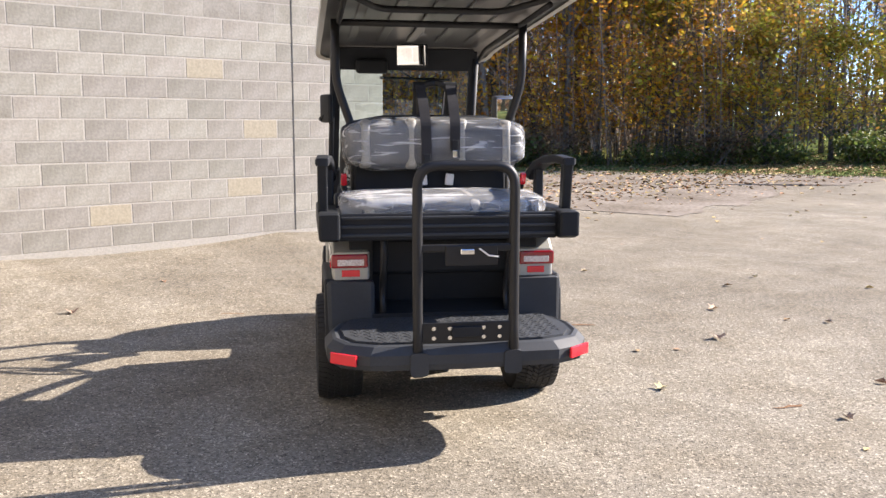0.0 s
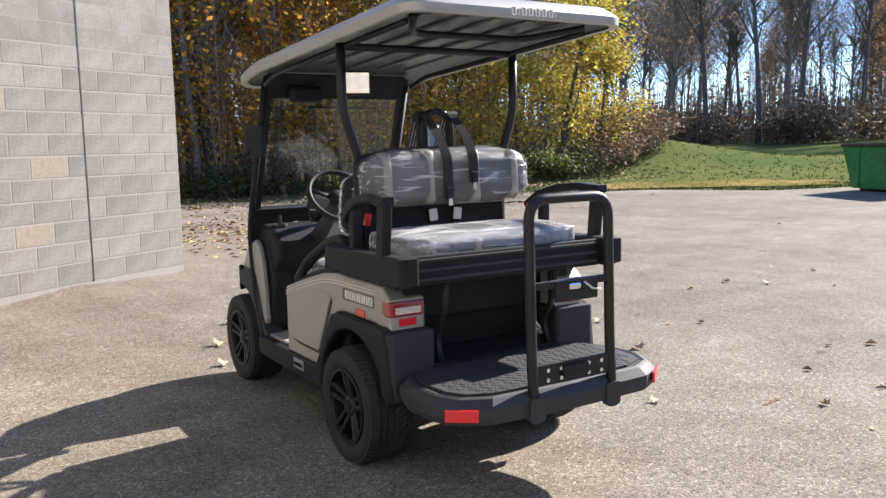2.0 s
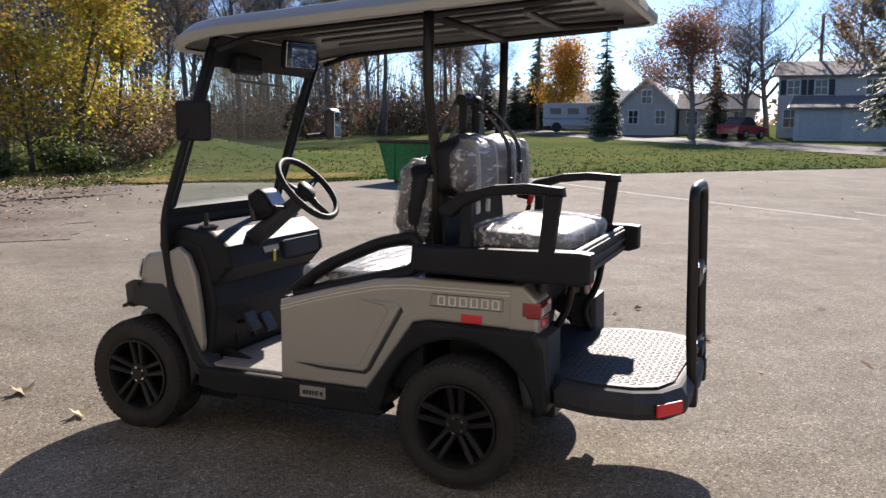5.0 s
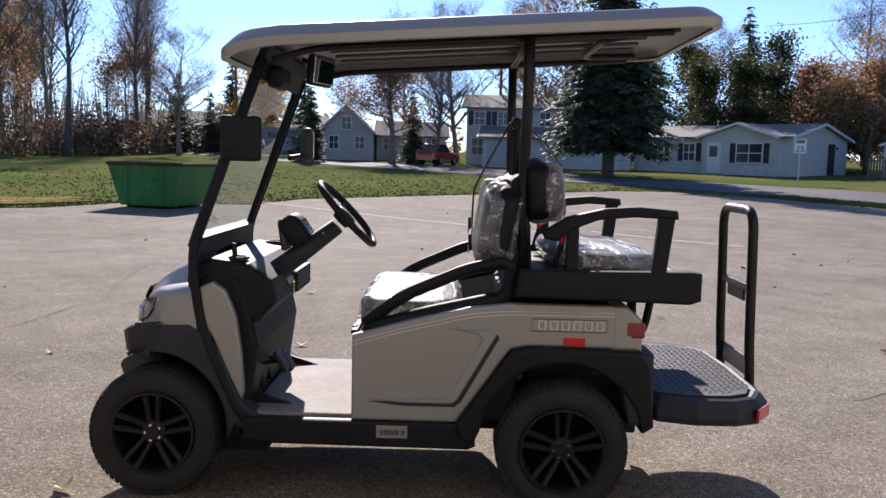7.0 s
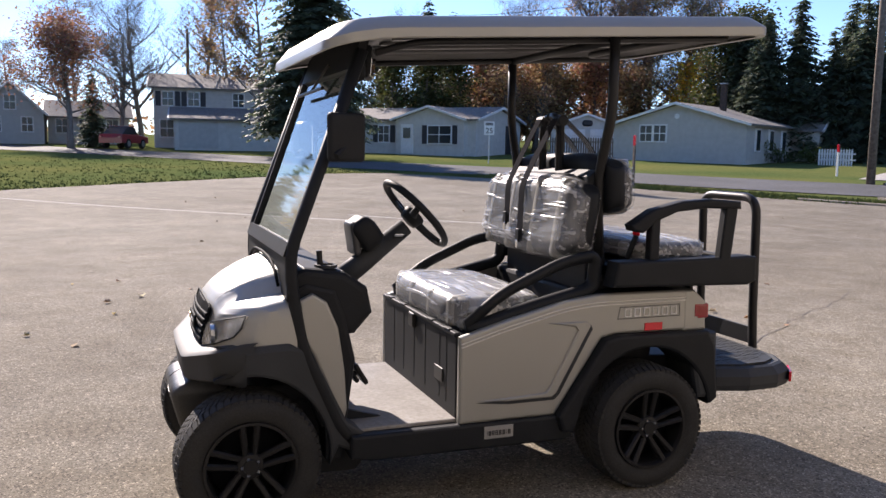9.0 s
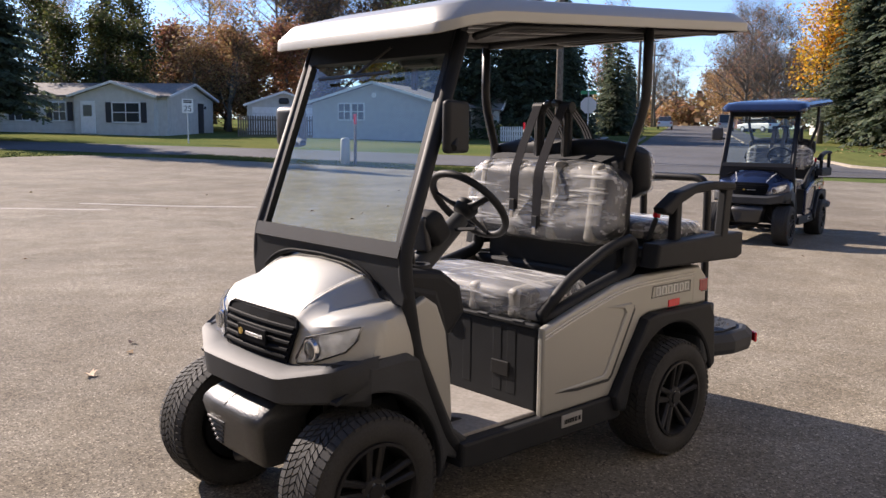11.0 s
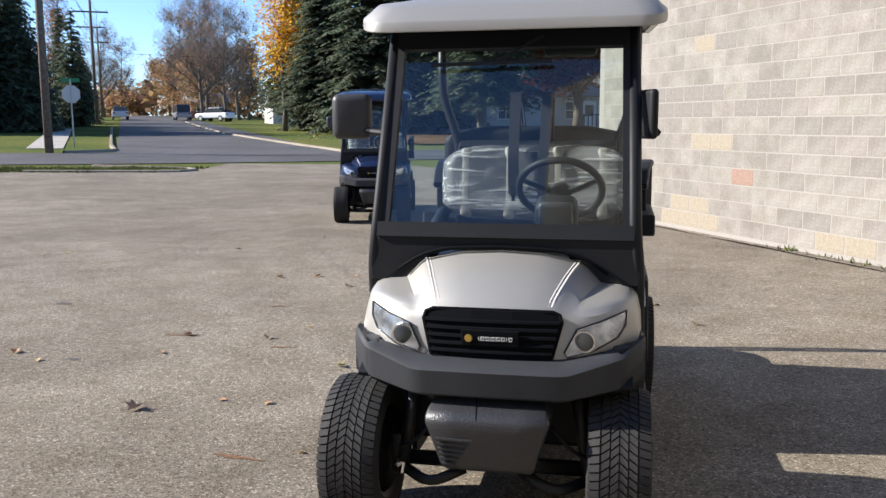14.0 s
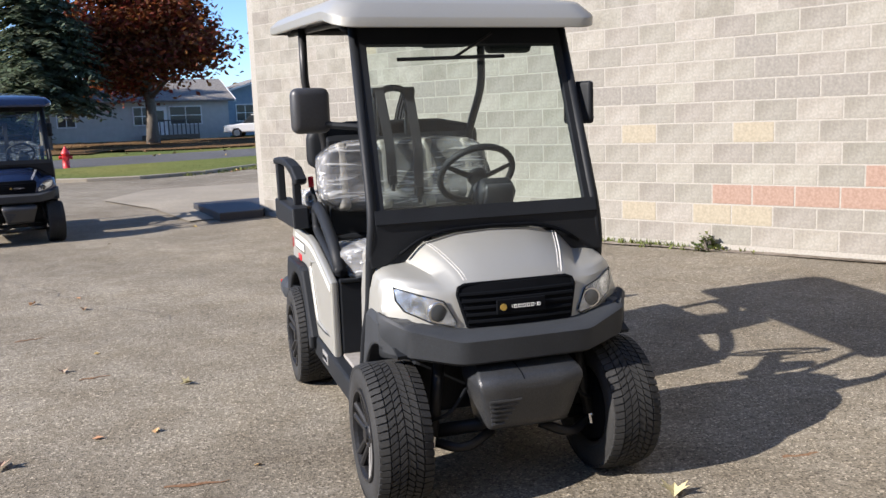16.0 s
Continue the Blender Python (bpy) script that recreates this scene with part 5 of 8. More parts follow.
# ---- houses ----
def opening(parent, kind, x, z, w, h, y, shutters=False, mat=None):
    """A window or door on a wall that faces -y in the house's frame."""
    if kind == "window":
        win = part("window", bx((x, y - 0.03, z), (w + 0.16, 0.08, h + 0.16), 0.01), WHITE, parent)
        part("pane", bx((x, y - 0.062, z), (w, 0.03, h)), PANE, win)
        part("mullion", bx((x, y - 0.08, z), (0.05, 0.02, h)), WHITE, win)
        part("rail", bx((x, y - 0.081, z), (w, 0.02, 0.05)), WHITE, win)
        if shutters:
            for s in (-1, 1):
                part("shutter", bx((x + s * (w / 2 + 0.30), y - 0.03, z), (0.36, 0.06, h + 0.1), 0.01), SHUTTER, win)
    elif kind == "door":
        d = part("door", bx((x, y - 0.03, z), (w, 0.08, h), 0.01), mat or WHITE, parent)
        part("door_glass", bx((x, y - 0.075, z + h * 0.2), (w * 0.6, 0.02, h * 0.35)), PANE, d)
    else:
        d = part("garage_door", bx((x, y - 0.02, z), (w, 0.06, h), 0.01), mat or WHITE, parent)
        for i in range(1, 4):
            part("door_groove", bx((x, y - 0.052, z - h / 2 + h * i / 4), (w * 0.98, 0.01, 0.03)), SIDING_GREY, d)


def gable(parent, x0, x1, y0, y1, wall, peak, siding, along="x", over=0.4, sunk=0.6):
    """A block with a gable roof; its ridge runs along x or y. Walls stand on the ground, a little sunk."""
    cx, cy = (x0 + x1) / 2, (y0 + y1) / 2
    if along == "x":
        prof = [(y0, -sunk), (y1, -sunk), (y1, wall), (cy, peak), (y0, wall)]
        part("wall", prism(bmesh.new(), prof, x0, x1, "x"), siding, parent)
        half, ridge = (y1 - y0) / 2, x1 - x0
    else:
        prof = [(x0, -sunk), (x1, -sunk), (x1, wall), (cx, peak), (x0, wall)]
        part("wall", prism(bmesh.new(), prof, y0, y1, "y"), siding, parent)
        half, ridge = (x1 - x0) / 2, y1 - y0
    for s in (-1, 1):
        sl = (peak - wall) / half
        a, b = -over - half, 0.0
        pr = [(a * s, wall - sl * over + 0.02), (0, peak + 0.02), (0, peak + 0.16), (a * s, wall - sl * over + 0.14)]
        if along == "x":
            roof = part("roof", prism(bmesh.new(), [(cy + p, z) for p, z in pr], x0 - over, x1 + over, "x"), SHINGLE, parent)
        else:
            roof = part("roof", prism(bmesh.new(), [(cx + p, z) for p, z in pr], y0 - over, y1 + over, "y"), SHINGLE, parent)
        for end in (0, 1):
            p0, p1 = (a * s, wall - sl * over + 0.06), (0, peak + 0.07)
            if along == "x":
                xx = x0 - over - 0.02 if end == 0 else x1 + over + 0.02
                part("fascia", tube(bmesh.new(), [(xx, cy + p0[0], p0[1]), (xx, cy + p1[0], p1[1])], 0.10, 4), WHITE, roof)
            else:
                yy = y0 - over - 0.02 if end == 0 else y1 + over + 0.02
                part("fascia", tube(bmesh.new(), [(cx + p0[0], yy, p0[1]), (cx + p1[0], yy, p1[1])], 0.10, 4), WHITE, roof)


def siding_lines(parent, x0, x1, y, z0, z1, step=0.28):
    bm = bmesh.new()
    z = z0
    while z < z1:
        box(bm, ((x0 + x1) / 2, y - 0.006, z), (x1 - x0, 0.016, 0.018))
        z += step
    part("siding_lap", bm, SIDING_GREY, parent)


def house_at(x, y, turn, label):
    return tagged(empty("house", (x, y, gz(x, y)), turn), label, "house")


# ranch house with a front gable, across the road
h = house_at(55.1, -16.15, -138, "pale one-storey ranch house with dark shutters across the road")
gable(h, -3.6, 8.0, 0.0, 8.0, 2.3, 3.2, SIDING, "x", 0.3)
gable(h, 2.2, 7.4, -0.6, 3.0, 2.3, 3.1, SIDING, "y", 0.3)
siding_lines(h, -3.6, 2.2, 0.0, 0.2, 2.2)
opening(h, "window", 5.6, 1.3, 1.7, 1.15, -0.6, True)
opening(h, "door", 3.1, 1.0, 0.95, 2.0, -0.6)
opening(h, "window", 0.9, 1.35, 0.8, 1.1, 0.0, True)
opening(h, "window", -1.6, 1.35, 0.9, 1.1, 0.0, True)
part("side_door", bx((8.03, 5.6, 1.05), (0.08, 0.9, 2.05), 0.01), SHUTTER, h, "dark side door")
part("wall_lamp", bx((8.05, 6.4, 1.8), (0.1, 0.12, 0.2), 0.02), SHUTTER, h)
# house with its gable end to the road
h = house_at(40.05, -30.9, 210, "grey-sided one-storey house with a gable end to the road")
gable(h, -4.25, 4.25, 0.0, 13.0, 2.25, 3.45, SIDING_GREY, "y")
siding_lines(h, -4.25, 4.25, 0.0, 0.2, 2.2, 0.2)
opening(h, "window", -2.0, 1.72, 0.75, 0.95, 0.0)
opening(h, "window", -1.08, 1.72, 0.75, 0.95, 0.0)
part("gable_vent", lathe(bmesh.new(), [(-0.06, 0.16), (0.0, 0.16)], (0.0, -0.02, 2.75), 12, "y"), WHITE, h)
flue = part("chimney", bx((1.2, 4.2, 3.75), (0.34, 0.34, 2.3), 0.02), RUSTY, h, "dark metal flue with a cap")
part("flue_cap", bx((1.2, 4.2, 4.95), (0.46, 0.46, 0.08), 0.02), GALV, flue)
gable(h, 3.4, 6.0, 8.4, 11.4, 2.15, 3.1, SIDING, "x", 0.25)
for y in (1.8, 4.2, 6.6):
    win = part("side_window", bx((4.30, y, 1.35), (0.1, 0.8, 1.4), 0.01), WHITE, h)
    part("pane", bx((4.35, y, 1.35), (0.04, 0.6, 1.2)), PANE, win)
# garage between them
h = house_at(48.9, -29.9, -121, "small pale garage with a gable front")
gable(h, -2.5, 2.5, 0.0, 6.0, 2.0, 2.85, SIDING, "y", 0.25)
opening(h, "garage", -1.15, 0.95, 2.0, 1.85, 0.0)
opening(h, "garage", 1.2, 0.95, 2.0, 1.85, 0.0)
part("gable_vent", bx((0, -0.05, 2.3), (0.7, 0.1, 0.4), 0.12), SHUTTER, h)
# two-storey house with an attached garage
h = house_at(62.0, -6.1, -95, "pale two-storey house with an attached garage")
gable(h, -4.4, 4.4, 0.0, 8.0, 4.35, 5.5, SIDING, "x")
siding_lines(h, -4.4, 4.4, 0.0, 0.3, 4.3, 0.3)
for x in (-3.4, -1.6, 1.6):
    opening(h, "window", x, 3.55, 0.75, 0.95, 0.0, x < 0)
for x in (-3.5, -2.4):
    opening(h, "window", x, 1.4, 0.9, 1.2, 0.0)
gable(h, -2.9, 7.6, -4.6, 2.5, 1.95, 2.75, SIDING, "x", 0.35)
opening(h, "garage", -1.3, 0.95, 2.6, 1.9, -4.6, False, SIDING_GREY)
opening(h, "window", 3.6, 1.35, 1.1, 0.8, -4.6)
# white gabled house
h = house_at(66.0, 8.0, -88, "pale grey one-and-a-half-storey house with a steep gable")
gable(h, -2.2, 2.2, 0.0, 8.0, 2.3, 4.4, SIDING_GREY, "y", 0.3)
for x, z in ((-1.0, 1.4), (1.1, 1.4), (0.0, 3.0)):
    opening(h, "window", x, z, 0.7, 1.0, 0.0)
gable(h, 2.4, 8.2, 2.0, 8.0, 2.1, 3.3, SIDING_GREY, "x", 0.3)
for x in (3.4, 5.0, 7.0):
    opening(h, "window", x, 1.4, 0.8, 1.0, 2.0)
# low house and motorhome far beyond the lawn
h = house_at(80.0, 20.5, -78, "low pale house far beyond the lawn")
gable(h, -9.0, 9.0, 0.0, 8.0, 2.5, 3.9, SIDING_GREY, "x")
for x in (-6, -2, 3, 7):
    opening(h, "window", x, 1.5, 1.2, 1.0, 0.0)
# long grey house and blue house beyond the road
h = house_at(4.9, -55.7, 189, "long grey one-storey house behind a red tree")
gable(h, -7.5, 8.5, 0.0, 8.0, 2.55, 4.0, SIDING_GREY, "x")
for x in (-5.6, -1.8, 2.8, 5.6):
    opening(h, "window", x, 1.55, 1.0 if x != 5.6 else 2.0, 1.1, 0.0)
opening(h, "door", 3.9, 1.1, 0.95, 2.1, 0.0)
deck = part("deck", bx((4.4, -0.9, 0.15), (3.4, 1.8, 0.3), 0.02), WOODPOST, h)
for i in range(13):
    part("baluster", bx((2.8 + i * 0.27, -1.75, 0.75), (0.06, 0.06, 0.95)), SHUTTER, deck)
part("deck_rail", bx((4.4, -1.75, 1.22), (3.4, 0.09, 0.07)), SHUTTER, deck)
h = house_at(-7.3, -60.8, 189, "pale blue house with a garage")
gable(h, -5.0, 5.0, 0.0, 8.0, 2.7, 4.2, SIDING_BLUE, "y")
opening(h, "garage", 2.4, 1.15, 3.2, 2.2, 0.0)
opening(h, "window", -2.4, 1.6, 1.2, 1.1, 0.0)
h = house_at(31.4, -79.3, 215, "small pale grey outbuilding among spruces")
gable(h, -1.9, 1.9, 0.0, 4.0, 2.1, 2.9, SIDING_GREY, "y")
h = house_at(53.3, -105.6, 213, "small house with a reddish roof down the side street")
gable(h, -2.4, 2.4, 0.0, 6.0, 2.2, 3.3, BRICKRED, "x")
for x in (-1.2, 1.2):
    opening(h, "window", x, 1.5, 0.9, 1.1, 0.0)

# ---- street things ----
def picket_fence(p, q, height, mat, label, step=0.16):
    p, q = Vector((*p, 0)), Vector((*q, 0))
    d = q - p
    n = int(d.length / step)
    f = tagged(empty("fence", (p.x, p.y, gz(p.x, p.y)), math.degrees(math.atan2(d.y, d.x))), label, "fence")
    me = bpy.data.meshes.new("picket")
    bm = prism(bmesh.new(), [(-0.05, -0.1), (0.05, -0.1), (0.05, height - 0.08), (0, height), (-0.05, height - 0.08)], -0.012, 0.012, "y")
    bm.to_mesh(me)
    bm.free()
    me.materials.append(mat)
    for i in range(n):
        ob = new("picket", me)
        ob.parent = f
        ob.matrix_basis = pose(i * step, 0, 0)
    for z in (0.3, height - 0.3):
        part("fence_rail", bx((d.length / 2, 0.03, z), (d.length, 0.04, 0.08)), mat, f)


picket_fence((47.2, -25.4), (43.6, -29.0), 1.35, WOODPOST, "weathered wooden picket fence between houses")
picket_fence((35.8, -38.0), (33.8, -38.7), 0.95, WHITE, "white picket fence beside a house")


def skip_bin():
    """An open steel skip with sloping ends."""
    root = tagged(empty("dumpster", (17.6, 6.8, gz(17.6, 6.8)), 74), "green steel open-topped dumpster at the lawn's edge", "dumpster")
    w, lo, hi, hgt = 0.80, 0.70, 1.06, 1.06
    def tray(inset, z0, z1):
        return [(-lo + inset, -w + inset, z0), (lo - inset, -w + inset, z0), (lo - inset, w - inset, z0), (-lo + inset, w - inset, z0), (-hi + inset, -w + inset, z1), (hi - inset, -w + inset, z1), (hi - inset, w - inset, z1), (-hi + inset, w - inset, z1)]
    v = tray(0, 0.05, hgt) + tray(0.05, 0.10, hgt)
    f = [(0, 1, 2, 3), (0, 4, 5, 1), (1, 5, 6, 2), (2, 6, 7, 3), (3, 7, 4, 0), (8, 11, 10, 9), (8, 9, 13, 12), (9, 10, 14, 13), (10, 11, 15, 14), (11, 8, 12, 15), (4, 12, 13, 5), (5, 13, 14, 6), (6, 14, 15, 7), (7, 15, 12, 4)]
    ob = new("body", mesh_from("body", v, f, GREENPAINT))
    ob.parent = root
    part("rim", tube(bmesh.new(), [(-hi, -w, hgt), (hi, -w, hgt), (hi, w, hgt), (-hi, w, hgt)], 0.045, 6, True), RUSTY, root, "dark worn steel rim")
    for s in (-1, 1):
        for x in (-0.5, 0.5):
            part("rib", bx((x, s * (w + 0.02), 0.55), (0.08, 0.05, 0.92), 0.01), GREENPAINT, root)
        part("skid", bx((0, s * 0.52, 0.03), (1.36, 0.14, 0.1), 0.01), RUSTY, root)
    return root


skip_bin()


def hydrant(x, y):
    root = tagged(empty("fire_hydrant", (x, y, gz(x, y) - 0.05)), "red fire hydrant on a grass island", "hydrant")
    part("barrel", lathe(bmesh.new(), [(0, 0.17), (0.04, 0.17), (0.05, 0.11), (0.50, 0.11), (0.52, 0.145), (0.56, 0.145), (0.60, 0.12), (0.70, 0.07), (0.74, 0.035), (0.79, 0.03), (0.79, 0.0001)], (0, 0, 0), 18, "z"), HYDRANT, root, "", True)
    for s in (-1, 1):
        part("nozzle", lathe(bmesh.new(), [(0, 0.055), (s * 0.17, 0.055), (s * 0.17, 0.065), (s * 0.21, 0.06), (s * 0.21, 0.0001)], (0, 0, 0.42), 12, "x"), HYDRANT, root)
    part("nozzle", lathe(bmesh.new(), [(0, 0.07), (0.18, 0.07), (0.18, 0.08), (0.22, 0.075), (0.22, 0.0001)], (0, 0, 0.38), 12, "y"), HYDRANT, root)


hydrant(4.2, -27.1)


def utility_pole(x, y, hgt, turn, arms):
    root = tagged(empty("utility_pole", (x, y, gz(x, y)), turn), "weathered wooden utility pole beside the street", "utility pole", group="utility poles")
    part("pole", tube(bmesh.new(), [(0, 0, -0.3), (0, 0, hgt)], [0.16, 0.11], 10), WOODPOST, root, "", True)
    for k in range(arms):
        a = part("crossarm", bx((0, 0.12, hgt - 1.7 - 1.1 * k), (2.9 - 0.7 * k, 0.1, 0.13), 0.01), WOODPOST, root)
        for s in (-0.9, -0.45, 0.45, 0.9):
            part("insulator", lathe(bmesh.new(), [(0, 0.035), (0.12, 0.05), (0.14, 0.0001)], (s * (1.45 - 0.35 * k), 0.12, hgt - 1.64 - 1.1 * k), 8, "z"), GALV, a)


utility_pole(20.4, -25.2, 10.5, 28, 0)
utility_pole(44.3, -65.4, 11.4, 30, 1)
utility_pole(53.3, -79.3, 11.4, 30, 1)
utility_pole(65.7, -99.8, 11.4, 30, 1)
utility_pole(66.5, -4.5, 9.0, 0, 1)
utility_pole(72.0, 18.5, 9.0, 0, 0)


def wire(a, b, sag):
    a, b = Vector(a), Vector(b)
    ob = part("overhead_wire", tube(bmesh.new(), [a.lerp(b, i / 12) - Vector((0, 0, sag * 4 * (i / 12) * (1 - i / 12))) for i in range(13)], 0.016, 4), WIRE)
    tagged(ob, "thin black overhead cable between poles", "cable", group="overhead cables")


for z, o in ((10.9, -0.6), (10.9, 0.6), (9.9, 0.0), (8.6, 0.1)):
    wire((20.5 + o, -25.1, z), (44.3 + o, -65.4, z + 0.4), 0.7)
    wire((44.3 + o, -65.4, z + 0.4), (53.3 + o, -79.3, z + 0.6), 0.5)
wire((20.5, -25.1, 10.2), (-15.5, -35.4, 10.6), 0.9)
wire((20.5, -25.1, 9.6), (48, -19, 10.0), 0.8)
wire((44.3, -65.4, 7.9), (6.9, -78.3, 8.4), 0.8)


def sign_post(x, y, hgt, turn, label):
    root = tagged(empty("sign", (x, y, gz(x, y)), turn), label, "sign")
    part("post", bx((0, 0, hgt / 2 - 0.1), (0.06, 0.05, hgt + 0.2), 0.006), GALV, root)
    return root


s = sign_post(22.6, -30.0, 2.9, 30, "back of an octagonal stop sign with green street name sign above")
part("plate", prism(bmesh.new(), arc((0, 2.25), 0.40, 22.5, 382.5, 8)[:-1], -0.045, -0.035, "y"), SIGNBACK, s, "grey back of an octagonal sign")
part("name_blade", bx((0, 0, 2.85), (0.75, 0.02, 0.17)), SIGNGREEN, s, "green street name blade")
s = sign_post(39.2, -18.0, 2.2, -107, "white speed limit sign on a post")
part("plate", bx((0, -0.04, 1.9), (0.56, 0.012, 0.72), 0.003), WHITE, s)
for z in (2.16, 2.08):
    part("text_bar", bx((0, -0.048, z), (0.42, 0.006, 0.06)), SHUTTER, s)
txt = bpy.data.curves.new("number", "FONT")
txt.body, txt.size, txt.align_x, txt.extrude = "25", 0.42, "CENTER", 0.004
txt.materials.append(SHUTTER)
num = new("number", txt)
num.parent = s
num.matrix_basis = pose(0, -0.052, 1.62, 90, 0, 0)

b = tagged(empty("utility_box", (21.2, -14.9, gz(21.2, -14.9))), "small grey utility pedestal beside a marker post", "utility box")
part("pedestal", lathe(bmesh.new(), [(-0.1, 0.16), (0.85, 0.16), (0.93, 0.12), (0.95, 0.0001)], (0, 0, 0), 14, "z"), SIDING_GREY, b, "", True)
def marker(x, y, hgt, mat_low):
    b = tagged(empty("marker_post", (x, y, gz(x, y))), "thin marker post with a red top", "marker post", group="marker posts")
    part("post", bx((0, 0, hgt / 2 - 0.1), (0.10, 0.06, hgt + 0.1), 0.01), mat_low, b)
    part("cap", bx((0, 0, hgt + 0.12), (0.105, 0.065, 0.34), 0.01), REFLECT, b, "red top")


marker(20.9, -15.1, 1.45, WOODPOST)
marker(25.6, -28.9, 1.1, WHITE)


def car(name, label, paint, x, y, turn, long=4.5, van=False):
    root = tagged(empty(name, (x, y, gz(x, y) + 0.01), turn), label, "car")
    L = long / 2
    low = [(-L, 0.35), (-L + 0.05, 0.8), (-L + 1.1 if not van else -L + 0.5, 0.92), (L - 0.1, 0.95), (L, 0.7), (L, 0.35)]
    part("body", prism(bmesh.new(), [(a, b2) for a, b2 in low], -0.85, 0.85, "x", 0.08), paint, root)
    cab = [(-L + 1.1, 0.9), (-L + 1.8, 1.45), (L - 1.1, 1.48), (L - 0.3, 0.93)] if not van else [(-L + 0.6, 0.9), (-L + 1.3, 1.75), (L - 0.2, 1.78), (L - 0.02, 0.9)]
    part("cabin", prism(bmesh.new(), cab, -0.72, 0.72, "x", 0.06), PANE, root)
    part("roof", bx((0, (cab[1][0] + cab[2][0]) / 2, cab[1][1] + 0.02), (1.36, cab[2][0] - cab[1][0], 0.06), 0.02), paint, root)
    for sx in (-1, 1):
        for yy in (-L + 0.85, L - 0.85):
            w = part("wheel", lathe(bmesh.new(), [(-0.1, 0.2), (-0.1, 0.32), (0.1, 0.32), (0.1, 0.2), (0.1, 0.0001)], (sx * 0.78, yy, 0.32), 18), RUBBER, root)
            part("rim", lathe(bmesh.new(), [(0, 0.2), (sx * 0.105, 0.2), (sx * 0.11, 0.0001)], (sx * 0.78, yy, 0.32), 14), GALV, w)
        part("headlight", bx((sx * 0.62, -L + 0.03, 0.68), (0.3, 0.1, 0.14), 0.02), LAMPWHITE, root)
        part("tail_light", bx((sx * 0.68, L - 0.03, 0.75), (0.25, 0.1, 0.16), 0.02), TAILRED, root)


car("car", "silver minivan parked along the side street", CARPAINT_S, 48.2, -88.3, 33, 4.6, True)
car("car", "white sedan parked beside the side street", CARPAINT_W, 43.1, -86.3, 75)
car("car", "white car far down the side street", CARPAINT_W, 55.1, -86.7, 33)
car("car", "dark red car in a driveway", CARPAINT_R, 58.6, 0.4, 60, 3.6)
car("pickup", "white pickup truck parked beside a blue house", CARPAINT_W, -5.6, -54.3, 75, 5.2)
car("car", "dark car parked beyond the lawn", PANE, 77.5, 13.0, 20)
rv = tagged(empty("motorhome", (70.7, 14.6, gz(70.7, 14.6)), 10), "pale grey-white motorhome parked beyond the road", "motorhome")
part("body", prism(bmesh.new(), [(-2.9, 0.5), (-2.9, 1.3), (-2.3, 1.6), (-2.2, 2.5), (2.9, 2.5), (2.9, 0.5)], -1.1, 1.1, "x", 0.08), SIDING_GREY, rv)
for yy in (-1.3, 0.3, 1.8):
    part("window", bx((-1.12, yy, 1.8), (0.06, 0.9, 0.5), 0.02), PANE, rv)
part("stripe", bx((-1.115, 0.15, 1.15), (0.04, 5.3, 0.14)), SIDING_BLUE, rv)
for yy in (-1.9, 1.7):
    part("wheel", lathe(bmesh.new(), [(-0.12, 0.25), (-0.12, 0.42), (0.12, 0.42), (0.12, 0.0001)], (-1.05, yy, 0.42), 16), RUBBER, rv)

# raised slab at the building's corner
slab = [(0.75, -11.5), (0.45, -9.35), (-0.2, -9.5), (-0.3, -9.9), (-0.9, -11.9)]
tagged(part("corner_slab", prism(bmesh.new(), slab, -0.05, 0.15, "z", 0.015), SHUTTER), "low raised dark slab at the building corner", "slab", kind="structure")

# ---- golf cart ----
def tyre_mesh(bm, at, r, w, out):
    """A low-profile tyre with tread blocks; out is +1 or -1 along x."""
    h = w / 2
    prof = [(-h * 0.9, r * 0.66), (-h, r * 0.74), (-h * 1.0, r * 0.86), (-h * 0.93, r * 0.95), (-h * 0.8, r * 0.985), (h * 0.8, r * 0.985), (h * 0.93, r * 0.95), (h, r * 0.86), (h, r * 0.74), (h * 0.9, r * 0.66)]
    lathe(bm, prof, at, 48, "x", False)
    return bm


def tread_mesh(bm, at, r, w):
    """The raised blocks of the tread."""
    h = w / 2
    n = 60
    for k in range(n):
        a = 2 * math.pi * k / n
        for i, (x0, x1, sl) in enumerate(((-0.95, -0.60, 0.3), (-0.545, -0.30, 0.9), (-0.255, -0.02, 1.1), (0.02, 0.255, -1.1), (0.30, 0.545, -0.9), (0.60, 0.95, -0.3))):
            da, ring = 0.39 * 2 * math.pi / n, []
            for x, s in ((x0, -1), (x1, 1)):
                for e in (-1, 1):
                    ang = a + e * da + sl * s * da * 0.9 + (0.5 * 2 * math.pi / n if i in (1, 4) else 0)
                    rr = r * (1.0 if abs(x) < 0.8 else 0.965)
                    for q in (rr * 0.972, rr + 0.005):
                        ring.append(bm.verts.new(Vector(at) + Vector((x * h, q * math.cos(ang), q * math.sin(ang)))))
            o = ring
            for f in ((1, 3, 7, 5), (0, 1, 5, 4), (2, 6, 7, 3), (0, 2, 3, 1), (4, 5, 7, 6)):
                bm.faces.new([o[i2] for i2 in f])
    return bm


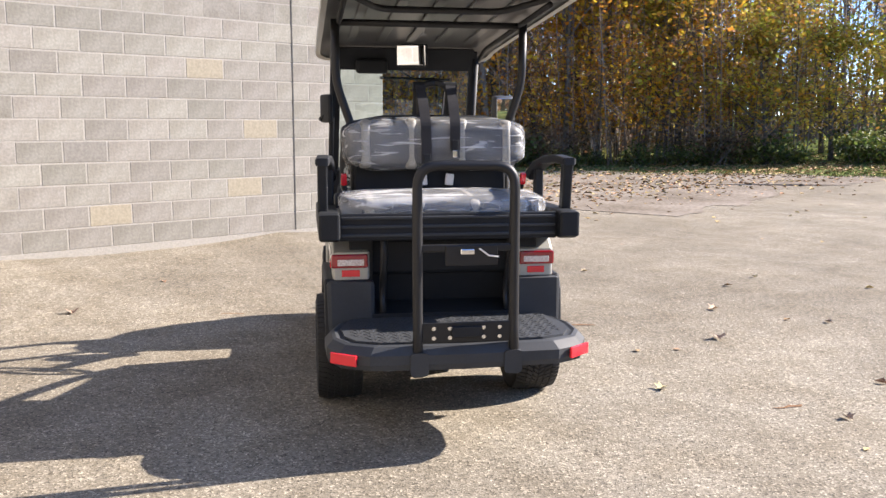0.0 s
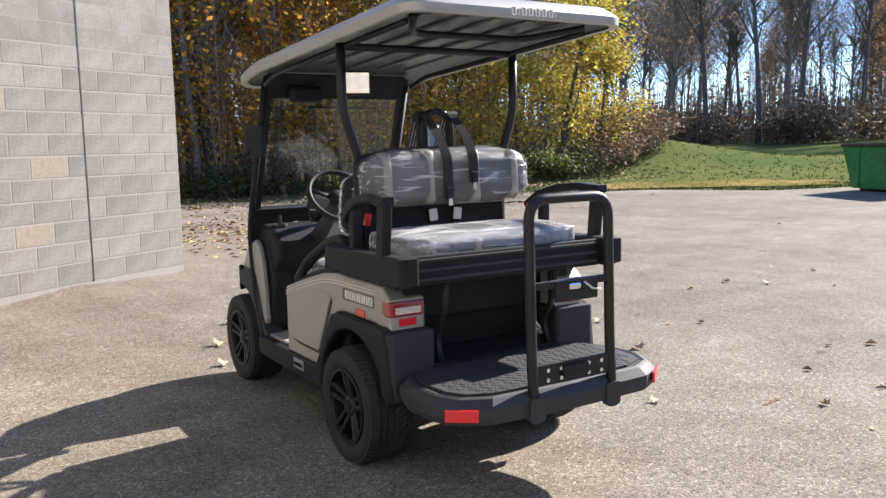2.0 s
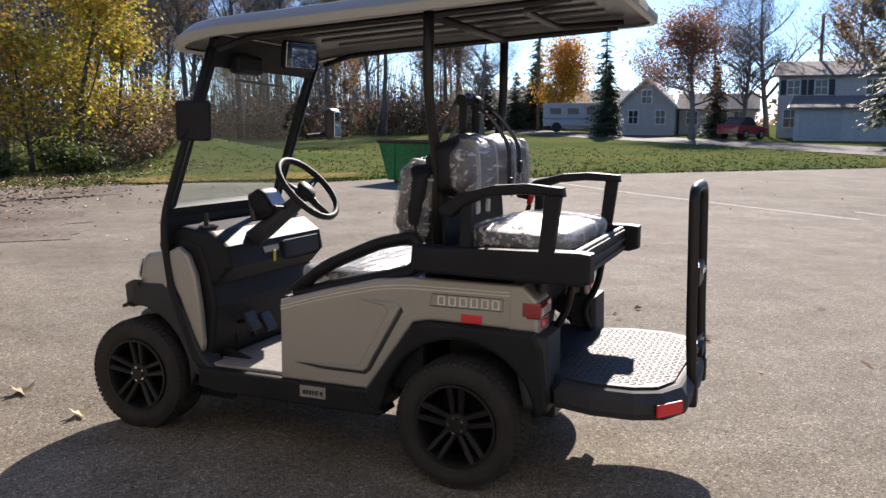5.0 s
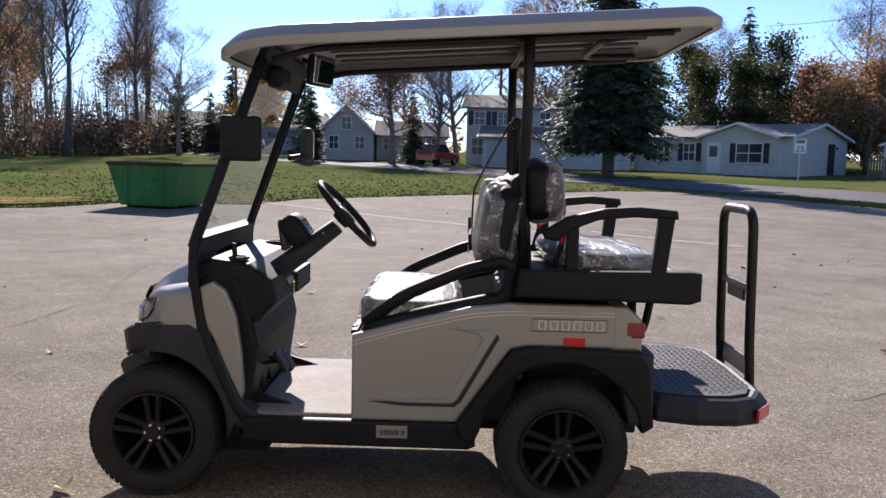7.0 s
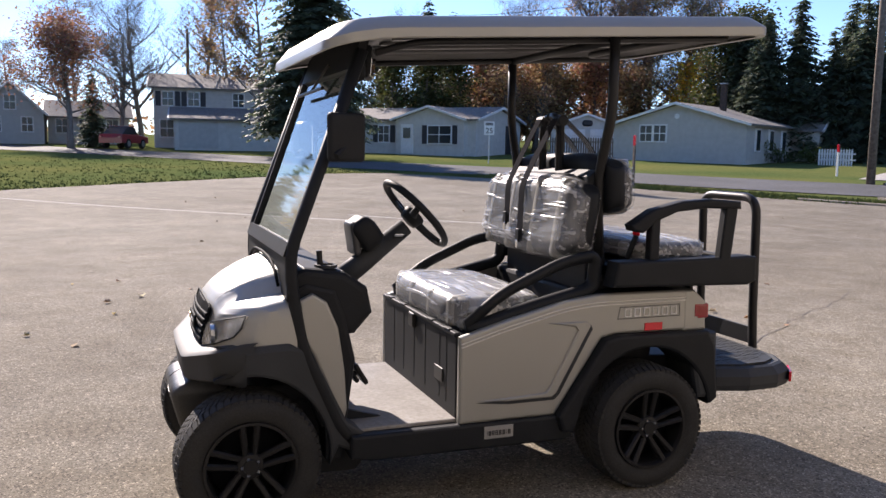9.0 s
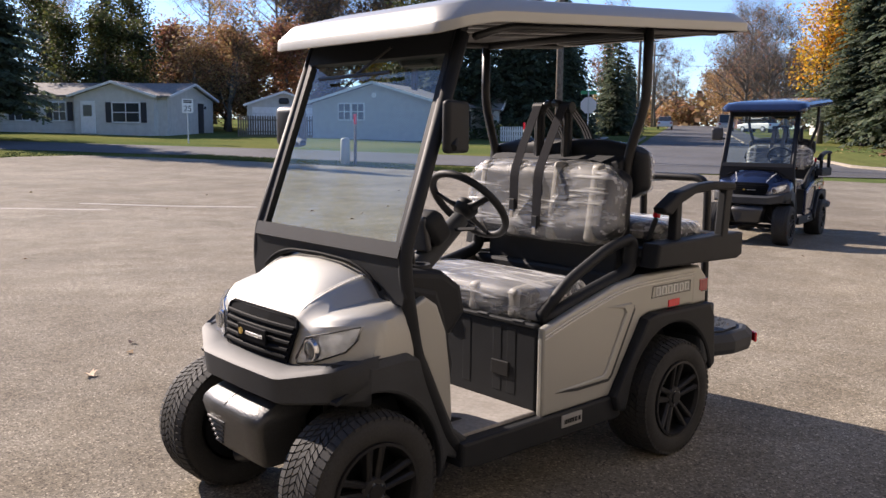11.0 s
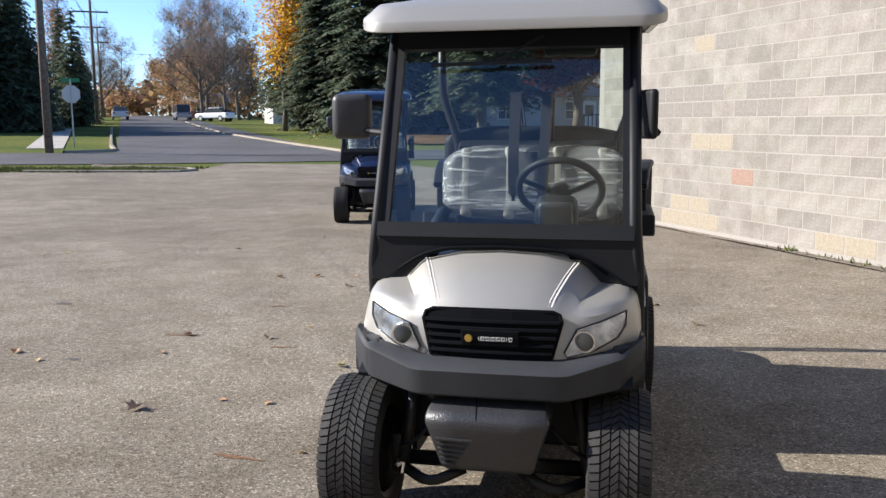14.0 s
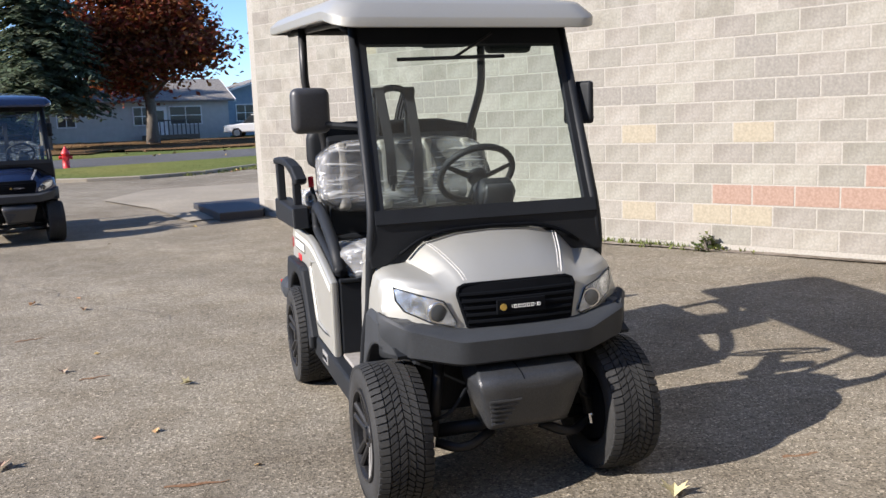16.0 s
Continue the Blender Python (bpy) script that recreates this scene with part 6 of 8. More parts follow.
def rim_mesh(bm, at, r, w, out):
    """A black alloy rim with five pairs of spokes."""
    x = out * w / 2
    lathe(bm, [(x * 0.92, r), (x * 1.0, r * 0.99), (x * 1.0, r * 0.93), (x * 0.85, r * 0.90), (-x * 0.2, r * 0.86), (-x * 0.8, r * 0.9), (-x * 0.9, r)], at, 48, "x", False)
    lathe(bm, [(x * 0.2, 0.05), (x * 0.72, 0.052), (x * 0.8, 0.045), (x * 0.82, 0.03), (x * 0.9, 0.028), (x * 0.9, 0.0001)], at, 24)
    for k in range(5):
        a = 2 * math.pi * k / 5 + 0.3
        for e in (-1, 1):
            p0 = Vector((x * 0.70, 0.035 * math.cos(a) - e * 0.016 * math.sin(a), 0.035 * math.sin(a) + e * 0.016 * math.cos(a)))
            b = a + e * 0.17
            p1 = Vector((x * 0.90, r * 0.93 * math.cos(b), r * 0.93 * math.sin(b)))
            d = (p1 - p0).normalized()
            s = d.cross(Vector((1, 0, 0))).normalized()
            q = Vector((out, 0, 0))
            v = [bm.verts.new(Vector(at) + p + s * o * wd + q * t) for p, wd in ((p0, 0.011), (p1, 0.013)) for o, t in ((-1, -0.025), (-1, 0), (-0.5, 0.008), (0.5, 0.008), (1, 0), (1, -0.025))]
            for i in range(5):
                bm.faces.new((v[i], v[i + 1], v[i + 7], v[i + 6]))
    return bm


def wheel(parent, x, y, r, w, out, steer=0.0):
    ob = new("wheel")
    ob.parent = parent
    ob.matrix_basis = pose(x, y, r, 0, 0, steer)
    part("tyre", tyre_mesh(bmesh.new(), (0, 0, 0), r, w, out), RUBBER, ob, "black rubber tyre with blocky tread", True)
    tagged(part("tread", tread_mesh(bmesh.new(), (0, 0, 0), r, w), RUBBER, ob), kind="stuff")
    part("rim", rim_mesh(bmesh.new(), (0, 0, 0), r * 0.66, w, out), STEEL, ob, "gloss black five-spoke alloy rim")
    part("brake_drum", lathe(bmesh.new(), [(-out * w * 0.45, 0.0001), (-out * w * 0.45, r * 0.55), (out * w * 0.05, r * 0.57), (out * w * 0.08, r * 0.5), (out * w * 0.08, 0.0001)], (0, 0, 0), 28), GRILLEBLK, ob, "dark brake drum behind the rim", True)
    for k in range(5):
        a = 2 * math.pi * k / 5
        part("wheel_nut", lathe(bmesh.new(), [(out * w * 0.38, 0.007), (out * w * 0.43, 0.007), (out * w * 0.43, 0.0001)], (0, 0.032 * math.cos(a), 0.032 * math.sin(a)), 6), CHROME, ob)
    return ob


def roof_mesh(inner):
    """The canopy: a rounded tray with a drooping front lip."""
    y0, y1, hw, rad = -1.44, 0.565, 0.57, 0.10
    def outline(inset, n=6):
        a, b, c, r = y0 + inset, y1 - inset, hw - inset, max(0.02, rad - inset * 0.5)
        pts = []
        for cx, cy, s in ((c - r, b - r, 0), (-(c - r), b - r, 90), (-(c - r), a + r, 180), (c - r, a + r, 270)):
            pts += arc((cx, cy), r, s, s + 90, n)
        full = []
        for (x1, yy1), (x2, yy2) in zip(pts, pts[1:] + pts[:1]):
            m = max(1, int(math.hypot(x2 - x1, yy2 - yy1) / 0.1))
            full += [(x1 + (x2 - x1) * i / m, yy1 + (yy2 - yy1) * i / m) for i in range(m)]
        return full
    def droop(x, y):
        s = max(0.0, (y - 0.28) / 0.27)
        return -0.065 * (y + 0.55) - 0.035 * s * s
    bm = bmesh.new()
    if not inner:
        levels = [(0.03, 1.895), (0.002, 1.893), (0.0, 1.897), (0.0, 1.929), (0.003, 1.935), (0.046, 1.974), (0.055, 1.979), (0.20, 1.994), (0.40, 2.002)]
    else:
        levels = [(0.028, 1.905), (0.05, 1.925), (0.09, 1.932), (0.20, 1.936), (0.40, 1.940)]
    rings = []
    base = outline(0.0)
    for ins, z in levels:
        ring = []
        for x, y in base:
            sx = (hw - ins) / hw
            cy = (y0 + y1) / 2
            sy = ((y1 - y0) / 2 - ins) / ((y1 - y0) / 2)
            px, py = x * sx, cy + (y - cy) * sy
            ring.append(bm.verts.new((px, py, z + droop(px, py))))
        rings.append(ring)
    n = len(base)
    for a, b in zip(rings, rings[1:]):
        for i in range(n):
            bm.faces.new((a[i], a[(i + 1) % n], b[(i + 1) % n], b[i]))
    c = bm.verts.new((0, -0.44, levels[-1][1] + 0.004 - 0.007))
    last = rings[-1]
    for i in range(n):
        bm.faces.new((last[i], last[(i + 1) % n], c))
    return bm


def crisp(ob, degrees=28):
    """Smooth shading, broken at the creases."""
    bm = bmesh.new()
    bm.from_mesh(ob.data)
    for f in bm.faces:
        f.smooth = True
    for e in bm.edges:
        e.smooth = e.calc_face_angle(0.0) < radians(degrees)
    bm.to_mesh(ob.data)
    bm.free()
    return ob


# hood columns from the middle outwards: x and z along the front edge, x and z along the rear edge
HOOD = ((0.0, 0.838, 0.0, 0.998), (0.10, 0.837, 0.15, 0.990), (0.205, 0.832, 0.295, 0.958), (0.222, 0.826, 0.318, 0.940),
        (0.262, 0.810, 0.368, 0.886), (0.29, 0.811, 0.385, 0.882), (0.35, 0.818, 0.425, 0.880), (0.415, 0.828, 0.455, 0.874), (0.452, 0.828, 0.474, 0.862), (0.475, 0.816, 0.487, 0.843))


def cowl_mesh():
    """The front body: hood, nose and fender tops as one skin."""
    bm = bmesh.new()
    cols = [(s, c) for s in (-1, 1) for c in (reversed(HOOD[1:]) if s < 0 else HOOD)]
    rows = []
    for s, (xf, zt, xr, zr) in cols:
        yf = front_y(xf)
        zb = 0.655 + 0.10 * max(0.0, xf - 0.22)
        row = [(s * xf, yf - 0.05, zb - 0.02), (s * xf, yf + 0.004, zb)]
        for k in (0.1, 0.3, 0.55, 0.8, 0.93):
            row.append((s * xf, yf - 0.045 * k * k, zb + (zt - zb) * k))
        for k in (0.0, 0.04, 0.12, 0.24, 0.38, 0.52, 0.7, 0.85, 1.0):
            x = xf + (xr - xf) * k
            y = (yf - 0.055) + (0.665 - (yf - 0.055)) * k
            row.append((s * x, y, zt + (zr - zt) * (0.45 * k + 0.55 * math.sin(k * math.pi / 2)) + 0.010 * math.sin(min(1, k * 8) * math.pi / 2) * (1 - k)))
        rows.append([bm.verts.new(p) for p in row])
    for a, b in zip(rows, rows[1:]):
        for i in range(len(a) - 1):
            bm.faces.new((a[i], a[i + 1], b[i + 1], b[i]))
    for row in (rows[0], rows[-1]):
        s = 1 if row is rows[-1] else -1
        mid = [bm.verts.new((v.co.x + s * 0.012, v.co.y, 0.6 * v.co.z + 0.4 * 0.69)) for v in row[2:]]
        low = [bm.verts.new((v.co.x + s * 0.016, v.co.y, 0.685)) for v in row[2:]]
        for i in range(len(low) - 1):
            bm.faces.new((row[i + 2], row[i + 3], mid[i + 1], mid[i]))
            bm.faces.new((mid[i], mid[i + 1], low[i + 1], low[i]))
    return bm


def front_y(x):
    return 1.035 - 0.35 * x * x - 1.7 * max(0, abs(x) - 0.30) ** 1.6


def on_nose(poly, lift, sub=6):
    """A patch that follows the nose, from a polygon of (x, z)."""
    bm = bmesh.new()
    vs = [bm.verts.new((x, 0, z)) for x, z in poly]
    bm.faces.new(vs)
    bmesh.ops.triangulate(bm, faces=bm.faces)
    bmesh.ops.subdivide_edges(bm, edges=list(bm.edges), cuts=2, use_grid_fill=True)
    for v in bm.verts:
        k = min(1.0, max(0.0, (v.co.z - 0.645) / 0.19))
        v.co.y = front_y(v.co.x) - 0.045 * k * k + lift
    ret = bmesh.ops.extrude_face_region(bm, geom=list(bm.faces))
    for v in ret["geom"]:
        if isinstance(v, bmesh.types.BMVert):
            v.co.y += 0.012
    return bm


def letters(parent, at, width, height, widths, mat, axis, label):
    """A word drawn as plain upright bars."""
    total = sum(widths) + 0.35 * (len(widths) - 1)
    unit, c = width / total, -width / 2
    for w in widths:
        mid, hw, hh = c + w * unit / 2, w * unit / 2, height / 2
        thick = min(0.0042, hw * 0.45, height * 0.14)
        if w < 0.5:
            ring = [(mid, -hh), (mid, hh)]
        else:
            ring = [(mid - hw + thick, -hh), (mid + hw - thick, -hh), (mid + hw - thick, hh), (mid - hw + thick, hh)]
        pts = [(at[0], at[1] + u, at[2] + v) if axis == "x" else (at[0] + u, at[1], at[2] + v) for u, v in ring]
        part("badge_bar", tube(bmesh.new(), pts, thick, 4, w >= 0.5), mat, parent)
        c += (w + 0.35) * unit


def film_over(parent, bm, seed, mat):
    bmesh.ops.subdivide_edges(bm, edges=[e for e in bm.edges if e.calc_length() > 0.05], cuts=2, use_grid_fill=True)
    wrinkle(bm, 0.003, 14, seed)
    ob = part("plastic_cover", bm, mat, parent, "clear crinkled protective plastic film", True)
    return ob


def golf_cart(paint, label, at, turn, detail=True):
    cart = tagged(empty("golf_cart", at, turn), label, "golf cart")
    C = cart
    # wheels
    for s in (-1, 1):
        wheel(C, 0.458 * s + 0.027, 0.855, 0.264, 0.21, s, 0)
        wheel(C, s * 0.50, -0.845, 0.264, 0.225, s)
    # canopy
    top = crisp(part("canopy", roof_mesh(False), paint, C, "painted moulded roof canopy"), 26)
    part("canopy_lining", roof_mesh(True), CANOPY_IN, C, "pale grey moulded roof underside", True)
    bm = bmesh.new()
    for x in (-0.36, -0.18, 0.0, 0.18, 0.36):
        box(bm, (x, -0.52, 1.93), (0.05, 1.45, 0.016), tilt(rx=-3.7), 0.006)
    part("lining_ribs", bm, CANOPY_IN, C)
    letters(top, (0.04, -1.441, 1.978), 0.235, 0.030, (1, 0.3, 1, 1, 1, 1, 1, 0.3), BADGEWHITE, "y", "")
    # canopy supports
    for s in (-1, 1):
        pts = [(s * 0.49, -0.67, 1.91), (s * 0.49, -0.67, 1.60), (s * 0.40, -0.67, 1.34), (s * 0.40, -0.68, 0.88)]
        part("rear_strut", tube(bmesh.new(), rounded(pts, 0.08), 0.022, 10), STEEL, C, "black steel roof strut", True)
        pts = [(s * 0.455, 0.405, 1.80), (s * 0.472, 0.685, 1.05), (s * 0.485, 0.685, 0.93), (s * 0.49, 0.645, 0.70), (s * 0.50, 0.60, 0.60), (s * 0.50, 0.50, 0.38), (s * 0.50, 0.45, 0.32)]
        part("front_pillar", tube(bmesh.new(), rounded(pts, 0.06), 0.026, 10, flat=0.8), BLACKPL, C, "black roof pillar", True)
    part("roof_crossbar", tube(bmesh.new(), [(-0.49, -0.67, 1.895), (0.49, -0.67, 1.895)], 0.018, 10), STEEL, C, "", True)
    for s in (-1, 1):
        part("roof_rail", tube(bmesh.new(), rounded([(s * 0.47, 0.36, 1.79), (s * 0.47, 0.2, 1.84), (s * 0.47, -1.25, 1.935)], 0.1), 0.014, 8), STEEL, C, "", True)
    part("roof_brace", tube(bmesh.new(), rounded([(-0.45, -1.28, 1.955), (-0.3, -1.0, 1.925), (0.3, -1.0, 1.925), (0.45, -1.28, 1.955)], 0.08), 0.016, 8), STEEL, C, "", True)
    # windshield: frame, glass, wiper
    def on_screen(x, z, off=0.0):
        y = 0.682 + (1.05 - z) * 0.365
        return Vector((x, y + off * 0.94, z + off * 0.343))
    shield = part("windshield_frame", bmesh.new(), BLACKPL, C, "black windshield frame")
    bm = bmesh.new()
    def bar(a, b, w, d=0.03):
        a, b = Vector(a), Vector(b)
        n = Vector((0, 0.94, 0.343))
        t = (b - a).normalized()
        s = t.cross(n).normalized()
        v = [bm.verts.new(p + s * o * w / 2 + n * q * d / 2) for p in (a, b) for o, q in ((-1, -1), (1, -1), (1, 1), (-1, 1))]
        for i in range(4):
            bm.faces.new((v[i], v[(i + 1) % 4], v[4 + (i + 1) % 4], v[4 + i]))
        bm.faces.new(v[:4])
        bm.faces.new(v[4:])
    for s in (-1, 1):
        bar(on_screen(s * 0.452, 1.06), on_screen(s * 0.437, 1.84), 0.05)
    bar(on_screen(-0.468, 1.052), on_screen(0.468, 1.052), 0.055, 0.05)
    bar(on_screen(-0.44, 1.79), on_screen(0.44, 1.79), 0.14, 0.028)
    bmesh.ops.recalc_face_normals(bm, faces=bm.faces)
    bm.to_mesh(shield.data)
    bm.free()
    part("cowl_band", prism(bmesh.new(), [(-0.50, 0.90), (-0.465, 1.05), (0.465, 1.05), (0.50, 0.90), (0.49, 0.865), (0.43, 0.87), (0.36, 0.925), (0.30, 0.96), (0.2, 0.985), (-0.2, 0.985), (-0.30, 0.96), (-0.36, 0.925), (-0.43, 0.87), (-0.49, 0.865)], 0.665, 0.705, "y", 0.008), BLACKPL, C, "black panel below the windshield")
    part("hood_seal", tube(bmesh.new(), rounded([(x, 0.718, z) for x, z in ((-0.38, 0.915), (-0.30, 0.968), (-0.2, 0.996), (0.0, 1.003), (0.2, 0.996), (0.30, 0.968), (0.38, 0.915))], 0.05), 0.007, 8), GRILLEBLK, C, "black rubber seal behind the hood", True)
    bm = bmesh.new()
    v = [bm.verts.new(on_screen(x, z)) for x, z in ((-0.44, 1.04), (0.44, 1.04), (0.42, 1.76), (-0.42, 1.76))]
    bm.faces.new(v)
    g = part("windshield_glass", bm, GLASS, C, "lightly tinted clear windshield pane")
    g.visible_shadow = False
    wiper = part("wiper", tube(bmesh.new(), [on_screen(-0.12, 1.76, 0.03), on_screen(0.06, 1.66, 0.03)], 0.006, 6), STEEL, C, "black wiper arm and blade")
    part("wiper_blade", tube(bmesh.new(), [on_screen(-0.16, 1.665, 0.03), on_screen(0.30, 1.655, 0.03)], 0.008, 6), STEEL, wiper)
    part("wiper_motor", bx((-0.22, 0.385, 1.74), (0.20, 0.07, 0.09), 0.02), BLACKPL, C)
    # inner mirror and side mirrors
    m = part("inner_mirror", bx((0.02, 0.25, 1.80), (0.20, 0.035, 0.14), 0.017, tilt(rx=5, rz=-20), 3), BLACKPL, C, "black rear-view mirror", True)
    part("mirror_glass", bx((0.013, 0.2322, 1.8015), (0.18, 0.006, 0.12), 0.002, tilt(rx=5, rz=-20)), MIRROR, m)
    part("mirror_stem", tube(bmesh.new(), [(0.02, 0.26, 1.83), (0.02, 0.33, 1.85)], 0.01, 8), BLACKPL, m)
    for s, mx, my, mr in ((-1, -0.505, 0.475, 110), (1, 0.645, 0.41, 10)):
        turn_m = tilt(rz=mr)
        # Left shell plain black; right shell painted lighter for the sun on it.
        m = part("side_mirror", box(bmesh.new(), (0, 0, 0), (0.160, 0.034 if s < 0 else 0.064, 0.180), None, 0.016 if s < 0 else 0.030, 4), BLACKPL if s < 0 else SUNLITBLK, C, "black side mirror", True)
        m.matrix_basis = pose(mx, my, 1.475, 0, 0, mr)
        if s > 0:
            part("mirror_glass", bx((0, -0.033, 0), (0.12, 0.006, 0.14), 0.002), MIRROR, m)
        part("mirror_arm", tube(bmesh.new(), [(-s * 0.17, 0.09, -0.07), (-s * 0.08, 0.03, -0.06), (0, 0.0, -0.04)] if s > 0 else [(0.06, 0.02, -0.07), (0.03, 0.01, -0.05), (0, 0, -0.03)], 0.014, 8), BLACKPL, m)
    # nose
    crisp(part("front_cowl", cowl_mesh(), paint, C, "painted moulded hood and nose"), 30)
    for s in (-1, 1):
        for o, wd in ((0.0, 0.0028), (0.012, 0.0018)):
            b, last = bmesh.new(), None
            for n in range(13):
                k = n / 12
                x = 0.198 - o + 0.093 * k
                y = (front_y(0.205) - 0.055) * (1 - k) + 0.672 * k
                z = 0.832 + 0.127 * (0.45 * k + 0.55 * math.sin(k * math.pi / 2)) + 0.010 * math.sin(min(1, k * 8) * math.pi / 2) * (1 - k) + 0.0015 + 0.05 * o
                now = [b.verts.new((s * (x + e * wd), y, z + 0.001)) for e in (-1, 1)]
                if last:
                    b.faces.new((last[0], last[1], now[1], now[0]))
                last = now
            part("pinstripe", b, WHITELINE, C)
    outline = [(-0.235, 0.79), (-0.228, 0.812), (-0.205, 0.822), (0.205, 0.822), (0.228, 0.812), (0.235, 0.79), (0.205, 0.672), (0.19, 0.664), (-0.19, 0.664), (-0.205, 0.672)]
    grille = part("grille", on_nose(outline, 0.003), GRILLEBLK, C, "black slatted grille")
    def nose_at(x, z, lift):
        return (x, front_y(x) - 0.045 * min(1, max(0, (z - 0.655) / 0.18)) ** 2 + lift, z)
    part("grille_frame", tube(bmesh.new(), [nose_at(x, z, 0.014) for x, z in outline], 0.007, 6, True), GRILLEBLK, grille)
    for k in range(5):
        z = 0.688 + 0.025 * k
        hw = 0.200 + 0.03 * (z - 0.664) / 0.13
        part("slat", tube(bmesh.new(), [nose_at(hw * u, z, 0.020) for u in (-1, -0.7, -0.35, 0, 0.35, 0.7, 1)], 0.0055, 6, False, 1.5), GRILLEBLK, grille)
    badge = part("badge", bx((0.0, 1.052, 0.735), (0.195, 0.012, 0.055), 0.004), GRILLEBLK, grille, "black badge plate")
    part("emblem", lathe(bmesh.new(), [(0, 0.013), (0.004, 0.012), (0.004, 0.0001)], (0.072, 1.058, 0.735), 16, "y"), GOLD, grille, "gold round emblem")
    letters(grille, (-0.018, 1.0595, 0.735), 0.115, 0.011, (1, 0.3, 1, 1, 1, 1, 1, 0.3), BADGEWHITE, "y", "")
    for s in (-1, 1):
        shape = [(0.446, 0.815), (0.37, 0.792), (0.285, 0.768), (0.245, 0.690), (0.255, 0.675), (0.34, 0.695), (0.42, 0.732), (0.444, 0.770)]
        lamp = part("headlight", on_nose([(s * x, z) for x, z in shape], -0.006), LAMPWHITE, C, "clear swept-back headlight")
        part("bezel", tube(bmesh.new(), [(s * x, front_y(x) - 0.045 * min(1, max(0, (z - 0.645) / 0.19)) ** 2 + 0.010, z) for x, z in shape], 0.0032, 6, True), BLACKPL, lamp)
        lathe_at = (s * 0.308, front_y(0.308) - 0.014, 0.727)
        part("projector", lathe(bmesh.new(), [(0.0, 0.032), (0.016, 0.032), (0.020, 0.026), (0.021, 0.0001)], lathe_at, 20, "y"), DARKLENS, lamp, "dark round projector lens", True)
        part("projector_ring", lathe(bmesh.new(), [(0.0, 0.040), (0.018, 0.038), (0.018, 0.032), (0.0, 0.032)], lathe_at, 20, "y"), CHROME, lamp)
        part("lens", on_nose([(s * x, z) for x, z in shape], 0.014), LAMPGLASS, lamp).visible_shadow = False
    # front bumper, skid cover
    def bumper_front():
        bm, rows = bmesh.new(), []
        plan = [(0.0, 1.128, 0.650, 0.540), (0.215, 1.1235, 0.650, 0.540), (0.245, 1.1205, 0.650, 0.540), (0.270, 1.112, 0.653, 0.542), (0.295, 1.100, 0.659, 0.545), (0.410, 1.042, 0.688, 0.563), (0.428, 1.031, 0.693, 0.566), (0.444, 1.014, 0.697, 0.571), (0.456, 0.992, 0.702, 0.579), (0.508, 0.89, 0.728, 0.625), (0.512, 0.84, 0.730, 0.645)]
        plan = [(-x, y, a, b) for x, y, a, b in reversed(plan[1:])] + plan
        for x, y, zt, zl in plan:
            d, e, up = (0.13, 0.90, 0.018) if abs(x) < 0.3 else (0.075, 0.93, 0.004) if abs(x) < 0.43 else (0.035, 0.955, -0.012)
            rows.append([bm.verts.new(p) for p in ((x * e, y - d, zt + up), (x * (0.5 + e / 2), y - d * 0.6, zt + up * 0.8), (x * 0.99, y - 0.016, zt - 0.004), (x, y - 0.002, zt - 0.016), (x * 0.995, y - 0.012, zl + 0.012), (x * 0.98, y - 0.03, zl), (x * e, y - d, zl + 0.01))])
        for a, b in zip(rows, rows[1:]):
            for i in range(6):
                bm.faces.new((a[i], a[i + 1], b[i + 1], b[i]))
        return bm
    crisp(part("front_bumper", bumper_front(), GREYPL, C, "charcoal plastic front bumper"), 44)
    def skid_mesh():
        bm, last = bmesh.new(), None
        rows = ((0.82, 0.548, 0.170), (1.00, 0.538, 0.178), (1.08, 0.524, 0.190), (1.130, 0.502, 0.203), (1.152, 0.484, 0.208), (1.160, 0.464, 0.206), (1.156, 0.440, 0.198), (1.142, 0.385, 0.182), (1.126, 0.325, 0.166), (1.116, 0.300, 0.158), (1.098, 0.286, 0.150), (0.80, 0.286, 0.140))
        for y, z, hw in rows:
            now = []
            for u, back in ((-1.0, 0.22), (-1.0, 0.030), (-0.985, 0.012), (-0.94, 0.003), (-0.5, 0.0), (0.0, 0.0), (0.5, 0.0), (0.94, 0.003), (0.985, 0.012), (1.0, 0.030), (1.0, 0.22)):
                low = 0.012 if abs(u) > 0.99 and z > 0.47 else 0.0
                now.append(bm.verts.new((u * hw, y - min(back, max(0.0, y - 0.78)), z - low)))
            if last:
                for i in range(10):
                    bm.faces.new((last[i], last[i + 1], now[i + 1], now[i]))
            last = now
        bmesh.ops.recalc_face_normals(bm, faces=bm.faces)
        return bm
    skid = crisp(part("skid_cover", skid_mesh(), SKIDPL, C, "charcoal plastic nose skid cover"), 50)
    part("skid_seam", tube(bmesh.new(), [(0.045, 1.00, 0.5375), (0.04, 1.08, 0.5235), (0.035, 1.13, 0.5015), (0.033, 1.152, 0.4835)], 0.0025, 5), GRILLEBLK, skid)
    for k in range(6):
        z = 0.318 + 0.0185 * k
        y = 1.126 + 0.267 * (z - 0.325)
        part("skid_rib", tube(bmesh.new(), [(0.155 + 0.15 * (z - 0.32), y, z), (0.045 + 0.012 * (5 - k), y, z)], 0.0055, 6), SKIDPL, skid)
